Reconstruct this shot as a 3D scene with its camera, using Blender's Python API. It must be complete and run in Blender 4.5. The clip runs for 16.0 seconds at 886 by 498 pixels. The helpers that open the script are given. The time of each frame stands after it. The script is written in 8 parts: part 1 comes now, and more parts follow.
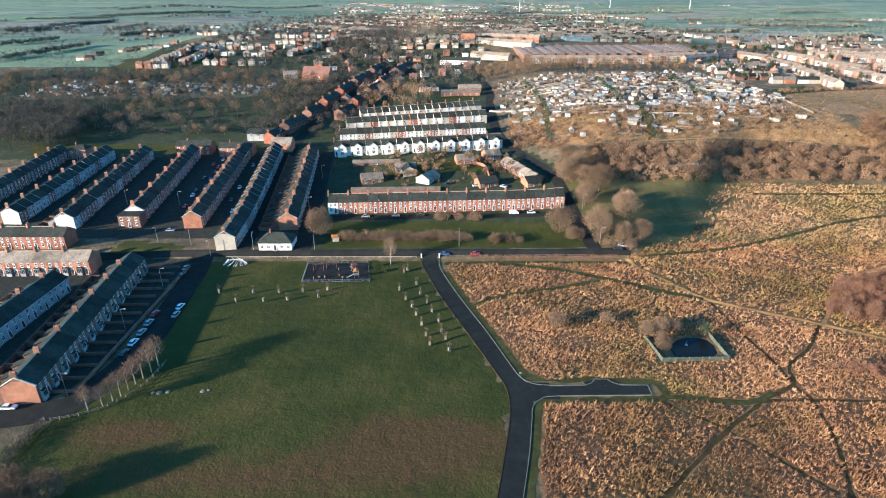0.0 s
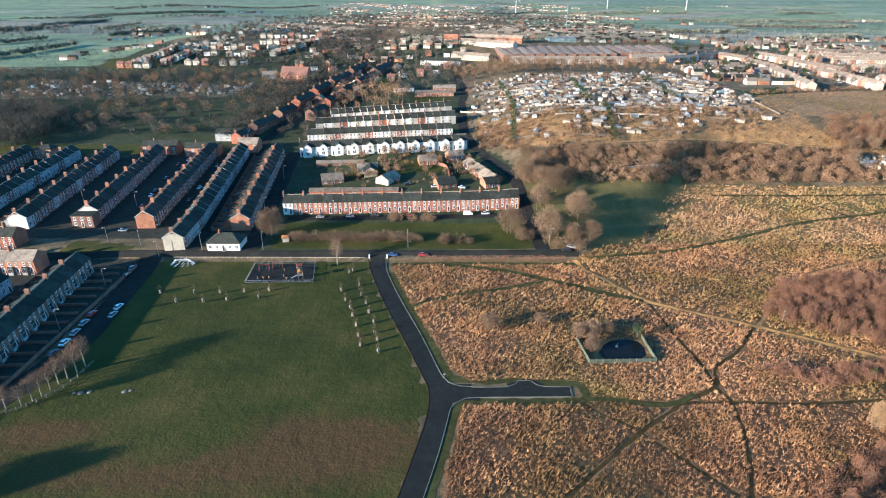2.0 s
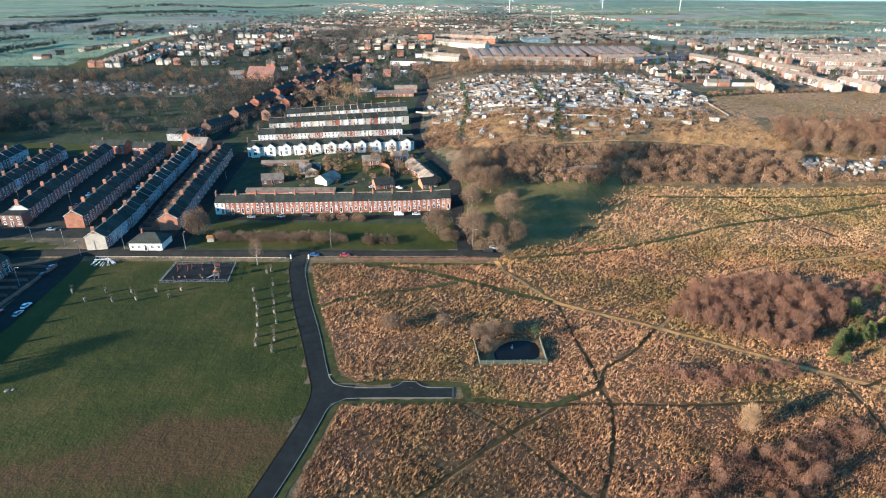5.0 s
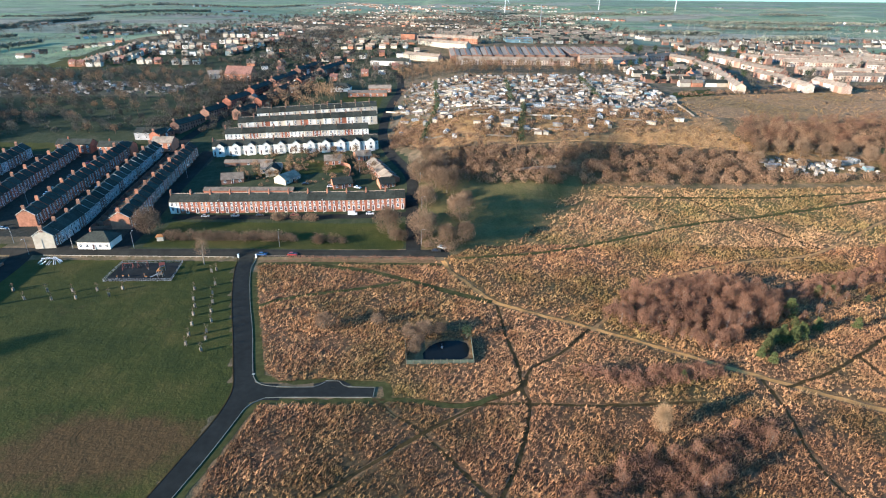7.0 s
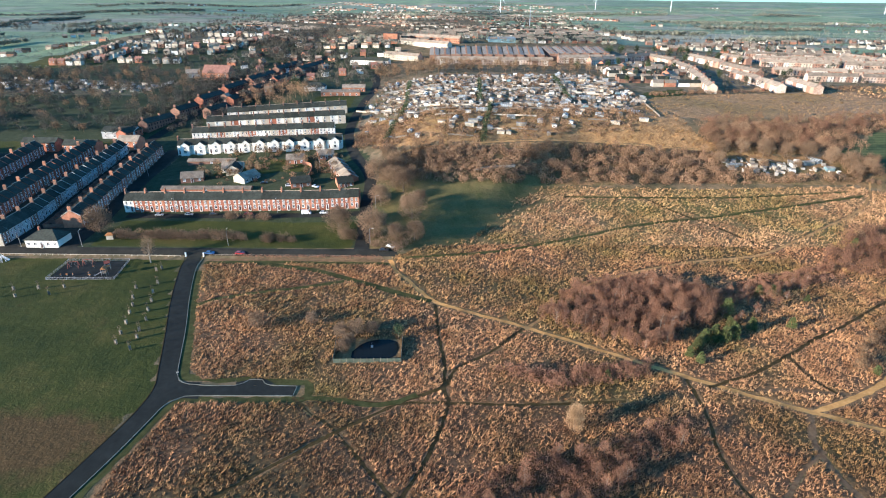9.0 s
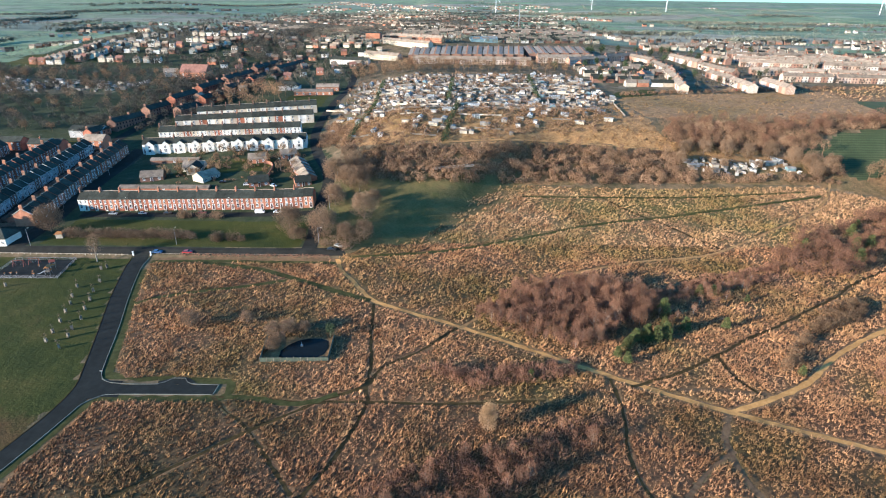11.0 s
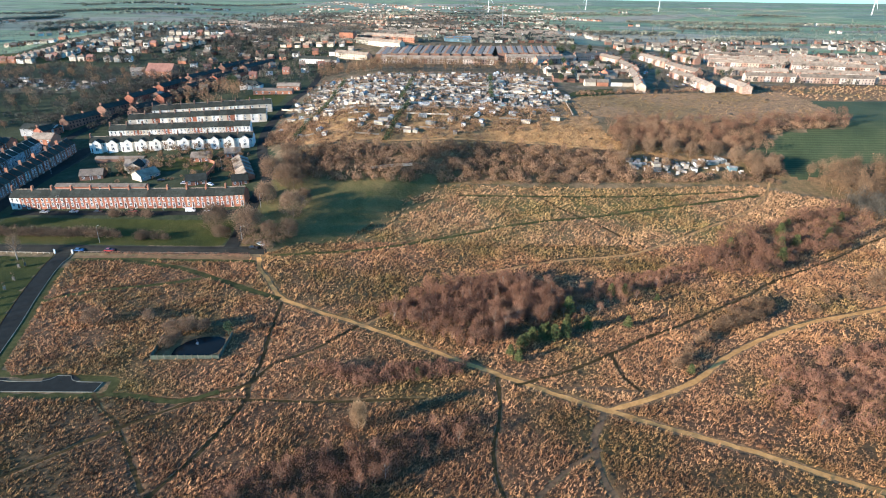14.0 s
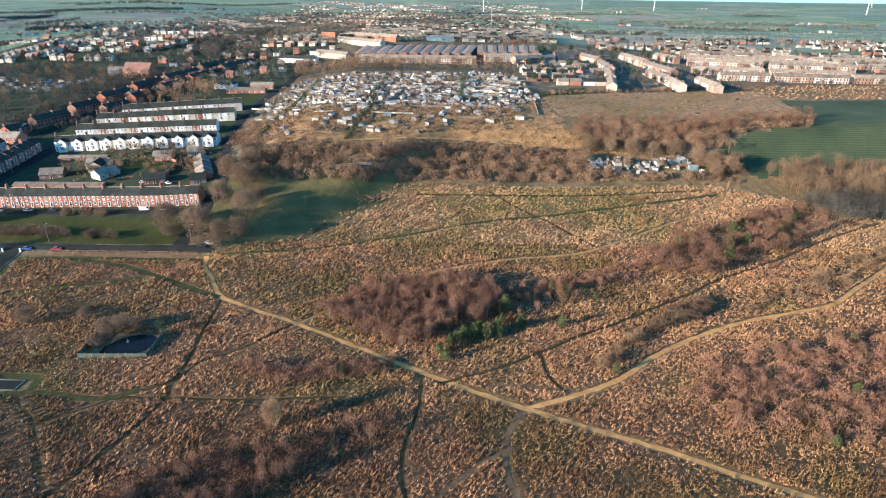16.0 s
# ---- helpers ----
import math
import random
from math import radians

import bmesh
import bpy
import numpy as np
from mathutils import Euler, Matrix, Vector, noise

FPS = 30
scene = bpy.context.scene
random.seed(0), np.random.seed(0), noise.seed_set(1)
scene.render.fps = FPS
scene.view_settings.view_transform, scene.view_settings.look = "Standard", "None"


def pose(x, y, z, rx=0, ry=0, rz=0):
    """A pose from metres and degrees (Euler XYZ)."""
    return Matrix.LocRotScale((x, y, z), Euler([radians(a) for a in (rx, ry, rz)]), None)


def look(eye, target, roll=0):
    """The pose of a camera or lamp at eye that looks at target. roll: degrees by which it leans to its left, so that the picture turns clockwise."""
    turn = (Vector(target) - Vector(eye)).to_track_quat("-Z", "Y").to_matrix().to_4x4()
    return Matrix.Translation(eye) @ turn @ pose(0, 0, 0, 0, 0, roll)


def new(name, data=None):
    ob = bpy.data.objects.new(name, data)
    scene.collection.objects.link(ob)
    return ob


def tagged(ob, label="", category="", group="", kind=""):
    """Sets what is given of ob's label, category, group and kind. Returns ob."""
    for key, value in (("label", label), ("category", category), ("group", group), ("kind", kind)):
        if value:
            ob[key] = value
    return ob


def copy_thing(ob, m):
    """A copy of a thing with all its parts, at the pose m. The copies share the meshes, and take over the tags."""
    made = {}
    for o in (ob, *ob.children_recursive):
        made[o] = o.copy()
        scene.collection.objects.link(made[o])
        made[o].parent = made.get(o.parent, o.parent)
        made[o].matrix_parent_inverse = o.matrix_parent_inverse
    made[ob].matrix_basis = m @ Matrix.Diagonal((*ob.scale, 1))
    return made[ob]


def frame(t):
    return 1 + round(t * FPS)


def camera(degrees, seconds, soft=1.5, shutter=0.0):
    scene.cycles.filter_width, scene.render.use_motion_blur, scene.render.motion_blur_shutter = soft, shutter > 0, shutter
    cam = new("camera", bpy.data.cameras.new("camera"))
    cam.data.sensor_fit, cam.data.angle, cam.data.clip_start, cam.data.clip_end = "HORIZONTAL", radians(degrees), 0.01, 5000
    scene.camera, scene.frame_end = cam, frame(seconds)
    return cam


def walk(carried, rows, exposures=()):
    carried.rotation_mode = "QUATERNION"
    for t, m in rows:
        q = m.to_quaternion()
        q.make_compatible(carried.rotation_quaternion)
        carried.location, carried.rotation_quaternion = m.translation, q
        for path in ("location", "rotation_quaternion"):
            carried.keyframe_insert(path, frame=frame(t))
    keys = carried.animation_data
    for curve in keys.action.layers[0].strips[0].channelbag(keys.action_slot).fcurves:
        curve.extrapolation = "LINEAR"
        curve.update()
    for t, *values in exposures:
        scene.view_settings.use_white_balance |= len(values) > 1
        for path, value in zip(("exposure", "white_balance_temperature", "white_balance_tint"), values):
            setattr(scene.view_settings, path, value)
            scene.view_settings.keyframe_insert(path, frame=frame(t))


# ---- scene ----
cam = camera(75.8, 16.0, soft=1.1)
METRES, EYE, TILT, LEAN, TURN = 165.0, 94.5, -24.2, 0.0, 0.0
ROWS = [
    (0.0, 0.0, 0.0, 0.0, 0.0, 0.0, 0.0),
    (0.5, 0.0313, 0.0, 0.0006, 0.02, -0.02, -0.03),
    (1.0, 0.0626, -0.0002, 0.0011, 0.05, -0.01, -0.07),
    (1.5, 0.094, -0.0003, 0.0014, 0.09, 0.02, -0.11),
    (2.0, 0.1255, -0.0003, 0.0021, 0.11, 0.01, -0.15),
    (2.5, 0.1568, -0.0003, 0.0025, 0.12, 0.01, -0.18),
    (3.0, 0.1879, -0.0002, 0.0029, 0.14, 0.02, -0.22),
    (3.5, 0.2192, -0.0002, 0.0029, 0.16, 0.02, -0.27),
    (4.0, 0.2505, -0.0003, 0.0033, 0.19, 0.02, -0.3),
    (6.5, 0.4068, -0.0001, 0.0042, 0.23, 0.03, -0.48),
    (7.0, 0.438, -0.0, 0.0042, 0.25, 0.03, -0.52),
    (7.5, 0.469, 0.0002, 0.0042, 0.26, 0.03, -0.54),
    (8.0, 0.5003, 0.0004, 0.0042, 0.28, 0.02, -0.58),
    (8.5, 0.5316, 0.0006, 0.0042, 0.28, 0.01, -0.62),
    (9.0, 0.563, 0.0007, 0.004, 0.29, 0.01, -0.65),
    (11.5, 0.7198, 0.002, 0.0042, 0.34, -0.0, -0.77),
    (12.0, 0.7511, 0.0023, 0.004, 0.35, -0.0, -0.78),
    (12.5, 0.7812, 0.0027, 0.0039, 0.35, -0.02, -0.81),
    (13.0, 0.8126, 0.0029, 0.0038, 0.36, -0.01, -0.81),
    (13.5, 0.844, 0.0031, 0.0038, 0.38, -0.01, -0.83),
    (14.0, 0.8751, 0.0033, 0.0036, 0.39, -0.0, -0.84),
    (14.5, 0.9063, 0.0034, 0.0034, 0.39, -0.01, -0.85),
    (15.0, 0.9375, 0.0036, 0.0033, 0.4, -0.02, -0.86),
    (15.5, 0.9687, 0.0039, 0.0031, 0.41, -0.03, -0.86),
    (16.0, 0.9999, 0.004, 0.0031, 0.43, -0.03, -0.87),
]
walk(cam, [(t, pose(0, 0, EYE, TILT, LEAN, TURN) @ pose(METRES * x, METRES * y, METRES * z, 90 + pitch, roll, yaw)) for t, x, y, z, yaw, pitch, roll in ROWS],
     exposures=((0.0, 1.52, 5250, 4), (16.0, 1.52, 5250, 4)))

# ---- light ----
SUN_AZ, SUN_EL = (-0.895, -0.446), 12.3
world = bpy.data.worlds.new("sky")
scene.world = world
world.use_nodes = True
wn = world.node_tree
sky = wn.nodes.new("ShaderNodeTexSky")
sky.sky_type = "NISHITA"
sky.sun_disc = False
sky.sun_elevation = radians(SUN_EL)
sky.sun_rotation = math.atan2(SUN_AZ[0], SUN_AZ[1])
sky.air_density, sky.dust_density, sky.ozone_density = 1.0, 0.4, 3.0
cool = wn.nodes.new("ShaderNodeMix")
cool.data_type, cool.blend_type = "RGBA", "MULTIPLY"
cool.inputs[0].default_value, cool.inputs[7].default_value = 1.0, (0.62, 1.02, 1.14, 1)
wn.links.new(sky.outputs[0], cool.inputs[6])
wn.links.new(cool.outputs[2], wn.nodes["Background"].inputs[0])
wn.nodes["Background"].inputs[1].default_value = 0.125
sun_data = bpy.data.lights.new("sun", "SUN")
sun_data.energy, sun_data.angle, sun_data.color = 6.1, radians(0.6), (1.0, 0.75, 0.54)
sun = new("sun", sun_data)
sun.matrix_world = look((0, 0, 300), (-SUN_AZ[0] * 100, -SUN_AZ[1] * 100, 300 - 100 * math.tan(radians(SUN_EL))))
scene.view_settings.exposure = 0.0


# ---- materials ----
def ramp_mix(nt, fac, stops):
    r = nt.nodes.new("ShaderNodeValToRGB")
    els = r.color_ramp.elements
    while len(els) < len(stops):
        els.new(0.5)
    for e, (p, c) in zip(els, stops):
        e.position, e.color = p, (*c, 1)
    nt.links.new(fac, r.inputs[0])
    return r.outputs[0]


def noise_out(nt, scale, detail=4.0, rough=0.55, space="pos", dist=0.0):
    n = nt.nodes.new("ShaderNodeTexNoise")
    n.inputs["Scale"].default_value, n.inputs["Detail"].default_value = scale, detail
    n.inputs["Roughness"].default_value, n.inputs["Distortion"].default_value = rough, dist
    if space == "pos":
        g = nt.nodes.new("ShaderNodeNewGeometry")
        nt.links.new(g.outputs["Position"], n.inputs["Vector"])
    else:
        g = nt.nodes.new("ShaderNodeTexCoord")
        nt.links.new(g.outputs["Object"], n.inputs["Vector"])
    return n.outputs["Fac"]


def mixc(nt, fac, a, b, mode="MIX"):
    m = nt.nodes.new("ShaderNodeMix")
    m.data_type, m.blend_type = "RGBA", mode
    for sock, v in ((m.inputs[0], fac), (m.inputs[6], a), (m.inputs[7], b)):
        if isinstance(v, bpy.types.NodeSocket):
            nt.links.new(v, sock)
        elif isinstance(v, tuple):
            sock.default_value = (*v, 1)
        else:
            sock.default_value = v
    return m.outputs[2]


def calc(nt, op, a, b=0.0):
    m = nt.nodes.new("ShaderNodeMath")
    m.operation = op
    for sock, v in ((m.inputs[0], a), (m.inputs[1], b)):
        if isinstance(v, bpy.types.NodeSocket):
            nt.links.new(v, sock)
        else:
            sock.default_value = v
    return m.outputs[0]


def blank(name, rough=0.85, metal=0.0, spec=0.3):
    m = bpy.data.materials.new(name)
    m.use_nodes = True
    b = m.node_tree.nodes["Principled BSDF"]
    b.inputs["Roughness"].default_value, b.inputs["Metallic"].default_value = rough, metal
    b.inputs["Specular IOR Level"].default_value = spec
    return m, m.node_tree, b


def bump(nt, b, height, strength=0.3, dist=0.05):
    n = nt.nodes.new("ShaderNodeBump")
    n.inputs["Strength"].default_value, n.inputs["Distance"].default_value = strength, dist
    nt.links.new(height, n.inputs["Height"])
    nt.links.new(n.outputs[0], b.inputs["Normal"])


def surface(name, dark, light, scale=1.5, rough=0.85, vary=0.0, fine=9.0, space="pos", bumps=0.25, metal=0.0, spec=0.3, stain=0.35, per="object", patch=None):
    """A worn surface: two scales of mottling, and a shift from piece to piece."""
    m, nt, b = blank(name, rough, metal, spec)
    f = calc(nt, "ADD", calc(nt, "MULTIPLY", noise_out(nt, scale, 3, space=space), 0.65), calc(nt, "MULTIPLY", noise_out(nt, scale * fine, 3, space=space), 0.35))
    c = ramp_mix(nt, f, ((0.33, dark), (0.68, light)))
    if stain:
        s = ramp_mix(nt, noise_out(nt, scale * 0.23, 5, 0.65, space=space), ((0.35, (1 - stain,) * 3), (0.6, (1, 1, 1))))
        c = mixc(nt, 1.0, c, s, "MULTIPLY")
    if patch:
        c = mixc(nt, ramp_mix(nt, noise_out(nt, patch[0], 5, 0.6), ((0.44, (0, 0, 0)), (0.66, (1, 1, 1)))), c, mixc(nt, 1.0, c, patch[1], "MULTIPLY"))
    if vary:
        if per == "object":
            src = nt.nodes.new("ShaderNodeObjectInfo").outputs["Random"]
        else:
            src = nt.nodes.new("ShaderNodeNewGeometry").outputs["Random Per Island"]
        v = ramp_mix(nt, src, ((0.0, (1 - vary,) * 3), (1.0, (1 + vary * 0.4,) * 3)))
        c = mixc(nt, 1.0, c, v, "MULTIPLY")
    nt.links.new(c, b.inputs["Base Color"])
    if bumps:
        bump(nt, b, f, bumps)
    return m


def attr(nt, name):
    a = nt.nodes.new("ShaderNodeAttribute")
    a.attribute_name = name
    return a.outputs["Fac"]


def ground_material():
    m, nt, b = blank("land", 0.95, spec=0.1)
    wob = calc(nt, "MULTIPLY", calc(nt, "SUBTRACT", noise_out(nt, 0.45, 4), 0.5), 1.1)

    def edge(name, lo=0.42, hi=0.58):
        return ramp_mix(nt, calc(nt, "ADD", attr(nt, name), wob), ((lo, (0, 0, 0)), (hi, (1, 1, 1))))
    rough = noise_out(nt, 0.09, 6, 0.65)
    fine = noise_out(nt, 1.6, 4, 0.6)
    mid = noise_out(nt, 0.33, 4, 0.6)
    base = ramp_mix(nt, calc(nt, "ADD", calc(nt, "MULTIPLY", rough, 0.6), calc(nt, "MULTIPLY", mid, 0.4)), ((0.32, (0.035, 0.042, 0.020)), (0.47, (0.095, 0.075, 0.040)), (0.64, (0.21, 0.145, 0.085))))
    town = ramp_mix(nt, calc(nt, "ADD", calc(nt, "MULTIPLY", rough, 0.5), calc(nt, "MULTIPLY", mid, 0.5)), ((0.36, (0.022, 0.032, 0.014)), (0.55, (0.042, 0.048, 0.023)), (0.7, (0.085, 0.07, 0.042))))
    base = mixc(nt, edge("town"), base, town)
    # far fields: cells of pasture, winter wheat and plough, haze painted into their colours
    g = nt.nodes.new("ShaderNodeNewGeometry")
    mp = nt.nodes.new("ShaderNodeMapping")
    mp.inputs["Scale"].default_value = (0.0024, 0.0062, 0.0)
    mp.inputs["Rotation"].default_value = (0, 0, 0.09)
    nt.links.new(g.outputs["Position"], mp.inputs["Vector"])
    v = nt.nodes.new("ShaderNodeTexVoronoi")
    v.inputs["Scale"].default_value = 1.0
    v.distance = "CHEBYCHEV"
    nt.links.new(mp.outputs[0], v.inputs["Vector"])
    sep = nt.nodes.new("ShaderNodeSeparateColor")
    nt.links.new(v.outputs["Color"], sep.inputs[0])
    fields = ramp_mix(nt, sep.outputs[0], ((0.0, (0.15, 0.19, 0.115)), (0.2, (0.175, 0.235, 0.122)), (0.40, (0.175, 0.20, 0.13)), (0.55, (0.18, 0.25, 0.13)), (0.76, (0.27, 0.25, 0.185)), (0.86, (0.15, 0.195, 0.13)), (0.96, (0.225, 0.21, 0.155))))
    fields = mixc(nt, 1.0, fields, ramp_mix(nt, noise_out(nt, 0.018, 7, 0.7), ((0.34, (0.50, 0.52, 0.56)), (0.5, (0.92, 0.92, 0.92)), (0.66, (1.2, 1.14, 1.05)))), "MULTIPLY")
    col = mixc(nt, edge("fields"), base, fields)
    # dug plots
    v2 = nt.nodes.new("ShaderNodeTexVoronoi")
    v2.inputs["Scale"].default_value = 0.13
    v2.distance = "CHEBYCHEV"
    nt.links.new(g.outputs["Position"], v2.inputs["Vector"])
    sep2 = nt.nodes.new("ShaderNodeSeparateColor")
    nt.links.new(v2.outputs["Color"], sep2.inputs[0])
    plots = ramp_mix(nt, sep2.outputs[1], ((0.0, (0.05, 0.04, 0.028)), (0.25, (0.20, 0.15, 0.095)), (0.45, (0.06, 0.075, 0.03)), (0.62, (0.27, 0.21, 0.14)), (0.8, (0.11, 0.085, 0.055)), (0.95, (0.16, 0.12, 0.075))))
    col = mixc(nt, edge("plots"), col, mixc(nt, mid, plots, base))
    # heath with dead grass, greener in the damp
    heath = ramp_mix(nt, calc(nt, "ADD", calc(nt, "MULTIPLY", fine, 0.5), calc(nt, "MULTIPLY", mid, 0.5)), ((0.36, (0.085, 0.052, 0.024)), (0.52, (0.20, 0.118, 0.056)), (0.68, (0.33, 0.20, 0.10))))
    damp = ramp_mix(nt, noise_out(nt, 0.028, 5, 0.6), ((0.47, (0, 0, 0)), (0.68, (0.75, 0.75, 0.75))))
    heath = mixc(nt, damp, heath, ramp_mix(nt, fine, ((0.35, (0.045, 0.055, 0.02)), (0.65, (0.13, 0.115, 0.05)))))
    col = mixc(nt, edge("heath"), col, heath)
    # mown grass, worn to mud where it is played and driven on
    lawn = ramp_mix(nt, calc(nt, "ADD", calc(nt, "MULTIPLY", noise_out(nt, 0.032, 6, 0.68), 0.8), calc(nt, "MULTIPLY", fine, 0.2)), ((0.36, (0.026, 0.033, 0.008)), (0.50, (0.042, 0.046, 0.010)), (0.64, (0.076, 0.062, 0.017))))
    mud = ramp_mix(nt, calc(nt, "ADD", attr(nt, "worn"), calc(nt, "MULTIPLY", calc(nt, "SUBTRACT", noise_out(nt, 0.16, 6, 0.7), 0.5), 1.2)), ((0.32, (0, 0, 0)), (0.8, (0.9, 0.9, 0.9))))
    lawn = mixc(nt, mud, lawn, ramp_mix(nt, fine, ((0.3, (0.058, 0.034, 0.013)), (0.7, (0.098, 0.057, 0.024)))))
    col = mixc(nt, calc(nt, "MULTIPLY", attr(nt, "meadow"), calc(nt, "ADD", calc(nt, "MULTIPLY", mid, 0.8), 0.45)), col, ramp_mix(nt, calc(nt, "ADD", calc(nt, "MULTIPLY", fine, 0.4), calc(nt, "MULTIPLY", rough, 0.6)), ((0.36, (0.050, 0.056, 0.017)), (0.62, (0.135, 0.108, 0.042)))))
    col = mixc(nt, edge("lawn"), col, lawn)
    sow = nt.nodes.new("ShaderNodeTexWave")
    sow.inputs["Scale"].default_value, sow.inputs["Distortion"].default_value = 0.16, 1.5
    sow.bands_direction = "Y"
    nt.links.new(g.outputs["Position"], sow.inputs["Vector"])
    crop = ramp_mix(nt, calc(nt, "ADD", calc(nt, "MULTIPLY", sow.outputs["Fac"], 0.18), calc(nt, "MULTIPLY", noise_out(nt, 0.03, 5, 0.6), 0.8)), ((0.3, (0.036, 0.048, 0.022)), (0.52, (0.058, 0.072, 0.032)), (0.7, (0.10, 0.095, 0.045))))
    col = mixc(nt, edge("crop"), col, crop)
    col = mixc(nt, edge("paving"), col, ramp_mix(nt, noise_out(nt, 0.6, 5, 0.6), ((0.3, (0.021, 0.024, 0.018)), (0.7, (0.048, 0.046, 0.034)))))
    nt.links.new(col, b.inputs["Base Color"])
    bump(nt, b, calc(nt, "ADD", mid, calc(nt, "MULTIPLY", fine, 0.5)), 0.6, 0.5)
    return m


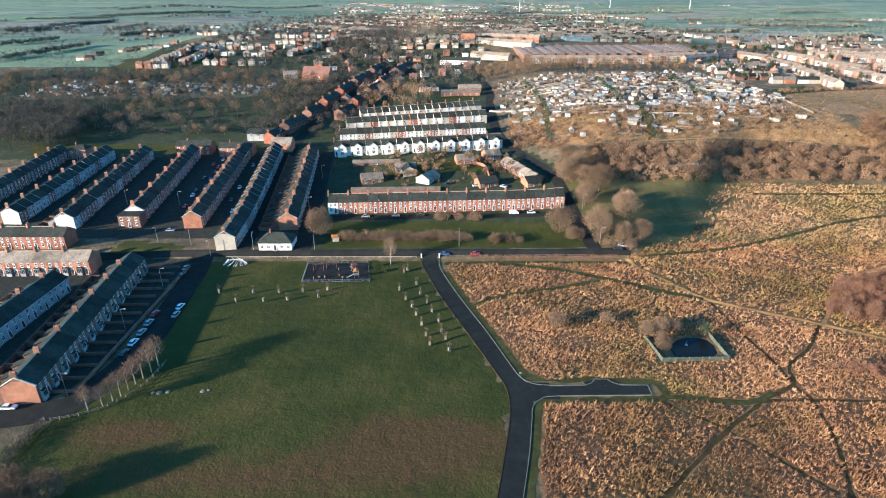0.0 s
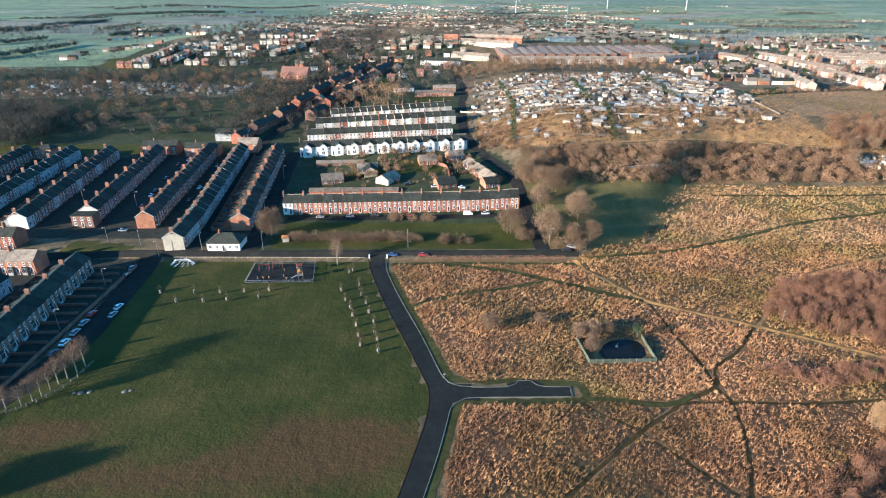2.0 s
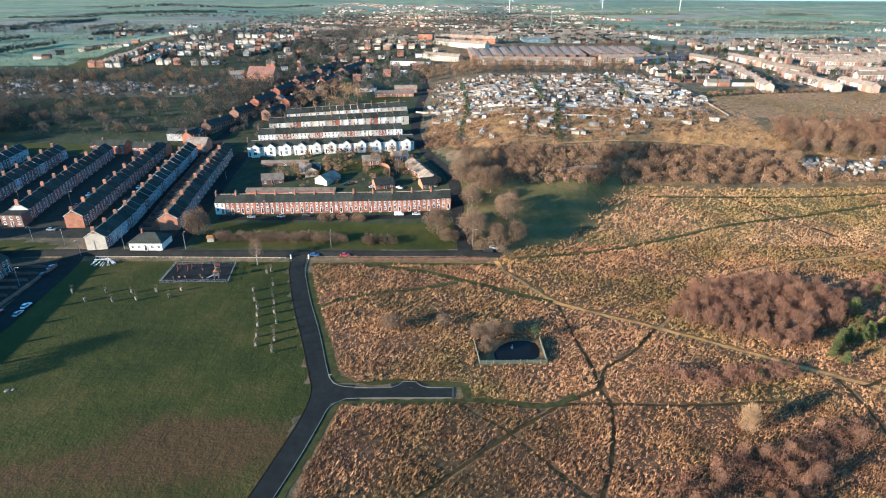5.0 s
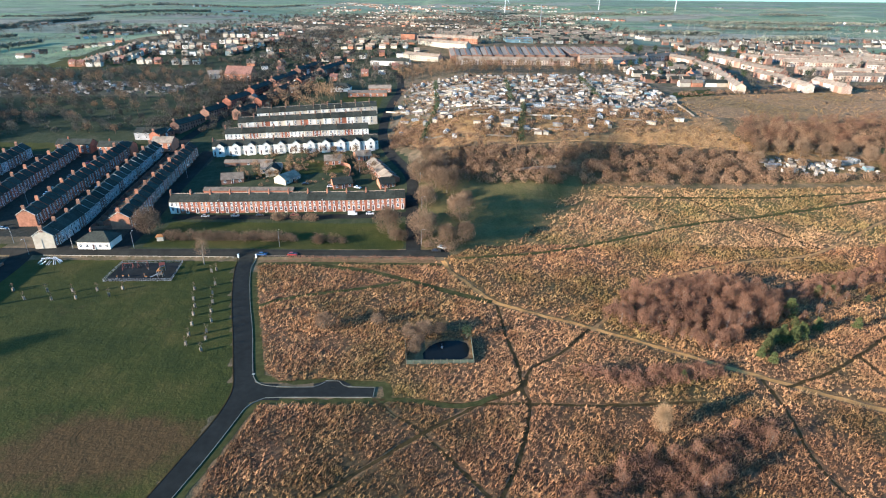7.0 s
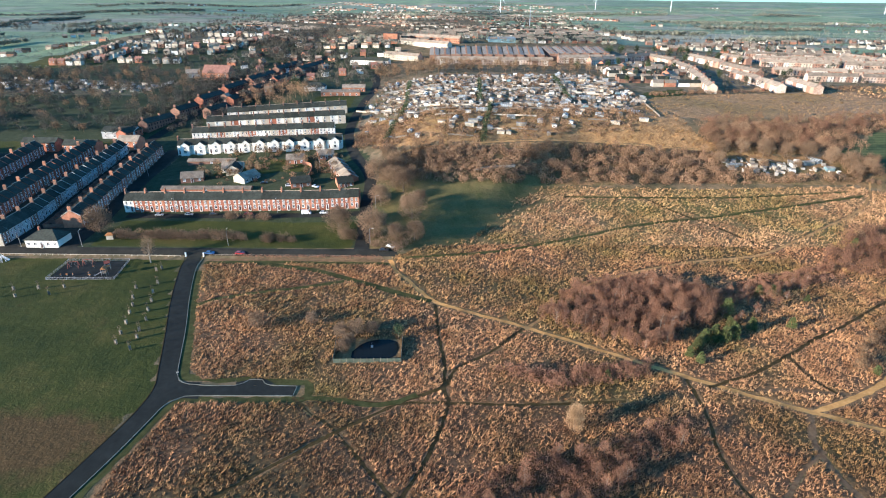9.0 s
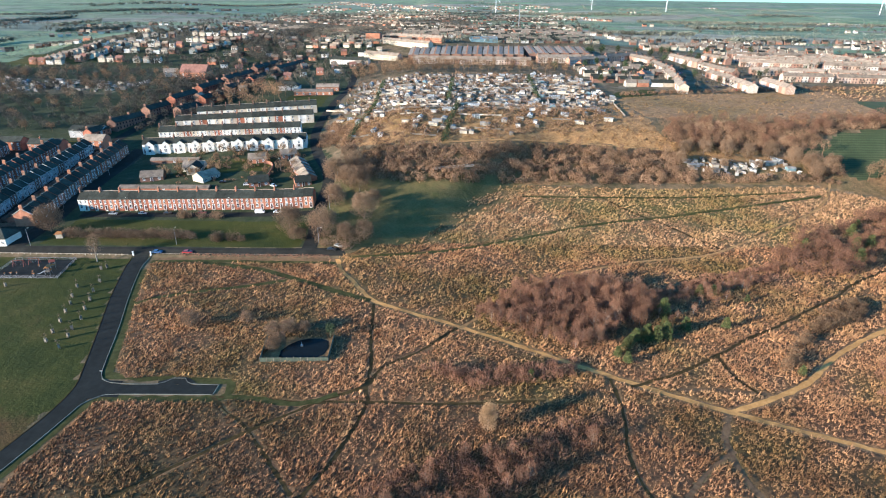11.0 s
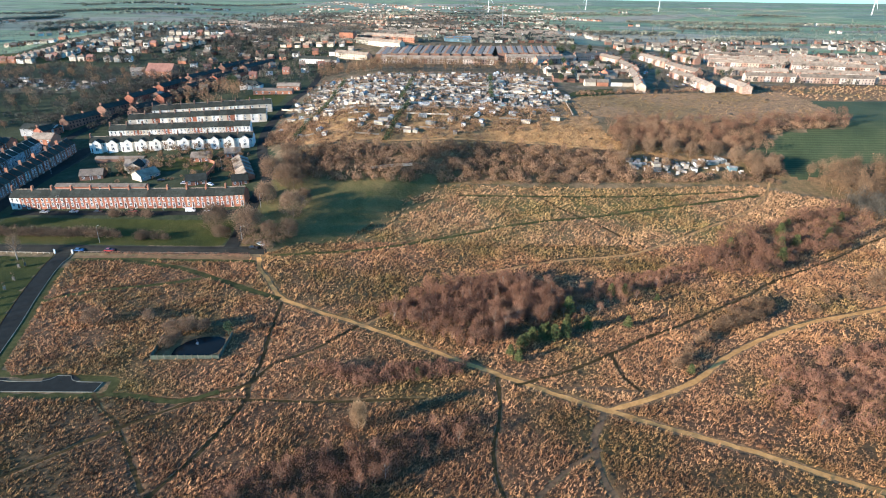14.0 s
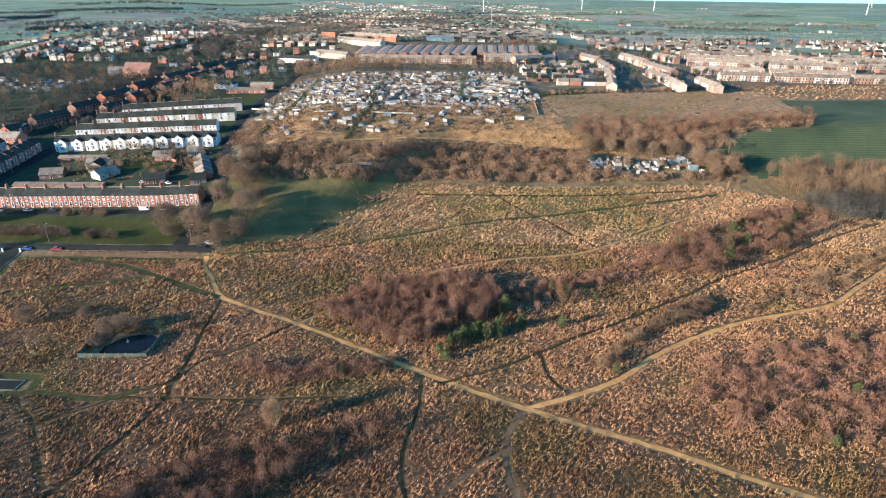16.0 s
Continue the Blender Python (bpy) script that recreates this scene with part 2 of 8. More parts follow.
M = {
    "land": ground_material(),
    "asphalt": surface("asphalt", (0.016, 0.0175, 0.0155), (0.027, 0.0285, 0.025), 0.5, 0.95, fine=20, stain=0.25, spec=0.08),
    "tarmac": surface("worn_tarmac", (0.018, 0.018, 0.0155), (0.033, 0.032, 0.027), 0.3, 0.95, fine=14, stain=0.3, spec=0.08),
    "kerb": surface("kerb_concrete", (0.125, 0.125, 0.10), (0.21, 0.205, 0.16), 1.0, 0.9),
    "gravel": surface("gravel_path", (0.44, 0.225, 0.066), (0.62, 0.335, 0.115), 0.8, 0.95, fine=8, spec=0.05),
    "trod": surface("trodden_grass", (0.036, 0.027, 0.010), (0.088, 0.058, 0.022), 0.7, 0.95, spec=0.08),
    "mudpath": surface("trodden_mud", (0.095, 0.054, 0.024), (0.19, 0.115, 0.053), 0.7, 0.95),
    "earth": surface("pale_bare_earth", (0.28, 0.160, 0.062), (0.44, 0.265, 0.115), 0.8, 0.95, fine=8, spec=0.05),
    "fieldmat": surface("rough_field_grass", (0.155, 0.084, 0.032), (0.40, 0.230, 0.094), 1.1, 0.95, patch=(0.02, (0.78, 0.82, 0.66)), fine=4, stain=0.4, bumps=0.3),
    "verge": surface("verge_grass", (0.034, 0.040, 0.011), (0.088, 0.080, 0.028), 0.6, 0.95, spec=0.08),
    "brick": surface("red_brick", (0.25, 0.085, 0.05), (0.38, 0.15, 0.085), 1.2, 0.9, vary=0.18),
    "brick2": surface("orange_brick", (0.34, 0.14, 0.08), (0.46, 0.21, 0.12), 1.2, 0.9, vary=0.15),
    "brownbrick": surface("brown_brick", (0.16, 0.085, 0.06), (0.27, 0.15, 0.10), 1.2, 0.9, vary=0.15),
    "render": surface("white_render", (0.64, 0.60, 0.52), (0.78, 0.73, 0.65), 0.8, 0.85, vary=0.12, stain=0.18),
    "cream": surface("cream_render", (0.46, 0.39, 0.29), (0.60, 0.52, 0.40), 0.8, 0.85, vary=0.2, stain=0.2),
    "grey": surface("grey_render", (0.34, 0.34, 0.33), (0.48, 0.47, 0.44), 0.8, 0.85, vary=0.15),
    "bankscrub": surface("bank_scrub_twigs", (0.135, 0.080, 0.045), (0.39, 0.232, 0.128), 0.09, 0.95, vary=0.5, stain=0.4, bumps=0, per="island"),
    # twigs of far woods and hedges, paled so that haze is in the colour
    "hazetwig": surface("hazed_far_twigs", (0.14, 0.155, 0.118), (0.27, 0.26, 0.19), 0.05, 0.95, vary=0.5, stain=0.3, bumps=0, per="island"),
    # darker than scrub twigs: shade over valley and fold is in the colour
    "darktwig": surface("dark_wood_twigs", (0.060, 0.056, 0.044), (0.145, 0.12, 0.085), 0.10, 0.95, vary=0.5, stain=0.4, bumps=0, per="island"),
    "slate": surface("slate", (0.032, 0.035, 0.027), (0.062, 0.064, 0.050), 1.4, 0.8, spec=0.1, vary=0.35, fine=6),
    "brownroof": surface("brown_tile", (0.225, 0.172, 0.120), (0.385, 0.300, 0.212), 1.4, 0.8, vary=0.35, fine=6, stain=0.45),
    "redroof": surface("red_tile", (0.22, 0.105, 0.072), (0.31, 0.155, 0.11), 1.4, 0.8, vary=0.2, fine=6),
    # ridge tiles paled: the sunlit strip along the roofs is in their colour
    "ridge": surface("ridge_tile", (0.32, 0.24, 0.17), (0.46, 0.34, 0.25), 2.0, 0.8),
    "pot": surface("chimney_pot", (0.35, 0.16, 0.09), (0.5, 0.25, 0.15), 2.0, 0.8, bumps=0),
    "white": surface("white_paint", (0.72, 0.72, 0.70), (0.82, 0.82, 0.80), 2.0, 0.5, stain=0.1, bumps=0),
    "stone": surface("lintel_stone", (0.48, 0.43, 0.34), (0.62, 0.56, 0.46), 1.5, 0.85),
    "door": surface("painted_door", (0.06, 0.03, 0.025), (0.10, 0.05, 0.04), 2.0, 0.5, vary=0.5, bumps=0),
    "wood": surface("weathered_wood", (0.16, 0.13, 0.10), (0.30, 0.25, 0.19), 1.5, 0.9, vary=0.3),
    "palewood": surface("pale_timber", (0.42, 0.36, 0.27), (0.58, 0.50, 0.39), 1.5, 0.85, vary=0.2),
    "trunk": surface("bark", (0.11, 0.085, 0.062), (0.21, 0.165, 0.12), 3.0, 0.95),
    "birch": surface("birch_bark", (0.24, 0.20, 0.15), (0.42, 0.36, 0.28), 3.0, 0.9),
    "twig": surface("bare_twigs", (0.125, 0.078, 0.045), (0.255, 0.164, 0.096), 0.6, 0.95, vary=0.35, stain=0, bumps=0),
    "paletwig": surface("pale_birch_twigs", (0.26, 0.160, 0.080), (0.46, 0.295, 0.155), 0.6, 0.95, vary=0.3, stain=0, bumps=0),
    "redtwig": surface("birch_twigs", (0.150, 0.072, 0.041), (0.285, 0.146, 0.083), 0.4, 0.95, vary=0.4, stain=0, bumps=0),
    "scrub": surface("scrub_twigs", (0.14, 0.085, 0.045), (0.32, 0.198, 0.105), 0.10, 0.95, vary=0.5, stain=0.4, bumps=0, per="island"),
    "pine": surface("pine_needles", (0.040, 0.052, 0.015), (0.115, 0.120, 0.036), 0.8, 0.9, vary=0.3, stain=0, bumps=0),
    "ivy": surface("evergreen_leaves", (0.017, 0.030, 0.012), (0.052, 0.070, 0.025), 0.8, 0.85, vary=0.3, stain=0, bumps=0),
    "straw": surface("dead_tussock_grass", (0.245, 0.112, 0.045), (0.70, 0.380, 0.168), 0.16, 0.95, patch=(0.026, (0.60, 0.74, 0.54)), vary=0.65, fine=12, stain=0.35, bumps=0, per="island"),
    # browner straw, also darkened in colour for the dim lower edge of the view
    "straw3": surface("dimmed_brown_tussock_grass", (0.185, 0.083, 0.034), (0.58, 0.305, 0.132), 0.16, 0.95, patch=(0.026, (0.62, 0.74, 0.54)), vary=0.7, fine=12, stain=0.4, bumps=0, per="island"),
    "straw2": surface("olive_tussock_grass", (0.26, 0.136, 0.060), (0.74, 0.440, 0.208), 0.16, 0.95, patch=(0.022, (0.68, 0.78, 0.58)), vary=0.6, fine=12, stain=0.35, bumps=0, per="island"),
    # mats far darker than straw: shade between the tussocks is in their colour
    "mat": surface("matted_dead_grass", (0.062, 0.036, 0.014), (0.225, 0.122, 0.052), 1.6, 0.95, patch=(0.026, (0.55, 0.76, 0.48)), fine=4, stain=0.45, bumps=0.3),
    # same mat, darkened in colour for the dim lower edge of the view
    "mat3": surface("dimmed_matted_brown_grass", (0.050, 0.028, 0.011), (0.18, 0.096, 0.041), 1.6, 0.95, patch=(0.026, (0.55, 0.76, 0.48)), fine=4, stain=0.45, bumps=0.3),
    "mat2": surface("matted_olive_grass", (0.085, 0.056, 0.022), (0.29, 0.182, 0.077), 1.6, 0.95, patch=(0.022, (0.56, 0.76, 0.48)), fine=4, stain=0.4, bumps=0.3),
    "water": surface("dark_water", (0.006, 0.008, 0.008), (0.010, 0.012, 0.012), 0.2, 0.16, spec=0.06, stain=0, bumps=0.02),
    "play": surface("playground_rubber", (0.017, 0.019, 0.018), (0.032, 0.034, 0.032), 0.6, 0.95, spec=0.06),
    "steel": surface("galvanised_steel", (0.30, 0.31, 0.32), (0.42, 0.43, 0.44), 2.0, 0.45, metal=0.7, bumps=0),
    "glasshouse": surface("greenhouse_glazing", (0.13, 0.14, 0.135), (0.40, 0.40, 0.38), 0.5, 0.5, spec=0.2, vary=0.3, bumps=0),
    "tin": surface("corrugated_sheet", (0.17, 0.158, 0.138), (0.46, 0.43, 0.375), 0.8, 0.75, vary=0.5, spec=0.1),
    "clutter": surface("painted_boards_and_sheets", (0.13, 0.10, 0.075), (0.70, 0.62, 0.51), 0.35, 0.75, vary=0.75, fine=3, bumps=0, per="island", spec=0.12),
    "tealsheet": surface("teal_sheet", (0.13, 0.21, 0.23), (0.21, 0.30, 0.32), 0.8, 0.7),
    "tyre": surface("tyre_rubber", (0.015, 0.015, 0.016), (0.025, 0.025, 0.025), 3.0, 0.9, bumps=0),
    "playred": surface("red_paint", (0.20, 0.05, 0.03), (0.28, 0.08, 0.05), 2.0, 0.6, bumps=0),
    "playyel": surface("orange_paint", (0.30, 0.12, 0.035), (0.38, 0.17, 0.05), 2.0, 0.6, bumps=0),
    "fencegreen": surface("fence_green", (0.055, 0.072, 0.05), (0.115, 0.135, 0.095), 1.5, 0.8, vary=0.2),
}
mf, mnt, mb = blank("mixed_house_fronts", 0.88)
tc = mnt.nodes.new("ShaderNodeTexCoord")
sx = mnt.nodes.new("ShaderNodeSeparateXYZ")
mnt.links.new(tc.outputs["Object"], sx.inputs[0])
oi = mnt.nodes.new("ShaderNodeObjectInfo")
unit = calc(mnt, "ADD", calc(mnt, "FLOOR", calc(mnt, "MULTIPLY", sx.outputs[0], 0.2)), calc(mnt, "MULTIPLY", oi.outputs["Random"], 91.0))
wnz = mnt.nodes.new("ShaderNodeTexWhiteNoise")
wnz.noise_dimensions = "1D"
mnt.links.new(unit, wnz.inputs["W"])
fronts = ramp_mix(mnt, wnz.outputs["Value"], ((0.0, (0.48, 0.41, 0.31)), (0.2, (0.32, 0.17, 0.11)), (0.4, (0.60, 0.55, 0.47)), (0.55, (0.33, 0.20, 0.135)), (0.72, (0.60, 0.57, 0.51)), (0.82, (0.25, 0.14, 0.095))))
mnt.links.new(mixc(mnt, 1.0, fronts, ramp_mix(mnt, noise_out(mnt, 0.5, 4), ((0.3, (0.8, 0.8, 0.8)), (0.7, (1, 1, 1)))), "MULTIPLY"), mb.inputs["Base Color"])
M["fronts"] = mf
pane_m, pnt, pb = blank("window_glass", 0.08, spec=0.6)
pb.inputs["Base Color"].default_value = (0.02, 0.025, 0.03, 1)
M["pane"] = pane_m
PAINTS = {}
for nm, c in (("white", (0.7, 0.7, 0.69)), ("silver", (0.28, 0.285, 0.28)), ("black", (0.018, 0.018, 0.02)), ("red", (0.35, 0.03, 0.025)), ("blue", (0.05, 0.10, 0.22))):
    pm, pt, ppb = blank("car_paint_" + nm, 0.28, spec=0.5)
    ppb.inputs["Base Color"].default_value = (*c, 1)
    ppb.inputs["Coat Weight"].default_value = 0.5
    PAINTS[nm] = pm

# ---- shape of the land ----
YR = (0, 205, 245, 270, 308, 350, 450, 650, 1000, 1800, 3000, 5200)
HR = (0, 0, 3, 7, 18, 27, 30.5, 33, 35, 30, 34, 46)
YL = (0, 235, 320, 446, 600, 1000, 1800, 3000, 5200)
HILL_Y, HILL_Z = (590, 650, 724, 790, 860, 1000, 1300), (0, 4.5, 13, 14, 12, 5, 0)  # the town on its hill
HL = (0, 0, 8, 21, 26, 32, 34, 48, 70)


def sm(a, b, x):
    t = np.clip((x - a) / (b - a), 0, 1)
    return t * t * (3 - 2 * t)


def hgt(x, y):
    w = 35 + np.maximum(0, np.asarray(y, float) - 600) * 0.4
    k = sm(65 - w, 65 + w, np.asarray(x, float))
    hill = np.interp(y, HILL_Y, HILL_Z) * sm(-430, -290, np.asarray(x, float)) * (1 - sm(270, 430, np.asarray(x, float))) * (1 - 0.35 * sm(60, 200, np.asarray(x, float)))
    return np.interp(y, YL, HL) * (1 - k) + np.interp(y, YR, HR) * k + hill


def inside(poly, x, y):
    r = np.zeros(np.shape(x), bool)
    n = len(poly)
    for i in range(n):
        (x0, y0), (x1, y1) = poly[i], poly[(i + 1) % n]
        if y0 != y1:
            r ^= ((y0 > y) != (y1 > y)) & (x < (x1 - x0) * (y - y0) / (y1 - y0) + x0)
    return r


# plan: areas of land
LAWN = [(-90, 200), (-89, 190), (-86.5, 165), (-85, 140), (-88.5, 120), (-94, 112), (-95, 108.5), (-100, 98), (-120, -200), (8, -200), (11, 60), (12, 86), (15, 99), (16, 110), (16.5, 121), (14, 130), (8, 147), (0.5, 168), (-6.5, 190), (-8, 200)]
MEADOW = [(62, 212), (84, 212), (104, 221), (116, 243), (128, 262), (140, 272.5), (100, 276), (72, 285)]
STRIP = [(-50, 211), (57, 211), (56, 240), (-50, 239)]
HEATH = [(22, -200), (22, 60), (21, 99), (23, 110), (26, 117.5), (54, 117), (56, 124), (40, 126), (28, 124.5), (20, 132), (14, 147), (6, 168), (0, 190), (-0.5, 199), (70, 200.5), (84, 212), (104, 221), (116, 243), (128, 262), (140, 272.5), (167, 272), (223, 271), (294, 275), (330, 262), (372, 240), (420, 225), (420, -200)]
RFIELD = [(233, 411), (288, 425), (366, 436), (398, 440), (396, 405), (392, 370), (386, 352), (355, 350), (320, 342), (265, 342), (237, 355)]
TAWNY = [(366, 436), (398, 408), (466, 412), (620, 414), (620, 472), (470, 470), (414, 466)]
GREENR = [(306, 306), (323, 281), (345, 288), (400, 283), (470, 262), (560, 300), (620, 412), (464, 410), (397, 406), (393, 370), (382, 339), (345, 333)]
EAST_GREEN = [(226, 408), (242, 404), (269, 426), (271, 446), (240, 432)]
PLOT_GREEN = [(95, 378), (119, 376), (116, 353), (99, 355)]
ESTATE = [(228, 450), (300, 432), (366, 445), (414, 474), (640, 480), (660, 690), (230, 700)]
CRICKET = [(-330, 560), (-250, 600), (-245, 640), (-340, 650)]
BANKTOP = [(-240, 322), (-110, 334), (-112, 345), (-250, 345)]
PARK2 = [(-10, 410), (24, 412), (26, 455), (-4, 450)]
CORNER = [(-135, 204), (-108, 207), (-106, 214), (-135, 220)]
GARDEN2 = [(-30, 292), (20, 300), (20, 318), (-30, 312)]
ALLOT = [(40, 500), (36, 400), (40, 345), (64, 325), (110, 317), (200, 325), (215, 352), (230, 392), (222, 515), (155, 515)]
TOWN = [(-235, 318), (-60, 330), (-60, 205), (60, 212), (60, 300), (36, 350), (36, 480), (40, 720), (-320, 720), (-420, 560), (-420, 330)]
PAVING = [(-235, 222), (-60, 222), (-60, 330), (-235, 320)]
PAVING2 = [(-220, 100), (-102, 110), (-94, 130), (-97, 200), (-220, 204)]
xs = np.unique(np.concatenate([np.arange(-250, 411, 2.8), 410 + 6 * 1.075 ** np.arange(1, 62) - 6, -250 - 6 * 1.075 ** np.arange(1, 62) + 6, [-4600, 4800]]))
ys = np.unique(np.concatenate([np.arange(-400, 60, 40.0), np.arange(60, 300, 2.5), np.arange(300, 700, 5.0), 700 + 8 * 1.05 ** np.arange(0, 129), YR[1:-1], YL[1:]]))
ys = ys[ys <= 5200]
gx, gy = np.meshgrid(xs, ys)


def land_lump(x, y):
    """Low rolls of the far country."""
    k = sm(900, 2200, y)
    return k * (9 * np.sin(x / 310 + 1.3) * np.sin(y / 420) + 6 * np.sin(x / 143 + y / 260))


def soft_mask(polys):
    m = np.zeros(gx.shape)
    for p in polys:
        m = np.maximum(m, inside(p, gx, gy))
    return m


gz = hgt(gx, gy) + land_lump(gx, gy)
ny, nx = gx.shape
idx = np.arange(nx * ny).reshape(ny, nx)
quads = np.stack([idx[:-1, :-1], idx[:-1, 1:], idx[1:, 1:], idx[1:, :-1]], -1).reshape(-1, 4)
gm = bpy.data.meshes.new("ground")
gm.vertices.add(nx * ny)
gm.vertices.foreach_set("co", np.stack([gx, gy, gz], -1).ravel())
gm.loops.add(quads.size)
gm.loops.foreach_set("vertex_index", quads.ravel())
gm.polygons.add(len(quads))
gm.polygons.foreach_set("loop_start", np.arange(0, quads.size, 4))
gm.polygons.foreach_set("loop_total", np.full(len(quads), 4))
gm.update()
def blot(x, y, rx, ry):
    return np.exp(-(((gx - x) / rx) ** 2 + ((gy - y) / ry) ** 2))


worn = 1.15 * blot(-4, 103, 24, 9) + 0.95 * blot(-74, 105, 17, 6) + 0.75 * blot(-40, 91, 60, 8) + 0.35 * blot(-52, 160, 16, 9) + 0.3 * blot(-18, 150, 10, 30)
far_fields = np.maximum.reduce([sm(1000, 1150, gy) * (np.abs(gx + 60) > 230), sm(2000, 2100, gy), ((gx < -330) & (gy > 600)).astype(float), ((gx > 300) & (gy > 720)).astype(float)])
RAG = ((gx - 104) * 51 - (gy - 221) * 36) / 62.4
meadow = 0.75 * blot(16, 182, 22, 13) + 0.55 * blot(8, 160, 8, 18) + 0.35 * blot(120, 205, 40, 12) + sm(20, -8, RAG) * sm(208, 214, gy) * sm(290, 276, gy) * (gx > 60)
for nm, arr in (("meadow", meadow), ("town", soft_mask([TOWN])), ("lawn", soft_mask([LAWN, STRIP, EAST_GREEN, PLOT_GREEN, BANKTOP, PARK2, CORNER, GARDEN2, CRICKET])), ("heath", soft_mask([HEATH, MEADOW, RFIELD, TAWNY, [(62, 281), (118, 274), (294, 277), (340, 262), (392, 270), (345, 292), (300, 302), (200, 312), (108, 312), (72, 315)]])), ("crop", soft_mask([GREENR])), ("worn", worn), ("fields", far_fields), ("paving", soft_mask([PAVING, PAVING2])), ("plots", soft_mask([ALLOT, ESTATE, [(-330, 440), (-150, 450), (-140, 505), (-330, 525)]]))):
    gm.attributes.new(nm, "FLOAT", "POINT").data.foreach_set("value", arr.ravel().astype(np.float32))
gm.materials.append(M["land"])
gm.polygons.foreach_set("use_smooth", np.ones(len(quads), bool))
tagged(new("ground", gm), "rolling ground of mown grass, tawny heath and far green fields", "ground", kind="structure")


# ---- builders ----
def part(name, bm, material, parent=None, label=""):
    me = bpy.data.meshes.new(name)
    bm.to_mesh(me)
    bm.free()
    for mm in (material if isinstance(material, (list, tuple)) else (material,)):
        me.materials.append(mm)
    ob = new(name, me)
    ob.parent = parent
    if label:
        ob["label"] = label
    return ob


def raw(name, verts, faces, material, parent=None):
    me = bpy.data.meshes.new(name)
    me.from_pydata([tuple(v) for v in verts], [], faces)
    for mm in (material if isinstance(material, (list, tuple)) else (material,)):
        me.materials.append(mm)
    ob = new(name, me)
    ob.parent = parent
    return ob


def box(bm, x0, x1, y0, y1, z0, z1, mat=0):
    vs = [bm.verts.new((x, y, z)) for z in (z0, z1) for y in (y0, y1) for x in (x0, x1)]
    for f in ((0, 2, 3, 1), (4, 5, 7, 6), (0, 1, 5, 4), (2, 6, 7, 3), (0, 4, 6, 2), (1, 3, 7, 5)):
        bm.faces.new([vs[i] for i in f]).material_index = mat
    return vs


def prism(bm, profile, x0, x1, mat=0):
    """A (y, z) outline run along x."""
    a = [bm.verts.new((x0, y, z)) for y, z in profile]
    b = [bm.verts.new((x1, y, z)) for y, z in profile]
    n = len(profile)
    bm.faces.new(a[::-1]).material_index = mat
    bm.faces.new(b).material_index = mat
    for i in range(n):
        bm.faces.new((a[i], a[(i + 1) % n], b[(i + 1) % n], b[i])).material_index = mat


def tube(bm, p, q, r0, r1, n=6, mat=0):
    p, q = Vector(p), Vector(q)
    w = (q - p).normalized()
    u = w.orthogonal().normalized()
    v = w.cross(u)
    rings = [[bm.verts.new(c + (u * math.cos(2 * math.pi * i / n) + v * math.sin(2 * math.pi * i / n)) * r) for i in range(n)] for c, r in ((p, r0), (q, r1))]
    for i in range(n):
        bm.faces.new((rings[0][i], rings[0][(i + 1) % n], rings[1][(i + 1) % n], rings[1][i])).material_index = mat
    bm.faces.new(rings[1]).material_index = mat
    bm.faces.new(rings[0][::-1]).material_index = mat


def smooth_line(pts, step=2.0):
    """Catmull-Rom through the points of a plan line."""
    p = [np.array(q, float) for q in pts]
    p = [2 * p[0] - p[1]] + p + [2 * p[-1] - p[-2]]
    out = []
    for i in range(1, len(p) - 2):
        n = max(2, int(np.linalg.norm(p[i + 1] - p[i]) / step))
        for k in range(n):
            t = k / n
            out.append(0.5 * (2 * p[i] + (p[i + 1] - p[i - 1]) * t + (2 * p[i - 1] - 5 * p[i] + 4 * p[i + 1] - p[i + 2]) * t * t + (3 * p[i] - p[i - 1] - 3 * p[i + 1] + p[i + 2]) * t ** 3))
    out.append(p[-2])
    return np.array(out)


def ribbon(name, pts, width, lift, material, label, category="road", ragged=0.0, offset=0.0, thick=0.0, seed=1, kind="structure", straight=False):
    """A strip of road, path or kerb laid along a line on the land."""
    c = np.array(pts, float) if straight else smooth_line(pts)
    d = np.gradient(c, axis=0)
    d /= np.linalg.norm(d, axis=1)[:, None] + 1e-9
    nrm = np.stack([-d[:, 1], d[:, 0]], 1)
    rng = np.random.RandomState(seed)
    wob = rng.uniform(-1, 1, (len(c), 2)) * ragged
    cols = []
    for s, k in ((-0.5, 0), (-0.17, 0), (0.17, 0), (0.5, 0)):
        w = s * width + offset + (wob[:, 0] if s == -0.5 else wob[:, 1] if s == 0.5 else 0)
        q = c + nrm * np.reshape(w, (-1, 1))
        cols.append(np.column_stack([q, hgt(q[:, 0], q[:, 1]) + lift]))
    if thick:
        cols = [cols[0] - (0, 0, thick)] + cols + [cols[-1] - (0, 0, thick)]
    m, n = len(cols), len(c)
    verts = np.stack(cols, 1).reshape(-1, 3)
    faces = [(i * m + j, i * m + j + 1, (i + 1) * m + j + 1, (i + 1) * m + j) for i in range(n - 1) for j in range(m - 1)]
    ob = raw(name, verts, [f[::-1] for f in faces], material)
    return tagged(ob, label, category, kind=kind)


# ---- roads and paths ----
ACCESS = [(-5.5, 204), (-3.6, 190), (3.0, 168.7), (10.6, 147.7), (16.4, 131), (19.6, 120.6), (19.2, 110), (17.0, 99), (14.0, 86), (9, 66)]
ribbon("road", ACCESS, 5.5, 0.10, M["asphalt"], "dark asphalt access road curving beside the park", seed=2)
STUB = [(20, 120.2), (27, 119.8), (38, 120.2), (54, 120.3)]
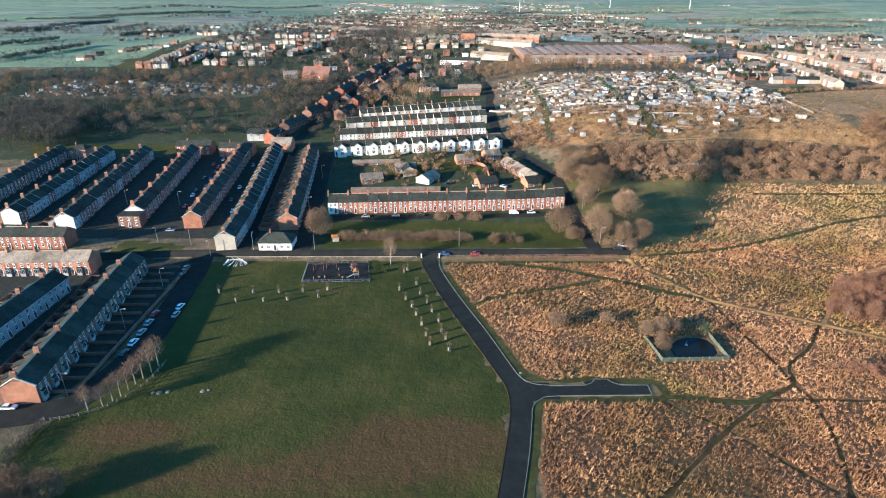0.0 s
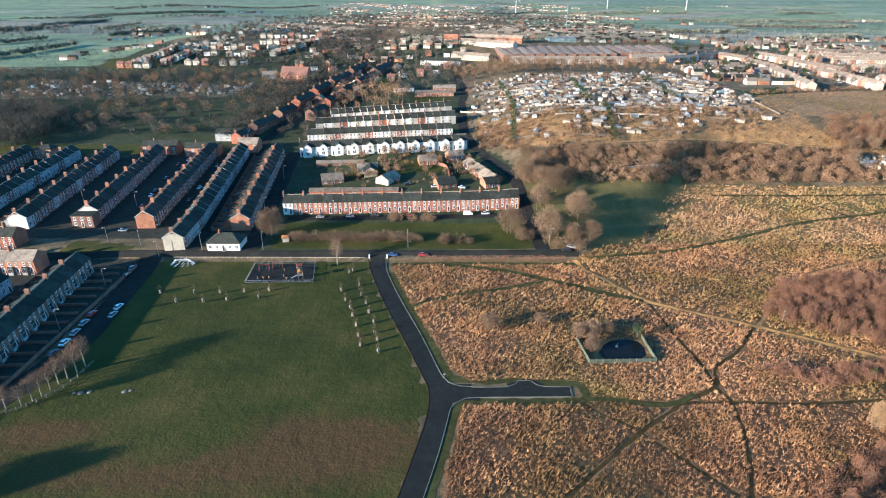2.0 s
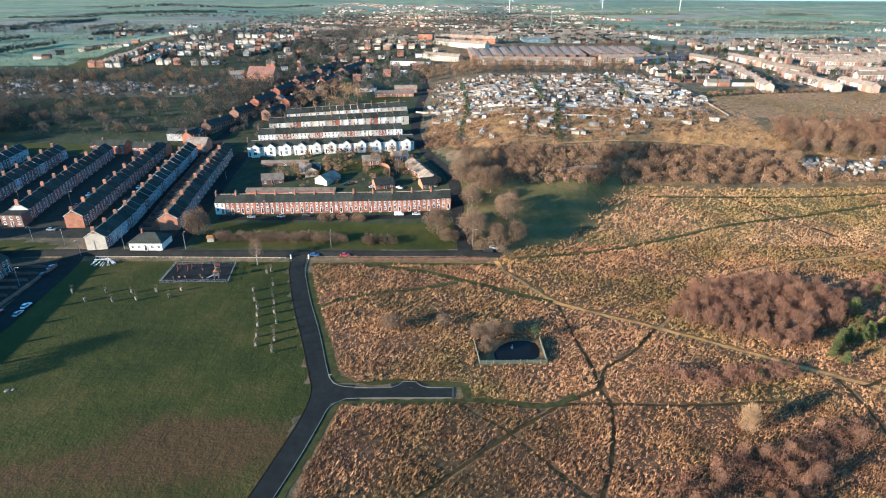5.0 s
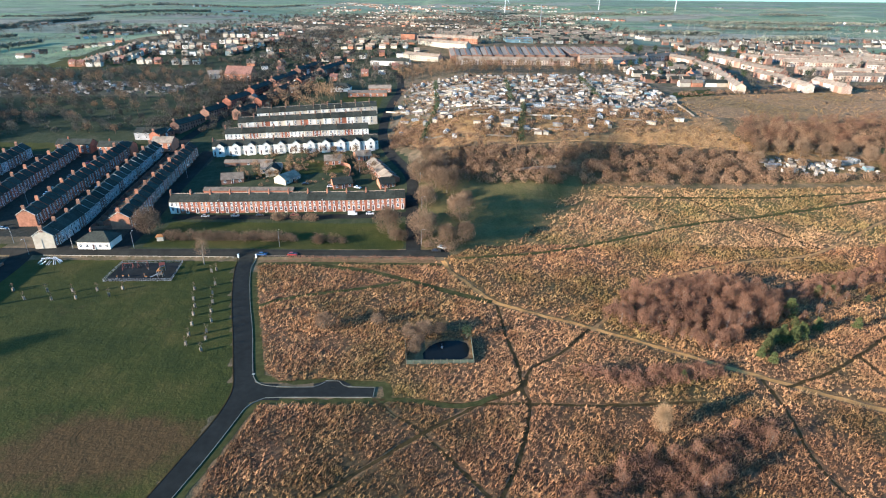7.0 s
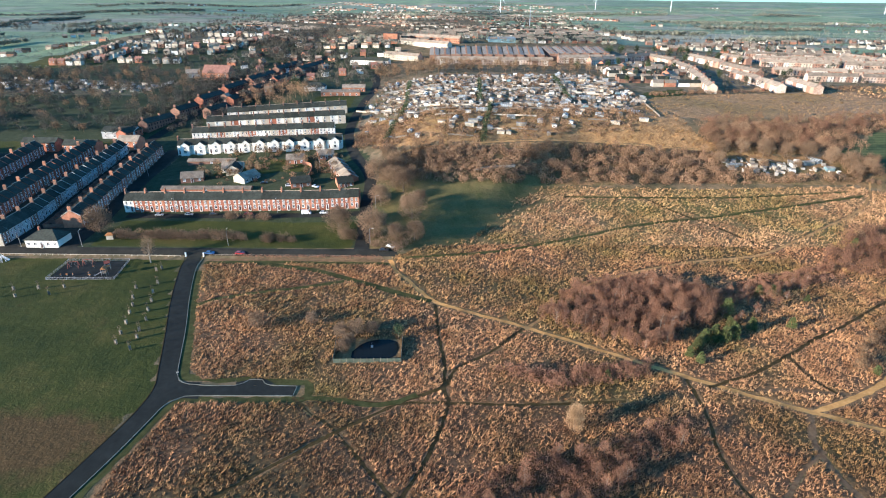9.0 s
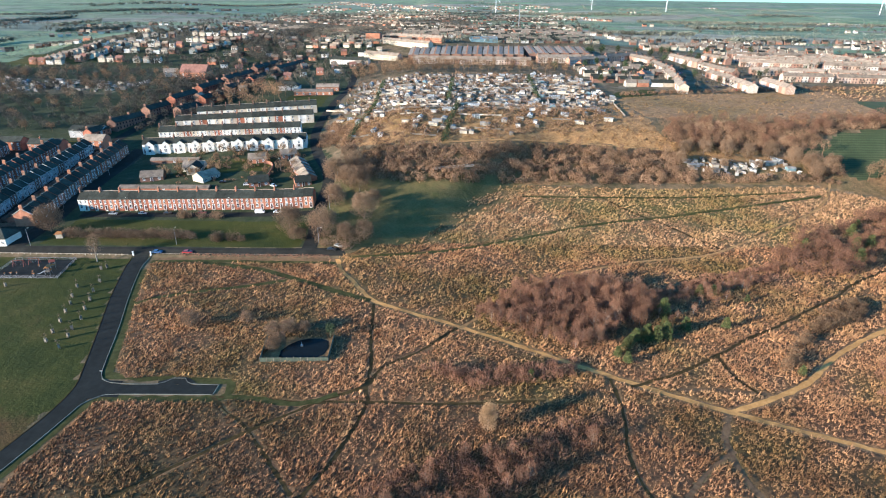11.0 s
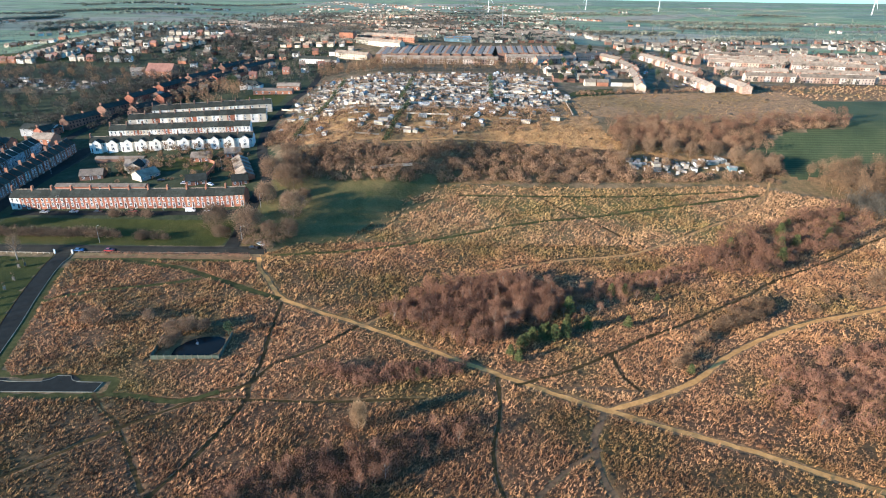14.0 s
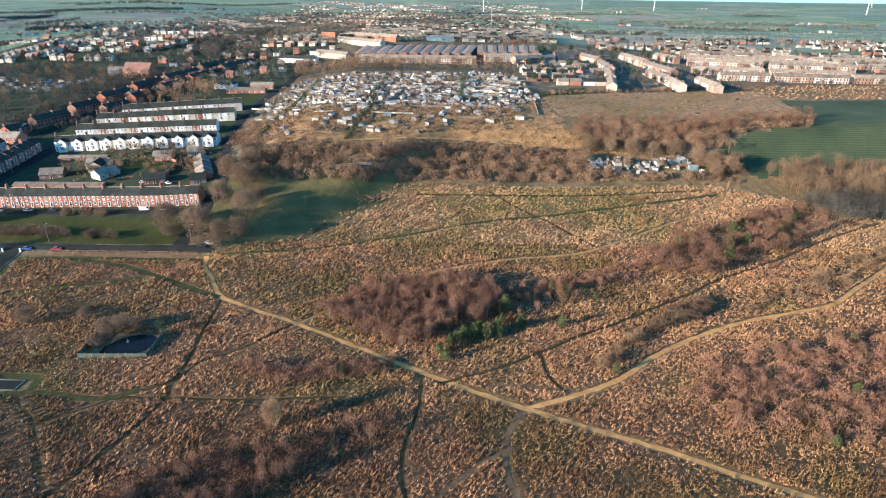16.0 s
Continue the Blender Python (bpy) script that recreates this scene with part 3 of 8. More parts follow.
ribbon("road", STUB, 3.9, 0.12, M["asphalt"], "short dark asphalt turning stub off the access road", straight=True)
for sgn, pts in ((1, [(21, 116.4), (25, 118), (30, 117.9)]), (-1, [(19, 125.5), (21.5, 122.6), (28, 122)])):
    ribbon("road", pts, 2.6, 0.11, M["asphalt"], "flared asphalt mouth of the turning stub")
ribbon("road", [(38, 122.0), (41, 123.3), (42.6, 124.0), (44.2, 123.6), (46.5, 122.0)], 3.2, 0.115, M["asphalt"], "asphalt lay-by bulge of the turning stub")
ribbon("verge", [(p[0] + 4.6, p[1] - 0.4) for p in ACCESS[1:5]] + [(22.5, 126), (28, 125.2), (37, 125)], 3.0, 0.05, M["verge"], "short green grass verge beside the road", "verge", 0.5)
ribbon("verge", [(37, 124.6), (41, 127), (45, 126.8), (48.5, 124), (56.5, 123.6), (57, 117), (52, 116.8), (30, 116), (25, 115), (22.8, 109), (20.6, 98), (17.6, 86), (12.6, 66)], 2.2, 0.045, M["verge"], "short green grass verge round the turning stub", "verge", 0.4)
KERBS = [[(-1.5, 202), (-0.6, 191), (5.9, 169.6), (13.2, 149), (18.6, 132), (20.8, 126), (23.4, 123.2), (28, 122.3), (37.5, 122.3), (40.4, 124.4)], [(40.4, 124.9), (44.0, 124.9)], [(44.1, 124.9), (45.4, 123.2), (47.6, 122.5), (53.8, 122.3)], [(54.0, 122.4), (53.9, 118.3)], [(53.6, 118.3), (30, 117.9), (25.4, 117), (22.6, 114), (21.8, 110), (19.6, 98.6), (16.6, 86), (11.6, 66)]]
for pts in KERBS:
    ribbon("kerb", pts, 0.18, 0.2, M["kerb"], "pale concrete kerb along the asphalt road", "kerb", thick=0.2)
KERB_L = [(-9, 202), (-6.5, 190), (0.2, 167.8), (7.9, 146.6), (13.8, 129.8), (16.7, 120.4), (16.4, 110.2), (14.2, 99.4), (11.2, 86), (6.2, 66)]
ribbon("kerb", KERB_L, 0.22, 0.16, M["trod"], "kerb in trodden-grass brown on the park side of the road", "kerb", thick=0.16)
MAIN = [(-260, 206), (-180, 205), (-132, 203), (-103, 206), (-50, 206.2), (-4, 206.6), (40, 206.8), (62, 207.3), (75, 207.6)]
ribbon("road", MAIN, 7.0, 0.08, M["tarmac"], "dark tarmac main road past the terraces")
ribbon("road", [(61, 206), (60, 235), (59, 257), (56.7, 288), (44, 322), (36, 352), (33, 382), (34, 430), (37, 480), (30, 560)], 6.0, 0.11, M["tarmac"], "shaded tarmac street climbing beside the houses")
ribbon("road", [(-51, 243.3), (0, 244.5), (58, 247)], 4.6, 0.1, M["tarmac"], "tarmac street in front of the brick terrace")
ribbon("road", [(-95, 205), (-92, 190), (-89.5, 165), (-88, 140), (-92, 120), (-100, 111.5), (-140, 106)], 8.5, 0.09, M["tarmac"], "wide tarmac street with parked cars beside the park")
ribbon("road", [(-82, 206), (-84, 240), (-90, 330), (-88, 372), (-80, 415), (-66, 491), (-46, 608), (-20, 760)], 6.5, 0.13, M["tarmac"], "tarmac road running uphill between terraces")
ribbon("road", [(-58, 207), (-62, 260), (-68, 330)], 7.5, 0.12, M["tarmac"], "shaded tarmac side street")
PATH1 = [(71.5, 201), (74, 192), (79.6, 183.5), (88, 170), (96.5, 164), (118, 152.8), (138, 141), (153, 132), (166.8, 124), (185.2, 114.5), (201.7, 107), (218, 99.8), (231, 92.8), (243, 87.6), (275, 74)]
ribbon("path", PATH1, 1.5, 0.07, M["gravel"], "pale gravel path across the heath", "path", 0.25, seed=5)
PATH2 = [(185.2, 114.5), (199, 120), (212.7, 127.6), (229.7, 141.5), (256, 156.3), (278, 164), (295, 170), (309, 180.5), (334, 199.5), (360, 222)]
ribbon("path", PATH2, 1.5, 0.075, M["gravel"], "pale gravel path branching over the heath", "path", 0.25, seed=6)
PATH3 = [(118, 151.5), (129.4, 164.8), (137.4, 174.8), (150.4, 186), (184.5, 200.8), (211.8, 206.7), (226.7, 212.8), (255.6, 231.8), (285.5, 252), (299, 266), (307, 279)]
ribbon("path", PATH3, 1.25, 0.1, M["earth"], "narrow worn path through dead grass", "path", 0.3, seed=7)
TRODS = [
    ([(118, 153), (106, 139), (96, 130.7), (92.8, 123), (80, 115), (63.5, 102), (48.8, 88.5), (35, 76)], 1.3, "trod"),
    ([(89.6, 166.6), (90.8, 149), (92.7, 134.6), (92.8, 123), (93.8, 115), (90.3, 101), (85, 87.6), (78, 72)], 1.2, "trod"),
    ([(54, 117.8), (60, 111.5), (67, 105.7), (77, 92.8), (82, 86.5)], 1.0, "trod"),
    ([(55.6, 117.4), (77.4, 116), (94.6, 116.3), (113, 116), (139.6, 117.8)], 1.3, "trod"),
    ([(158.4, 127.5), (158.5, 118), (157.8, 110.5), (155.5, 99), (156.9, 86), (160, 72)], 1.2, "trod"),
    ([(184, 114), (182, 109), (179.2, 103), (178.8, 92), (180.5, 86), (184, 72)], 1.8, "mudpath"),
    ([(180, 101), (172, 95), (164, 87), (158, 78)], 1.3, "mudpath"),
    ([(76.8, 203), (112, 209), (143, 220), (179, 235), (218, 245), (296, 266)], 2.2, "verge"),
    ([(2, 199), (40, 200), (72, 200.5)], 3.0, "mudpath"),
    ([(163, 124), (177.6, 130.1), (192.5, 139.1), (205, 147.7), (217, 154.5), (236, 167), (250, 176), (262, 185.5), (296, 205.8), (330, 226.3), (358, 240)], 1.25, "trod"),
    ([(6, 160), (14.5, 167.5), (23.3, 171.5), (34, 174.8), (44.7, 178.1), (56.5, 182.6)], 2.4, "verge"),
    ([(20, 197), (43.7, 190.9), (51, 187.8), (60.4, 182.7), (69.5, 177.9), (78.2, 173.2), (88, 168.4)], 3.2, "verge"),
    ([(0.5, 196.5), (20, 197.6), (39, 197.6), (71, 197.4)], 2.8, "verge"),
    ([(57, 117.6), (65.1, 117), (72.2, 115.3), (78.9, 115.8), (85.8, 119.5)], 2.2, "verge"),
    ([(176, 123.2), (184.7, 123.4), (192.1, 122.4), (199, 121.9)], 1.3, "mudpath"),
    ([(226, 213), (218, 224), (210, 236), (196, 252), (185, 266)], 1.2, "trod"),
    ([(150, 262), (180, 262), (230, 263), (290, 270)], 1.8, "verge"),
    ([(192.1, 138.4), (192.4, 131.5), (193.5, 126), (196.5, 121.5)], 1.0, "trod"),
]
for k, (pts, w, mm) in enumerate(TRODS):
    lab = {"trod": "dark trodden track through dead grass", "mudpath": "bare earth track on the heath", "verge": "greener trodden strip across the heath"}[mm]
    ribbon("track", pts, w * 0.85, 0.055 + 0.002 * k, M[mm], lab, "track", 0.3, seed=10 + k)
LANE = [(66, 309), (88, 310.6), (113, 313.6), (142, 317), (163, 317), (189, 313.7), (216, 309.6), (236, 306)]
ribbon("track", LANE, 1.7, 0.35, M["earth"], "earth lane along the foot of the allotments", "track", 0.3)
for r_, a0, a1 in ((6.3, 110, 250), (5.2, 100, 260)):
    pts = [(-8.5 + r_ * math.cos(radians(a)), 104 + r_ * 0.9 * math.sin(radians(a))) for a in range(a0, a1, 20)]
    ribbon("track", pts, 0.22, 0.02, M["trod"], "curved tyre mark worn into the park grass", "track", 0.05)

# ---- houses ----
def base(name, x, y, z=None, rz=0.0):
    ob = new(name)
    ob.empty_display_size = 0.5
    ob.matrix_basis = pose(x, y, float(hgt(x, y)) if z is None else z, 0, 0, rz)
    return ob


def panel(bm, xs_, zs_, cells, y=-0.05, back=0.03, push=None):
    """A shallow joinery panel in one piece: a grid of faces, each with its material, closed at the rim."""
    g = [[bm.verts.new((x, y - (push[j] if push else 0.0), z)) for x in xs_] for j, z in enumerate(zs_)]
    for j in range(len(zs_) - 1):
        for i in range(len(xs_) - 1):
            bm.faces.new((g[j][i], g[j][i + 1], g[j + 1][i + 1], g[j + 1][i])).material_index = cells(i, j)
    rim = [g[0][i] for i in range(len(xs_))] + [g[j][-1] for j in range(1, len(zs_))] + [g[-1][i] for i in range(len(xs_) - 2, -1, -1)] + [g[j][0] for j in range(len(zs_) - 2, 0, -1)]
    rear = [bm.verts.new((v.co.x, back, v.co.z)) for v in rim]
    for i in range(len(rim)):
        j = (i + 1) % len(rim)
        bm.faces.new((rim[j], rim[i], rear[i], rear[j])).material_index = cells(0, 0)


WINDOW_MESHES = {}


def window(parent, x, y, z, w, hh, face=-1, sill=True):
    """A sash window with sill, lintel, bars and panes; alike windows share one mesh."""
    key = (round(w, 2), round(hh, 2), sill)
    if key not in WINDOW_MESHES:
        bm = bmesh.new()
        cols = (-w / 2, -w / 2 + 0.1, -0.04, 0.04, w / 2 - 0.1, w / 2)
        if sill:
            zs_ = (-0.16, -0.02, 0.1, hh / 2 - 0.04, hh / 2 + 0.04, hh - 0.1, hh, hh + 0.2)
            panel(bm, cols, zs_, lambda i, j: 2 if j in (0, 6) else (1 if i in (1, 3) and j in (2, 4) else 0), push=(0.07, 0.07, 0, 0, 0, 0, 0.02, 0.02))
        else:
            zs_ = (0, 0.1, hh / 2 - 0.04, hh / 2 + 0.04, hh - 0.1, hh)
            panel(bm, cols, zs_, lambda i, j: 1 if i in (1, 3) and j in (1, 3) else 0)
        me = bpy.data.meshes.new("window")
        bm.to_mesh(me)
        bm.free()
        for mm in ("white", "pane", "stone"):
            me.materials.append(M[mm])
        WINDOW_MESHES[key] = me
    ob = new("window", WINDOW_MESHES[key])
    ob.parent = parent
    ob.matrix_basis = pose(x, y, z, 0, 0, 0 if face < 0 else 180)
    return ob


def door(parent, x, y, z, face=-1, mat="door"):
    bm = bmesh.new()
    panel(bm, (-0.6, -0.45, 0.45, 0.6), (-0.5, 0.03, 2.02, 2.12, 2.38, 2.5), lambda i, j: 3 if j == 0 else (0 if i == 1 and j == 1 else 2 if i == 1 and j == 3 else 1), push=(0.25, 0.25, 0, 0, 0, 0))
    ob = part("door", bm, (M[mat], M["white"], M["pane"], M["stone"]), parent)
    ob.matrix_basis = pose(x, y, z, 0, 0, 0 if face < 0 else 180)
    return ob


def chimney(parent, x, y, z, size=(0.65, 1.5, 1.5), mat="brick", pots=4):
    bm = bmesh.new()
    sx, sy, sz = size
    o = 0.07
    prism(bm, [(-sy / 2, -1.0), (-sy / 2, sz - 0.25), (-sy / 2 - o, sz - 0.25), (-sy / 2 - o, sz), (sy / 2 + o, sz), (sy / 2 + o, sz - 0.25), (sy / 2, sz - 0.25), (sy / 2, -1.0)], -sx / 2, sx / 2)
    ob = part("chimney", bm, M[mat], parent)
    ob.matrix_basis = pose(x, y, z)
    bm = bmesh.new()
    k = sy * 0.92 / pots
    prof = [(-sy * 0.46, sz - 0.02)]
    for i in range(pots):
        y0 = -sy * 0.46 + i * k
        prof += [(y0 + 0.14 * k, sz + 0.06), (y0 + 0.22 * k, sz + 0.48), (y0 + 0.78 * k, sz + 0.48), (y0 + 0.86 * k, sz + 0.06)]
    prism(bm, prof + [(sy * 0.46, sz - 0.02)], -0.13, 0.13)
    part("chimney_top", bm, M["pot"], ob)
    return ob


def terrace_house(name, w, d=8.2, eave=5.3, ridge=7.9, wall="brick", roof="slate", front_gable=False, rear=True, end=0, stack=True, lintel=True, porch=False, wall2=None, bay=False, cheap=False):
    """One house of a terrace: x along the street, front at y = 0 looking along -y, party walls at x = 0 and w."""
    ob = new(name)
    bm = bmesh.new()
    prism(bm, [(0, -2.5), (0, eave), (d / 2, ridge - 0.16), (d, eave), (d, -2.5)], 0, w)
    part("wall", bm, M[wall], ob)
    bm = bmesh.new()
    ov, sl = 0.28, (ridge - eave) / (d / 2)
    for s in (1, -1):
        y0, y1 = (-ov, d / 2) if s == 1 else (d + ov, d / 2)
        prof = [(y0, eave - sl * ov + 0.02), (y1, ridge + 0.02), (y1, ridge + 0.16), (y0, eave - sl * ov + 0.16)]
        prism(bm, prof if s == 1 else prof[::-1], -0.0 - (0.12 if end == -1 else 0), w + (0.12 if end == 1 else 0), 0)
    prism(bm, [(d / 2 - 0.16, ridge + 0.1), (d / 2, ridge + 0.3), (d / 2 + 0.16, ridge + 0.1)], 0, w, 1)
    if front_gable:
        gw = w * 0.29
        c, zt = w * 0.5, eave + 1.75
        a = [bm.verts.new(v) for v in ((c - gw - 0.2, -1.8, eave - 0.15), (c, -1.8, zt + 0.15), (c + gw + 0.2, -1.8, eave - 0.15), (c - gw - 0.2, 0.3, eave + 0.1), (c, d / 2, zt + 0.2), (c + gw + 0.2, 0.3, eave + 0.1))]
        for f in ((0, 1, 4, 3), (1, 2, 5, 4)):
            bm.faces.new([a[i] for i in f])
    part("roof", bm, (M[roof], M["ridge"]), ob)
    if front_gable:
        bm = bmesh.new()
        a = [(c - gw * 0.93, eave - 0.25), (c, zt), (c + gw * 0.93, eave - 0.25)]
        va = [bm.verts.new((x, -1.6, z)) for x, z in a] + [bm.verts.new((x, 0.6, z)) for x, z in a]
        for f in ((0, 2, 1), (3, 4, 5), (0, 1, 4, 3), (1, 2, 5, 4), (2, 0, 3, 5)):
            bm.faces.new([va[i] for i in f])
        box(bm, c - gw * 0.93, c + gw * 0.93, -1.6, 0.0, -2.5, eave - 0.25)
        part("gable_front", bm, M[wall], ob)
    if stack:
        chimney(ob, 0.0, d / 2, ridge, mat="brick2" if wall in ("brick", "brick2") else "brownbrick")
    if front_gable:
        window(ob, w * 0.5, -1.6, 0.95, 1.7, 1.6)
        window(ob, w * 0.5, -1.6, 3.25, 1.3, 1.4)
        door(ob, w * 0.13, 0, 0.05)
        window(ob, w * 0.87, 0, 3.25, 0.9, 1.3)
    else:
        window(ob, w * 0.27, 0, 0.95, 1.15, 1.65)
        window(ob, w * 0.27, 0, 3.25, 1.0, 1.5)
        if not cheap:
            window(ob, w * 0.72, 0, 3.25, 0.85, 1.45)
            door(ob, w * 0.74, 0, 0.05)
    if bay:
        bm = bmesh.new()
        cx = w * 0.27
        panel(bm, (cx - 0.9, cx - 0.82, cx - 0.36, cx - 0.28, cx + 0.28, cx + 0.36, cx + 0.82, cx + 0.9), (-0.5, 0.9, 1.05, 2.55, 2.75, 2.8, 3.2), lambda i, j: 3 if i in (1, 3, 5) and j == 2 else 1 if j > 3 else 0, y=-0.75, back=0.0, push=(0, 0, 0, 0, 0, 0.12, -0.7))
        # bay joinery grey, not white: the shade on it is in the colour
        part("bay_window", bm, (M["grey"], M["slate"], M["grey"], M["pane"]), ob)
    if rear:
        bm = bmesh.new()
        prism(bm, [(d - 0.1, -2.5), (d - 0.1, 4.9), (d + 3.6, 3.6), (d + 3.6, -2.5)], w * 0.08, w * 0.55, 0)
        part("rear_wing", bm, M[wall2 or wall], ob)
        bm = bmesh.new()
        prism(bm, [(d - 0.1, 4.95), (d - 0.1, 5.1), (d + 3.85, 3.66), (d + 3.85, 3.52)], w * 0.04, w * 0.59, 0)
        part("rear_roof", bm, M[roof], ob)
        window(ob, w * 0.3, d + 3.6, 0.9, 1.0, 1.2, face=1, sill=False)
        bm = bmesh.new()
        box(bm, 0.0, 0.15, d, d + 9, -2.5, 1.7)
        box(bm, 0.15, w, d + 8.85, d + 9, -2.5, 1.7)
        part("yard_wall", bm, M["brownbrick"], ob)
        window(ob, w * 0.78, d, 3.2, 0.9, 1.3, face=1, sill=False)
    return ob


def terrace(A, B, n, protos, flip=False, label="", group="", jitter=0.0, pick=None):
    """Houses side by side from A to B (the front line); flip turns the fronts to the other side."""
    A, B = Vector(A), Vector(B)
    if flip:
        A, B = B, A
    u = (B - A) / n
    ang = math.degrees(math.atan2(u.y, u.x))
    rng = random.Random(hash((n, round(A.x), round(A.y))) & 255)
    for i in range(n):
        p = A + u * i
        mid = p + u * 0.5
        nrm = Vector((-u.y, u.x)).normalized() * 4
        z = float(hgt(mid.x + nrm.x, mid.y + nrm.y))
        k = pick(i) if pick else rng.randrange(len(protos))
        ob, lab = protos[k]
        c = copy_thing(ob, pose(p.x, p.y, z + 0.05, 0, 0, ang))
        tagged(c, lab, "house", group)
        if i % 2:
            for o in [o for o in c.children if o.name.startswith("chimney")]:
                spare(o)


def spare(ob):
    """Removes a pattern once its copies stand."""
    for o in (*ob.children_recursive, ob):
        bpy.data.objects.remove(o)


def row(A, B, n, specs, flip=False, group="", pick=None, **kw):
    w = (Vector(B) - Vector(A)).length / n
    protos = [(terrace_house("terraced_house", w, **{**kw, **s}), lab) for s, lab in specs]
    terrace(A, B, n, protos, flip, group=group, pick=pick)
    for ob, _ in protos:
        spare(ob)
    bpy.context.view_layer.update()


RED = ({"wall": "brick"}, "red brick terraced house with a slate roof")
BRN = ({"wall": "brownbrick"}, "brown brick terraced house with a slate roof")
WHT = ({"wall": "render"}, "white rendered terraced house with a slate roof")
CRM = ({"wall": "cream"}, "cream rendered terraced house with a slate roof")
GRY = ({"wall": "grey"}, "grey rendered terraced house with a slate roof")
ORG = ({"wall": "brick2"}, "orange brick terraced house with a slate roof")


def ends(n, first, rest):
    return lambda i: first if i in (0,) else rest[i % len(rest)]


# brick terrace behind the green
row((-53.5, 247.0), (56.0, 252.5), 24, [RED, ORG, ({"wall": "render"}, "white painted end house of the brick terrace")], group="brick terrace", pick=lambda i: 2 if i == 0 else (1 if i % 5 == 3 else 0), stack=True, rear=False)
# pale terraces on the slope
row((-62.5, 322.0), (34.5, 335.6), 11, [({"wall": "render", "front_gable": True}, "white rendered house with a gabled front")], group="white gabled terrace", d=8.0, rear=False)
row((-62.6, 343.8), (26.0, 357.5), 18, [RED, CRM, ({"wall": "render"}, "white rendered terraced house")], group="middle pale terrace", pick=lambda i: (2, 2, 1, 0, 1, 2, 1, 0)[i % 8], rear=False)
row((-62.0, 366.0), (28.5, 384.5), 18, [WHT, CRM, RED], group="upper pale terrace", pick=lambda i: (1, 0, 1, 2, 0)[i % 5], rear=False, cheap=True)
row((-55.5, 386.5), (26.0, 407.0), 17, [WHT, CRM], group="top pale terrace", rear=False, cheap=True)
# terraces running away from the main road; fronts look west
for k, (A, B, n, sp, side) in enumerate((
        ((-84.0, 210.0), (-93.0, 325.0), 23, [GRY, BRN], False),
        ((-106.5, 233.0), (-111.0, 325.0), 18, [RED, BRN], False),
        ((-135.0, 240.0), (-140.0, 322.0), 16, [BRN, RED], False),
        ((-161.5, 231.5), (-166.0, 320.0), 17, [BRN, GRY], False),
        ((-189.0, 237.0), (-188.0, 320.0), 16, [GRY, BRN], False),
        ((-216.0, 236.0), (-214.0, 320.0), 16, [BRN, RED], False),
        ((-64.0, 231.0), (-72.0, 324.0), 18, [BRN, RED], False))):
    row(A, B, n, sp, group="long terrace %s" % "abcdefg"[k], d=8.0, rear=k > 2, pick=lambda i: 0 if i % 4 else 1)
# terraces beside the park
row((-101.6, 115.5), (-110.2, 190.5), 14, [({"wall": "brownbrick", "bay": True}, "brown brick house with a pale bay window")], flip=False, group="park terrace", d=8.4, rear=True)
row((-130.0, 124.0), (-129.5, 175.0), 9, [({"wall": "grey"}, "grey rendered terraced house with a slate roof")], flip=False, group="inner terrace", d=8.4, rear=True)
row((-201.0, 210.5), (-153.0, 210.5), 9, [RED, ORG], group="junction terrace", pick=lambda i: i % 2, rear=False)
row((-190.0, 185.0), (-129.5, 187.5), 12, [ORG, RED], group="lower junction terrace", pick=lambda i: 0 if i % 3 else 1, roof="brownroof", bay=True, rear=False)


def gable_patch(x, y, w, mat, label, rz, z=None, eave=5.3, ridge=7.9):
    """The painted end wall of a terrace, a skin on the last house."""
    ob = base("end_wall", x, y, z, rz)
    bm = bmesh.new()
    prism(bm, [(0, -0.6), (0, eave - 0.1), (w / 2, ridge - 0.2), (w, eave - 0.1), (w, -0.6)], -0.2, -0.01)
    part("wall", bm, M[mat], ob)
    bm = bmesh.new()
    sl = (ridge - eave) / (w / 2)
    for s in (1, -1):
        pr = [(w / 2, ridge + 0.05), (w / 2, ridge + 0.3), (w / 2 - s * (w / 2 + 0.3), eave + 0.3 - 0.3 * sl), (w / 2 - s * (w / 2 + 0.3), eave + 0.05 - 0.3 * sl)]
        prism(bm, pr, -0.35, 0.0)
    part("coping", bm, M["stone"], ob)
    return tagged(ob, label, "wall")


for (A, B, mat, lab) in (((-84.0, 210.0), (-93.0, 325.0), "cream", "pale pink rendered gable end wall"), ((-106.5, 233.0), (-111.0, 325.0), "brick2", "orange brick gable end wall"),
                         ((-135.0, 240.0), (-140.0, 322.0), "render", "white painted gable end wall"), ((-161.5, 231.5), (-166.0, 320.0), "render", "white painted gable end wall"), ((-189.0, 237.0), (-188.0, 320.0), "render", "white painted gable end wall"),
                         ((-64.0, 231.0), (-72.0, 324.0), "brick2", "orange brick gable end wall"), ((-101.6, 115.5), (-110.2, 190.5), "brick2", "orange brick gable end wall")):
    u = Vector(B) - Vector(A)
    w = 8.4 if A[0] == -101.6 else 8.0
    gable_patch(A[0], A[1], w, mat, lab, math.degrees(math.atan2(u.y, u.x)), z=float(hgt(*A)) + 0.05)


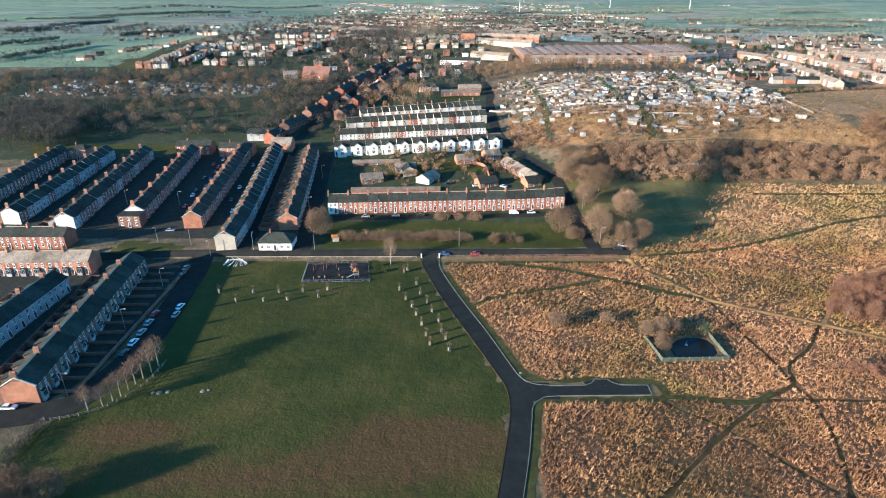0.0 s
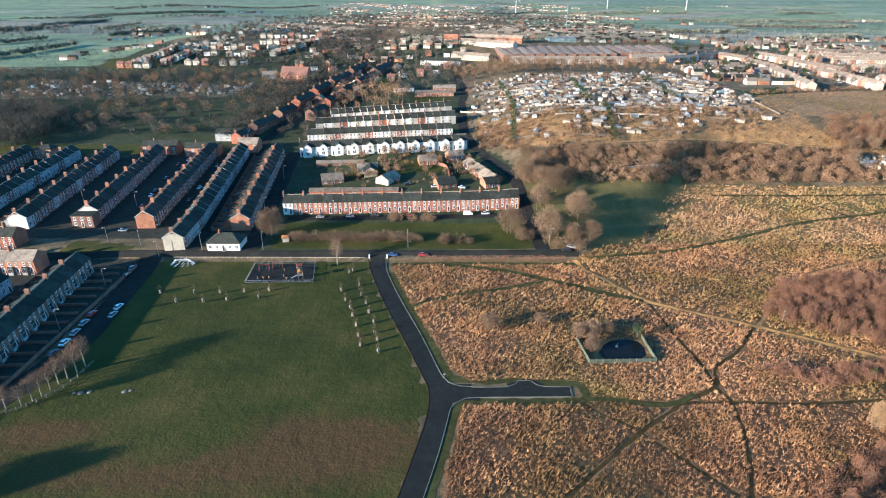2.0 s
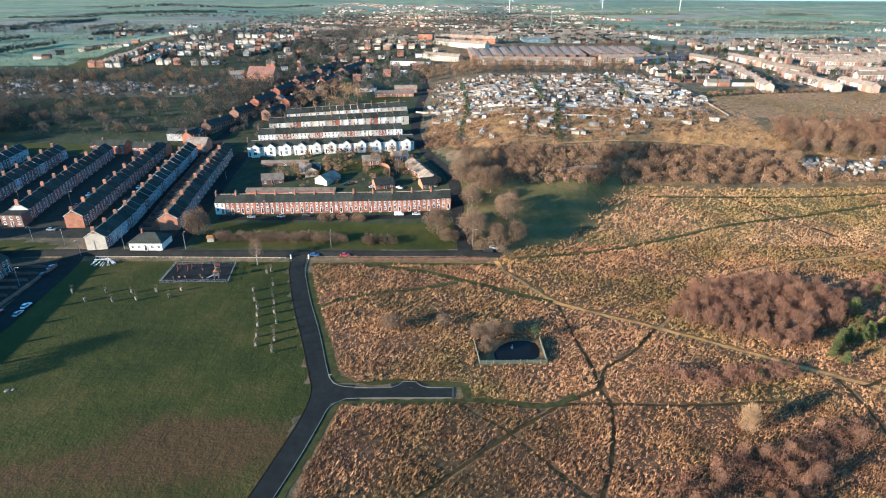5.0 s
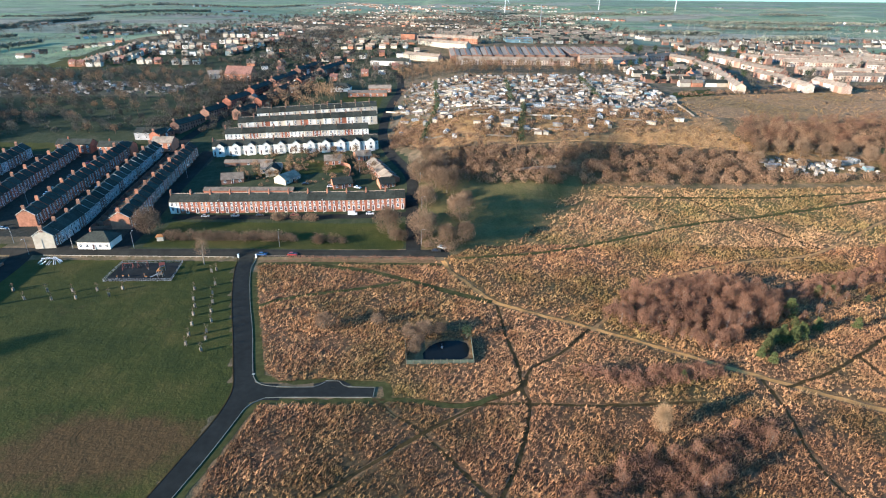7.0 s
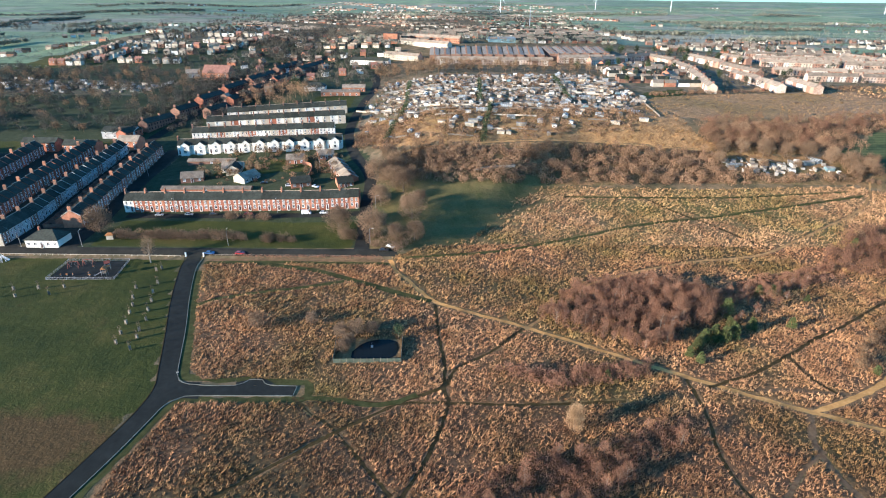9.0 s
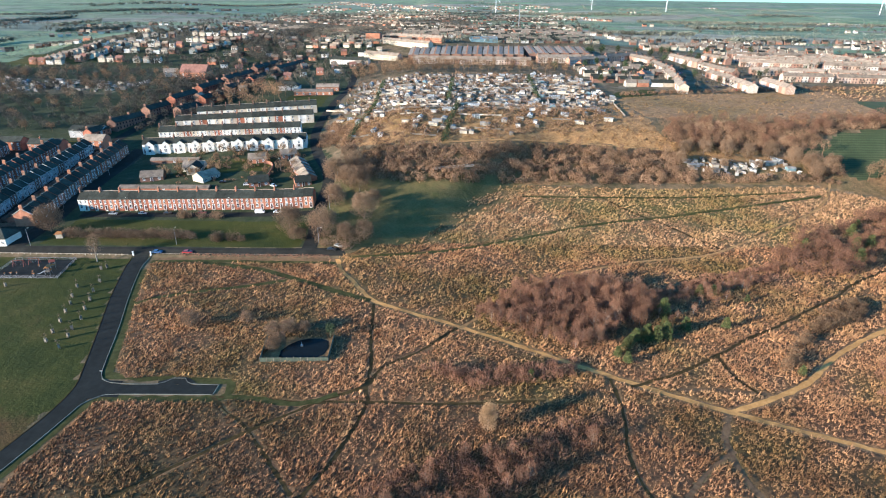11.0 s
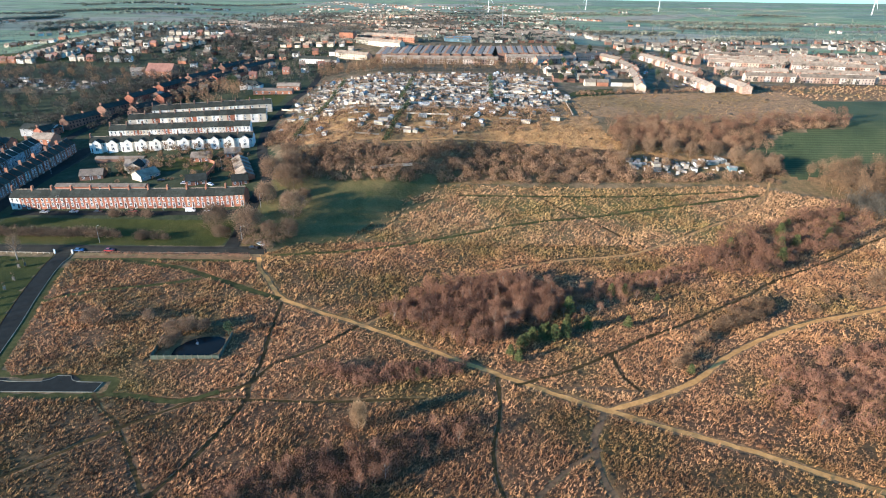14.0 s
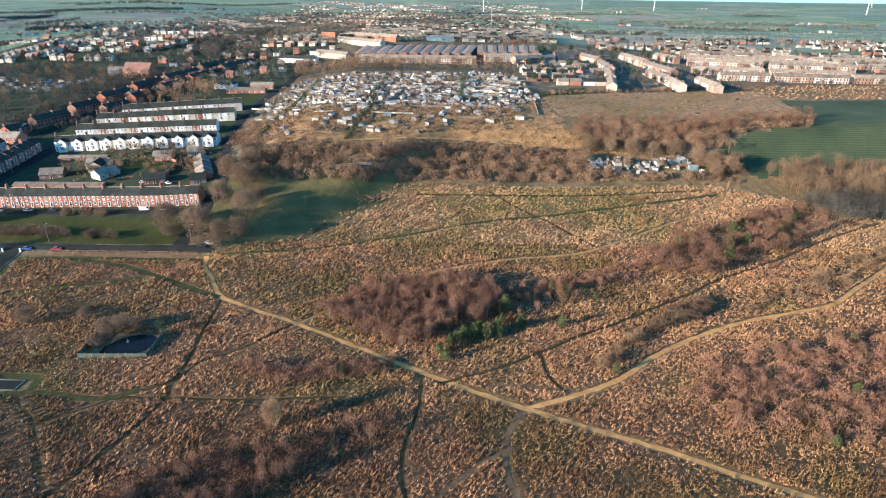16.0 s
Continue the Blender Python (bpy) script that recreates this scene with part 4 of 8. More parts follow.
def hip_house(name, x, y, w, d, wall, roof, label, rz=0.0, eave=2.8, ridge=5.2, hip=0.45, wins=3, stack=True, category="bungalow", far=False):
    """A detached house or bungalow with a hipped (hip > 0) or gabled roof."""
    ob = base(name, x, y, None, rz)
    ob.location.z += 0.05
    bm = bmesh.new()
    if hip > 0:
        box(bm, 0, w, 0, d, -2.5, eave)
    else:
        prism(bm, [(0, -2.5), (0, eave), (d / 2, ridge - 0.1), (d, eave), (d, -2.5)], 0, w)
    part("wall", bm, M[wall], ob)
    bm = bmesh.new()
    o = 0.4
    if hip > 0:
        hx = d * hip
        lo = [bm.verts.new(v) for v in ((-o, -o, eave - 0.05), (w + o, -o, eave - 0.05), (w + o, d + o, eave - 0.05), (-o, d + o, eave - 0.05))]
        up = [bm.verts.new(v) for v in ((-o, -o, eave + 0.1), (w + o, -o, eave + 0.1), (w + o, d + o, eave + 0.1), (-o, d + o, eave + 0.1))]
        t = [bm.verts.new((hx, d / 2, ridge)), bm.verts.new((w - hx, d / 2, ridge))]
        bm.faces.new(lo[::-1])
        for i in range(4):
            bm.faces.new((lo[i], lo[(i + 1) % 4], up[(i + 1) % 4], up[i]))
        bm.faces.new((up[0], up[1], t[1], t[0]))
        bm.faces.new((up[2], up[3], t[0], t[1]))
        bm.faces.new((up[1], up[2], t[1]))
        bm.faces.new((up[3], up[0], t[0]))
    else:
        sl = (ridge - eave) / (d / 2)
        for s in (1, -1):
            yy = -o if s == 1 else d + o
            pr = [(yy, eave - sl * o), (d / 2, ridge), (d / 2, ridge + 0.16), (yy, eave - sl * o + 0.16)]
            prism(bm, pr if s == 1 else pr[::-1], -0.2, w + 0.2)
    part("roof", bm, M[roof], ob)
    if far == 2:
        return tagged(ob, label, category)
    if far:
        for fx in (0.25, 0.75):
            window(ob, w * fx, 0, eave - 2.1, 1.5, 1.3, sill=False)
        bm = bmesh.new()
        box(bm, -0.35, 0.35, -0.5, 0.5, -0.6, 1.2)
        part("chimney", bm, M["brick2"], ob).location = (w * 0.5, d / 2, ridge)
        return tagged(ob, label, category)
    rows = (0.95,) if eave < 4 else (0.95, 3.3)
    for z in rows:
        for i in range(wins):
            xx = w * (i + 0.5) / wins
            if i == wins // 2 and z < 1 and wins > 1:
                door(ob, xx, 0, 0.05)
            else:
                window(ob, xx, 0, z, 1.2, 1.25)
    window(ob, w * 0.5, d, rows[-1], 1.2, 1.2, face=1)
    if stack:
        chimney(ob, w * 0.3, d / 2, ridge - 0.2, (0.6, 0.9, 1.1), pots=2)
    return tagged(ob, label, category)


hip_house("bungalow", -74.5, 208.8, 13.2, 9, "render", "slate", "white rendered corner bungalow with a hipped slate roof", ridge=6.2, eave=3.2, wins=5)
hip_house("house", -213, 318, 9.5, 8, "brick2", "slate", "two-storey orange brick house with a hipped roof", eave=5.6, ridge=7.6, hip=0.35)
hip_house("house", -155, 325, 20, 8, "brick", "slate", "long brick house block with a slate roof", eave=5.3, ridge=7.6, hip=0.0, wins=6)
hip_house("house", -129, 322, 19, 8, "brick2", "slate", "long orange brick house block with a slate roof", eave=5.3, ridge=7.6, hip=0.0, wins=6)
hip_house("hall", -121, 349, 20, 11, "grey", "slate", "grey rendered hall with a slate roof", eave=4.5, ridge=6.6, hip=0.0, wins=4, stack=False, category="hall")
hip_house("house", -101, 329, 12, 9, "brick2", "brownroof", "orange brick corner house with a gabled roof", eave=5.3, ridge=8, hip=0.0)
hip_house("shop", -143.5, 233.5, 9.5, 6.0, "brownbrick", "slate", "two-storey brick shop with a flat roof", 0, eave=5.4, ridge=5.7, hip=0.3, wins=3, stack=False, category="shop")
for i in range(14):
    t = i / 13
    xa, ya = -102.6 - 8.2 * t, 119 + 73 * t
    g_ = base("garden_wall", xa, ya, None, 3)
    bm = bmesh.new()
    box(bm, 0.4, 7.6 + 4.2 * t, -0.1, 0.1, -0.1, 0.95)
    box(bm, 0.35, 7.65 + 4.2 * t, -0.14, 0.14, 0.954, 1.04)
    part("wall", bm, M["brownbrick"], g_)
    tagged(g_, "low brown brick wall between front gardens", "wall", "garden walls")
fw = base("garden_wall", -95.0, 120, None, 90.5)
bm = bmesh.new()
box(bm, 0, 74, -0.12, 0.12, -0.1, 1.0)
box(bm, -0.05, 74.05, -0.16, 0.16, 1.004, 1.1)
part("wall", bm, M["brownbrick"], fw)
tagged(fw, "long low brick wall along the park street", "wall")
# low brick bungalows among the gardens
for x, y, w, d, wall, roof, rz, lab in (
        (-26, 296, 11, 8, "cream", "brownroof", 8, "cream bungalow with a weathered tile roof"), (-15, 294, 9, 7, "cream", "slate", 98, "cream bungalow wing with a grey roof"),
        (-8, 281, 11, 8, "cream", "brownroof", 60, "cream bungalow with a pale patched roof"), (-42, 281, 11, 8, "brownbrick", "brownroof", 15, "brown brick bungalow with a tiled roof"),
        (7, 309, 10, 8, "brick2", "brownroof", 10, "orange brick bungalow with a gabled roof"), (24, 316, 9, 8, "brick2", "brownroof", 20, "orange brick bungalow with a gabled roof"),
        (18, 276, 10, 8, "brick2", "slate", 20, "orange brick bungalow with a grey roof"), (42, 276, 8, 8, "brick2", "slate", 20, "orange brick bungalow with a grey roof")):
    hip_house("bungalow", x, y, w, d, wall, roof, lab, rz, eave=2.7, ridge=5.0, hip=0.0, wins=3, stack=False)
for i in range(5):
    hip_house("bungalow", 31 + i * 2.6, 308 - i * 5.6, 6.0, 8, "brick2", "brownroof", "low orange brick bungalow in a staggered row", -62, eave=2.7, ridge=4.8, hip=0.0, wins=2, stack=False)
hip_house("garage_block", -46, 268, 44, 5, "brick", "brownroof", "long low brick garage block", 2, eave=2.4, ridge=3.3, hip=0.0, wins=1, stack=False, category="garages")
hip_house("garage_block", -50, 306, 26, 5, "brownbrick", "brownroof", "low brown brick garage block", 4, eave=2.4, ridge=3.3, hip=0.0, wins=1, stack=False, category="garages")
hip_house("hut", -46.5, 217.5, 2.6, 2.4, "palewood", "playyel", "small pale hut with an orange roof", 10, eave=1.9, ridge=2.7, hip=0.3, wins=1, stack=False, category="hut", far=2)
for pts in ([(16, 309.8), (20, 308.5), (22.5, 304), (23.4, 296), (23.6, 288)],):
    ribbon("garden_wall", pts, 0.3, 1.7, M["brick2"], "curved orange brick wall round the gardens", "wall", thick=1.9, kind="structure")
ribbon("field_wall", [(110, 286), (120, 288), (131, 289.5)], 0.4, 1.3, M["palewood"], "low pale wall at the foot of the bank", "wall", thick=1.6)

# ---- trees and shrubs ----
def twig_cloud(rng, n, centre, radii, length, width, up=0.35, shell=0.45, lay=0.0):
    """Thin twig blades spread through an uneven crown."""
    c = np.array(centre)
    d = rng.normal(size=(n, 3))
    d /= np.linalg.norm(d, axis=1)[:, None]
    lump = 1 + 0.22 * np.sin(d[:, :1] * 5 + rng.uniform(0, 6)) * np.cos(d[:, 2:] * 4 + rng.uniform(0, 6))
    r = (shell + (1 - shell) * rng.uniform(0, 1, (n, 1)) ** 0.6) * lump
    p = c + d * r * np.array(radii)
    dirs = d + rng.normal(size=(n, 3)) * 0.55 + (0, 0, up)
    dirs /= np.linalg.norm(dirs, axis=1)[:, None]
    if lay:  # outer sprays lie along the crown
        flat = dirs - (1 - 0.25 * rng.uniform(size=(n, 1))) * d * (dirs * d).sum(1)[:, None]
        dirs = dirs * (1 - lay) + flat * lay
        dirs /= np.linalg.norm(dirs, axis=1)[:, None]
    side = np.cross(dirs, rng.normal(size=(n, 3)) * (1 - lay) + d * lay * 1.6)
    side /= np.linalg.norm(side, axis=1)[:, None] + 1e-9
    ln = length * rng.uniform(0.5, 1.3, (n, 1))
    a, b_, t = p - side * width / 2, p + side * width / 2, p + dirs * ln
    return np.stack([a, b_, t], 1).reshape(-1, 3)


def blades(name, pts, material, parent=None):
    n = len(pts) // 3
    me = bpy.data.meshes.new(name)
    me.vertices.add(len(pts))
    me.vertices.foreach_set("co", pts.ravel())
    me.loops.add(n * 3)
    me.loops.foreach_set("vertex_index", np.arange(n * 3))
    me.polygons.add(n)
    me.polygons.foreach_set("loop_start", np.arange(0, n * 3, 3))
    me.polygons.foreach_set("loop_total", np.full(n, 3))
    me.update()
    me.materials.append(material)
    ob = new(name, me)
    ob.parent = parent
    return ob


def bare_tree(height, spread, seed, bark="trunk", twig="twig", n=1300, narrow=1.0, fork=0.3, blade=0.09, crown=0.66, up=0.4, lay=0.0):
    rng = np.random.RandomState(seed)
    ob = new("tree")
    bm = bmesh.new()
    r0 = height * 0.022
    top = Vector((rng.uniform(-0.4, 0.4), rng.uniform(-0.4, 0.4), height * 0.72))
    f = Vector((0, 0, height * fork))
    tube(bm, (0, 0, -0.3), f, r0, r0 * 0.75, 7)
    tube(bm, f, top, r0 * 0.75, r0 * 0.2, 6)
    pts = []
    nl = 7
    for i in range(nl):
        a = i * 2.4 + rng.uniform(-0.3, 0.3)
        k = 0.15 + 0.7 * i / nl
        p = f.lerp(top, k)
        q = Vector((math.cos(a) * spread * (0.8 - 0.35 * k), math.sin(a) * spread * (0.8 - 0.35 * k), p.z + height * (0.2 + 0.1 * rng.uniform())))
        tube(bm, p, q, r0 * 0.4, r0 * 0.1, 5)
        for j in range(3):
            s = p.lerp(q, 0.45 + 0.2 * j)
            e = s + Vector((rng.uniform(-1, 1), rng.uniform(-1, 1), rng.uniform(0.3, 1.2))) * spread * 0.3
            tube(bm, s, e, r0 * 0.16, r0 * 0.04, 4)
            pts.append(e)
    part("trunk", bm, M[bark], ob)
    chunks = [twig_cloud(rng, n // 2, (0, 0, height * crown), (spread * 0.95 * narrow, spread * 0.95 * narrow, height * (0.98 - crown)), 1.1, blade, up=up, shell=0.55, lay=lay)]
    for e in pts:
        chunks.append(twig_cloud(rng, n // 2 // len(pts), e, (spread * 0.33,) * 2 + (spread * 0.4,), 1.1, blade, up=up, shell=0.1, lay=lay))
    blades("crown", np.concatenate(chunks), M[twig], ob)
    return ob


def pine(height, seed):
    rng = np.random.RandomState(seed)
    ob = new("pine_tree")
    bm = bmesh.new()
    tube(bm, (0, 0, -0.3), (0, 0, height), height * 0.02, 0.03, 6)
    part("trunk", bm, M["trunk"], ob)
    chunks = []
    for k in range(9):
        z = height * (0.14 + 0.86 * k / 9)
        rad = height * 0.36 * (1 - 0.8 * (k / 9) ** 1.7)
        for j in range(5):
            a = rng.uniform(0, 6.28)
            chunks.append(twig_cloud(rng, 34, (math.cos(a) * rad * 0.6, math.sin(a) * rad * 0.6, z), (rad * 0.5, rad * 0.5, height * 0.07), 0.5, 0.28, shell=0.2))
    blades("crown", np.concatenate(chunks), M["pine"], ob)
    return ob


def leafy(height, spread, seed, n=900):
    rng = np.random.RandomState(seed)
    ob = new("evergreen_tree")
    bm = bmesh.new()
    tube(bm, (0, 0, -0.3), (0, 0, height * 0.7), height * 0.03, height * 0.01, 6)
    for k in range(5):
        tube(bm, (0, 0, height * (0.25 + 0.08 * k)), (math.cos(k * 2.4) * spread * 0.6, math.sin(k * 2.4) * spread * 0.6, height * (0.45 + 0.08 * k)), 0.1, 0.03, 4)
    part("trunk", bm, M["trunk"], ob)
    ch = [twig_cloud(rng, n // 6, (rng.uniform(-0.4, 0.4) * spread, rng.uniform(-0.4, 0.4) * spread, height * rng.uniform(0.4, 0.75)), (spread * 0.6, spread * 0.6, height * 0.3), 0.4, 0.4, shell=0.3) for _ in range(6)]
    blades("crown", np.concatenate(ch), M["ivy"], ob)
    return ob


BARE = [bare_tree(10, 5.3, s, n=6000, fork=0.12, crown=0.52, blade=0.08, lay=0.55) for s in (1, 2, 3)]
BIRCH = [bare_tree(9, 2.6, s, b_, "redtwig", n=1500, narrow=0.95, fork=0.12, blade=0.045, crown=0.5, up=1.5, lay=0.0) for s, b_ in ((11, "trunk"), (12, "trunk"), (13, "birch"))]
STREET = [bare_tree(10, 2.4, s, "birch", "twig", n=1500, narrow=1.0, fork=0.3, blade=0.045, crown=0.66) for s in (21, 22, 23)]
FEATHER = [bare_tree(10, 2.7, 61, "trunk", "paletwig", n=6500, narrow=1.0, fork=0.05, blade=0.045, crown=0.46, up=1.3)]
PINES = [pine(7, s) for s in (41, 42)]
EVER = [leafy(8, 3, s) for s in (51, 52)]


def plant(protos, x, y, height, label, group="", rng=random, category="tree", squash=1.0, ref=None):
    ob = rng.choice(protos)
    s = height / (ref or 10.0)
    c = copy_thing(ob, pose(x, y, float(hgt(x, y)) + (float(land_lump(x, y))), 0, 0, rng.uniform(0, 360)) @ Matrix.Diagonal((s, s, s * squash, 1)))
    return tagged(c, label, category, group)


rng = random.Random(7)
for x, y, hh in ((-88.5, 113, 9), (-85.3, 114, 8), (-83.8, 116, 9), (-82.8, 118, 9.5), (-82.1, 120.5, 9), (-81.5, 123, 10), (-80.6, 125.4, 10.5), (-79.6, 128, 11.5), (-79, 131, 12)):
    plant(STREET, x, y, hh * 0.8, "slender bare tree with a pale trunk beside the park fence", "trees by the park fence", rng)
for x, y, hh in ((-80.5, 85.5, 7), (-84.5, 83, 6.5), (-88, 86, 7), (-91, 79, 7.5)):
    plant(BARE, x, y, hh, "bare brown tree at the corner of the park", "corner trees", rng)
for x, y, hh in ((64.6, 222.5, 12.5), (74.4, 218.3, 7.7), (81.7, 218.5, 8.5), (80.7, 239.5, 12), (66, 254.5, 10.5), (75.6, 267.5, 12.5), (61.6, 280, 12.5), (49.5, 227.5, 11.5), (53, 219, 6), (70, 273, 11), (70.5, 288, 11), (84, 252, 8), (56, 219, 5), (66, 300, 10), (-53.2, 225, 11.5)):
    plant(BARE, x, y, hh, "rounded bare winter tree with fine brown twigs", "bare trees by the street", rng)
plant(STREET, -20, 196, 11, "tall thin bare tree beside the playground", "", rng)
for x, y, hh in ((35, 151, 6.2), (51, 154, 4.3), (61.5, 146.5, 5), (66, 148, 5.5), (70.5, 148.5, 4.5), (63.6, 139, 4.6), (64.5, 142.5, 4.2)):
    plant(BARE, x, y, hh, "low bare bush-like tree on the heath", "heath trees", rng, squash=0.85)
plant(EVER, 79, 146, 5, "ivy-green shrub beside the pond fence", "", rng, category="shrub", ref=8)
plant(FEATHER, 124, 107, 8, "pale feathery bare tree alone on the heath", "", rng)
# reddish birch copse
COPSE = [(124, 158), (131, 151), (141, 147), (152, 140.8), (160, 144), (166, 150), (176, 155), (183, 165), (179, 178), (168, 182), (154, 183), (138, 177), (128, 167)]


def scatter(poly, n, gap=1.5, seed=3):
    r = np.random.RandomState(seed)
    a = np.array(poly)
    lo, hi = a.min(0), a.max(0)
    out = []
    tries = 0
    while len(out) < n and tries < n * 60:
        tries += 1
        p = r.uniform(lo, hi)
        if inside(poly, p[0], p[1]) and all((p[0] - q[0]) ** 2 + (p[1] - q[1]) ** 2 > gap * gap for q in out[-200:]):
            out.append((float(p[0]), float(p[1])))
    return out


copse_spots = scatter(COPSE, 190, 1.8, 4)
for x, y in copse_spots[:120]:
    plant(BIRCH, x, y, rng.uniform(3.8, 6.4) * (1.28 if x > 158 and y > 150 else 1.0), "reddish bare birch in the heath copse", "birch copse", rng, ref=9)
for x, y, hh in ((165, 134.6, 4.2), (163, 137.5, 4), (166.5, 140.5, 5.2), (170.2, 144.8, 5.5), (173.5, 146, 5.6), (177, 146, 5.6), (180.5, 148, 5.8), (168, 142.5, 4.6), (175, 148, 5), (184, 161, 6.8), (182.5, 155, 3.6), (201, 153.5, 4.5), (206, 175, 4.5), (216, 171, 3), (137, 127, 3.2)):
    plant(PINES, x, y, hh, "dark green pine at the edge of the copse", "pines", rng, "pine tree", ref=7)
SCRUB_A = [(235, 194), (247, 211), (262, 224), (288, 236), (312, 250), (334, 254), (334, 240), (327, 230), (310, 217), (283, 204), (263, 189), (252, 190)]
for x, y in scatter(SCRUB_A, 9, 6, 6):
    plant(PINES, x, y, rng.uniform(4, 7), "dark green pine among bare scrub", "pines", rng, "pine tree", ref=7)


def bushes(name, spots, label, mat="scrub", per=120, blade=0.12, seed=1, rmin=1.0, rmax=2.4, tall=0.75, shell=0.3, lay=0.4):
    """A mass of bare shrubs, too many to count, in one mesh."""
    r = np.random.RandomState(seed)
    ch = []
    for x, y in spots:
        s = r.uniform(rmin, rmax)
        z = float(hgt(x, y))
        ch.append(twig_cloud(r, per, (x, y, z + s * tall * 0.8), (s, s, s * tall), s * 0.34, blade * 0.75 * s ** 0.5, up=0.8, shell=shell, lay=lay))
    return tagged(blades(name, np.concatenate(ch), M[mat]), label, "shrubs", kind="stuff")


def woods(name, spots, label, mat="scrub", lo=6.0, hi=11.0, per=190, blade=0.22, seed=1, spread=0.4, category="woodland", lay=0.7, twig=1.3):
    """Many bare trees in one mesh: trunks, limbs and uneven twig crowns."""
    r = np.random.RandomState(seed)
    tw, tr = [], []
    for x, y in spots:
        t = r.uniform(lo, hi)
        z = float(hgt(x, y) + land_lump(x, y))
        s = t * spread
        for _ in range(3):
            o = r.uniform(-0.45, 0.45, 3) * (s, s, t * 0.25)
            tw.append(twig_cloud(r, per // 3, (x + o[0], y + o[1], z + t * 0.62 + o[2]), (s * 0.75, s * 0.75, t * 0.3), twig, blade, shell=0.4, lay=lay))
        foot = np.array([[x - 0.16, y, z - 0.3], [x + 0.16, y, z - 0.3], [x, y, z + t * 0.75]])
        tr += [foot, foot[:, [0, 1, 2]] * 0 + np.array([[x, y - 0.16, z - 0.3], [x, y + 0.16, z - 0.3], [x, y, z + t * 0.75]])]
        for k in range(4):
            a = r.uniform(0, 6.28)
            b_ = np.array([x, y, z + t * r.uniform(0.25, 0.5)])
            e = b_ + np.array([math.cos(a) * s * 0.8, math.sin(a) * s * 0.8, t * 0.3])
            tr.append(np.array([b_ - (0, 0, 0.1), b_ + (0, 0, 0.1), e]))
    return tagged(blades(name, np.concatenate(tw + tr), M[mat]), label, category, kind="stuff")


woods("birches", copse_spots[120:], "reddish bare birches crowded in the heath copse", "redtwig", 3.8, 6.6, per=420, blade=0.12, seed=4, twig=0.7)
woods("saplings", scatter(SCRUB_A, 95, 2.6, 5), "reddish bare saplings in heath scrub", "redtwig", 4.5, 8.5, per=360, blade=0.13, seed=5, twig=0.75)
SCRUB_B = [(227, 123), (234, 133), (247, 139), (265, 143), (291, 152), (304, 140), (300, 110), (261, 102), (253, 103), (242, 107), (233, 107), (226, 116)]
SCRUB_C = [(84, 70), (97, 86), (104, 93), (113, 98), (126, 99), (131, 102.5), (143, 108.5), (154, 109), (150, 104), (144, 99.6), (139, 96), (132, 91), (126, 84), (118, 70)]
SCRUB_D = [(106, 131), (120, 122), (136, 125), (152, 129), (150, 134), (135, 131), (122, 129)]
SCRUB_F = [(178, 160), (200, 174), (240, 189), (238, 199), (205, 187), (180, 173)]
SCRUB_G = [(262, 163), (300, 178), (330, 200), (346, 214), (336, 217), (300, 190), (270, 172)]
# birches added so that their mass makes up the shadow east of the copse
for x, y in scatter([(180, 150), (190, 160), (214, 172), (226, 186), (200, 180), (184, 172)], 34, 2.6, 30):
    plant(BIRCH, x, y, rng.uniform(3, 5), "thin reddish birch added to deepen the copse shadow", "birches east of the copse", rng, ref=9)
bushes("scrub", scatter(SCRUB_F, 110, 1.2, 24), "reddish bare scrub trailing from the copse", "redtwig", 260, seed=24, rmin=0.8, rmax=1.8, tall=0.9, shell=0.5)
bushes("scrub", scatter(SCRUB_G, 60, 1.2, 25), "brown bare scrub above the gravel path", "scrub", 320, seed=25, rmin=0.8, rmax=1.9, tall=0.9, shell=0.5)
for x, y in scatter(SCRUB_F + SCRUB_B, 12, 5, 26):
    plant(PINES, x, y, rng.uniform(3, 5), "small dark green pine in scrub", "pines", rng, "pine tree", ref=7)
SCRUB_E = [(207, 130.5), (212, 139), (222, 148.5), (231, 157.5), (240, 166), (252, 171), (258, 168.5), (247, 160.5), (233, 153.5), (223, 146), (215, 135.5)]
bushes("scrub", scatter(SCRUB_B, 230, 1.2, 7), "reddish-brown bare scrub on the heath", "redtwig", 280, seed=7, rmin=0.9, rmax=2.3, tall=1.0, shell=0.5)
bushes("scrub", scatter(SCRUB_C, 220, 1.2, 8), "reddish-brown bare scrub in a hollow", "redtwig", 180, seed=8, rmin=0.9, rmax=2.2, tall=0.9)
bushes("scrub", scatter(SCRUB_D, 60, 1.2, 9), "low bare scrub beside the path", "redtwig", 320, seed=9, rmin=0.9, rmax=2.0, tall=0.9)
bushes("scrub", scatter(SCRUB_E, 60, 1.2, 10), "brown bare scrub along the gravel path", "scrub", 340, 0.13, lay=0.7, seed=10, rmin=1.0, rmax=2.2, tall=0.9, shell=0.5)
bushes("scrub", scatter(SCRUB_A, 330, 1.2, 11), "brown bare undergrowth", "redtwig", 150, seed=11, rmin=0.8, rmax=1.8)
bushes("scrub", scatter(COPSE, 260, 1.2, 12), "reddish undergrowth in the copse", "redtwig", 220, seed=12, rmin=0.8, rmax=1.6)
for x, y in scatter(SCRUB_C, 30, 2.5, 13):
    plant(BIRCH, x, y, rng.uniform(3.5, 6), "thin reddish birch sapling in scrub", "hollow scrub", rng, ref=9)
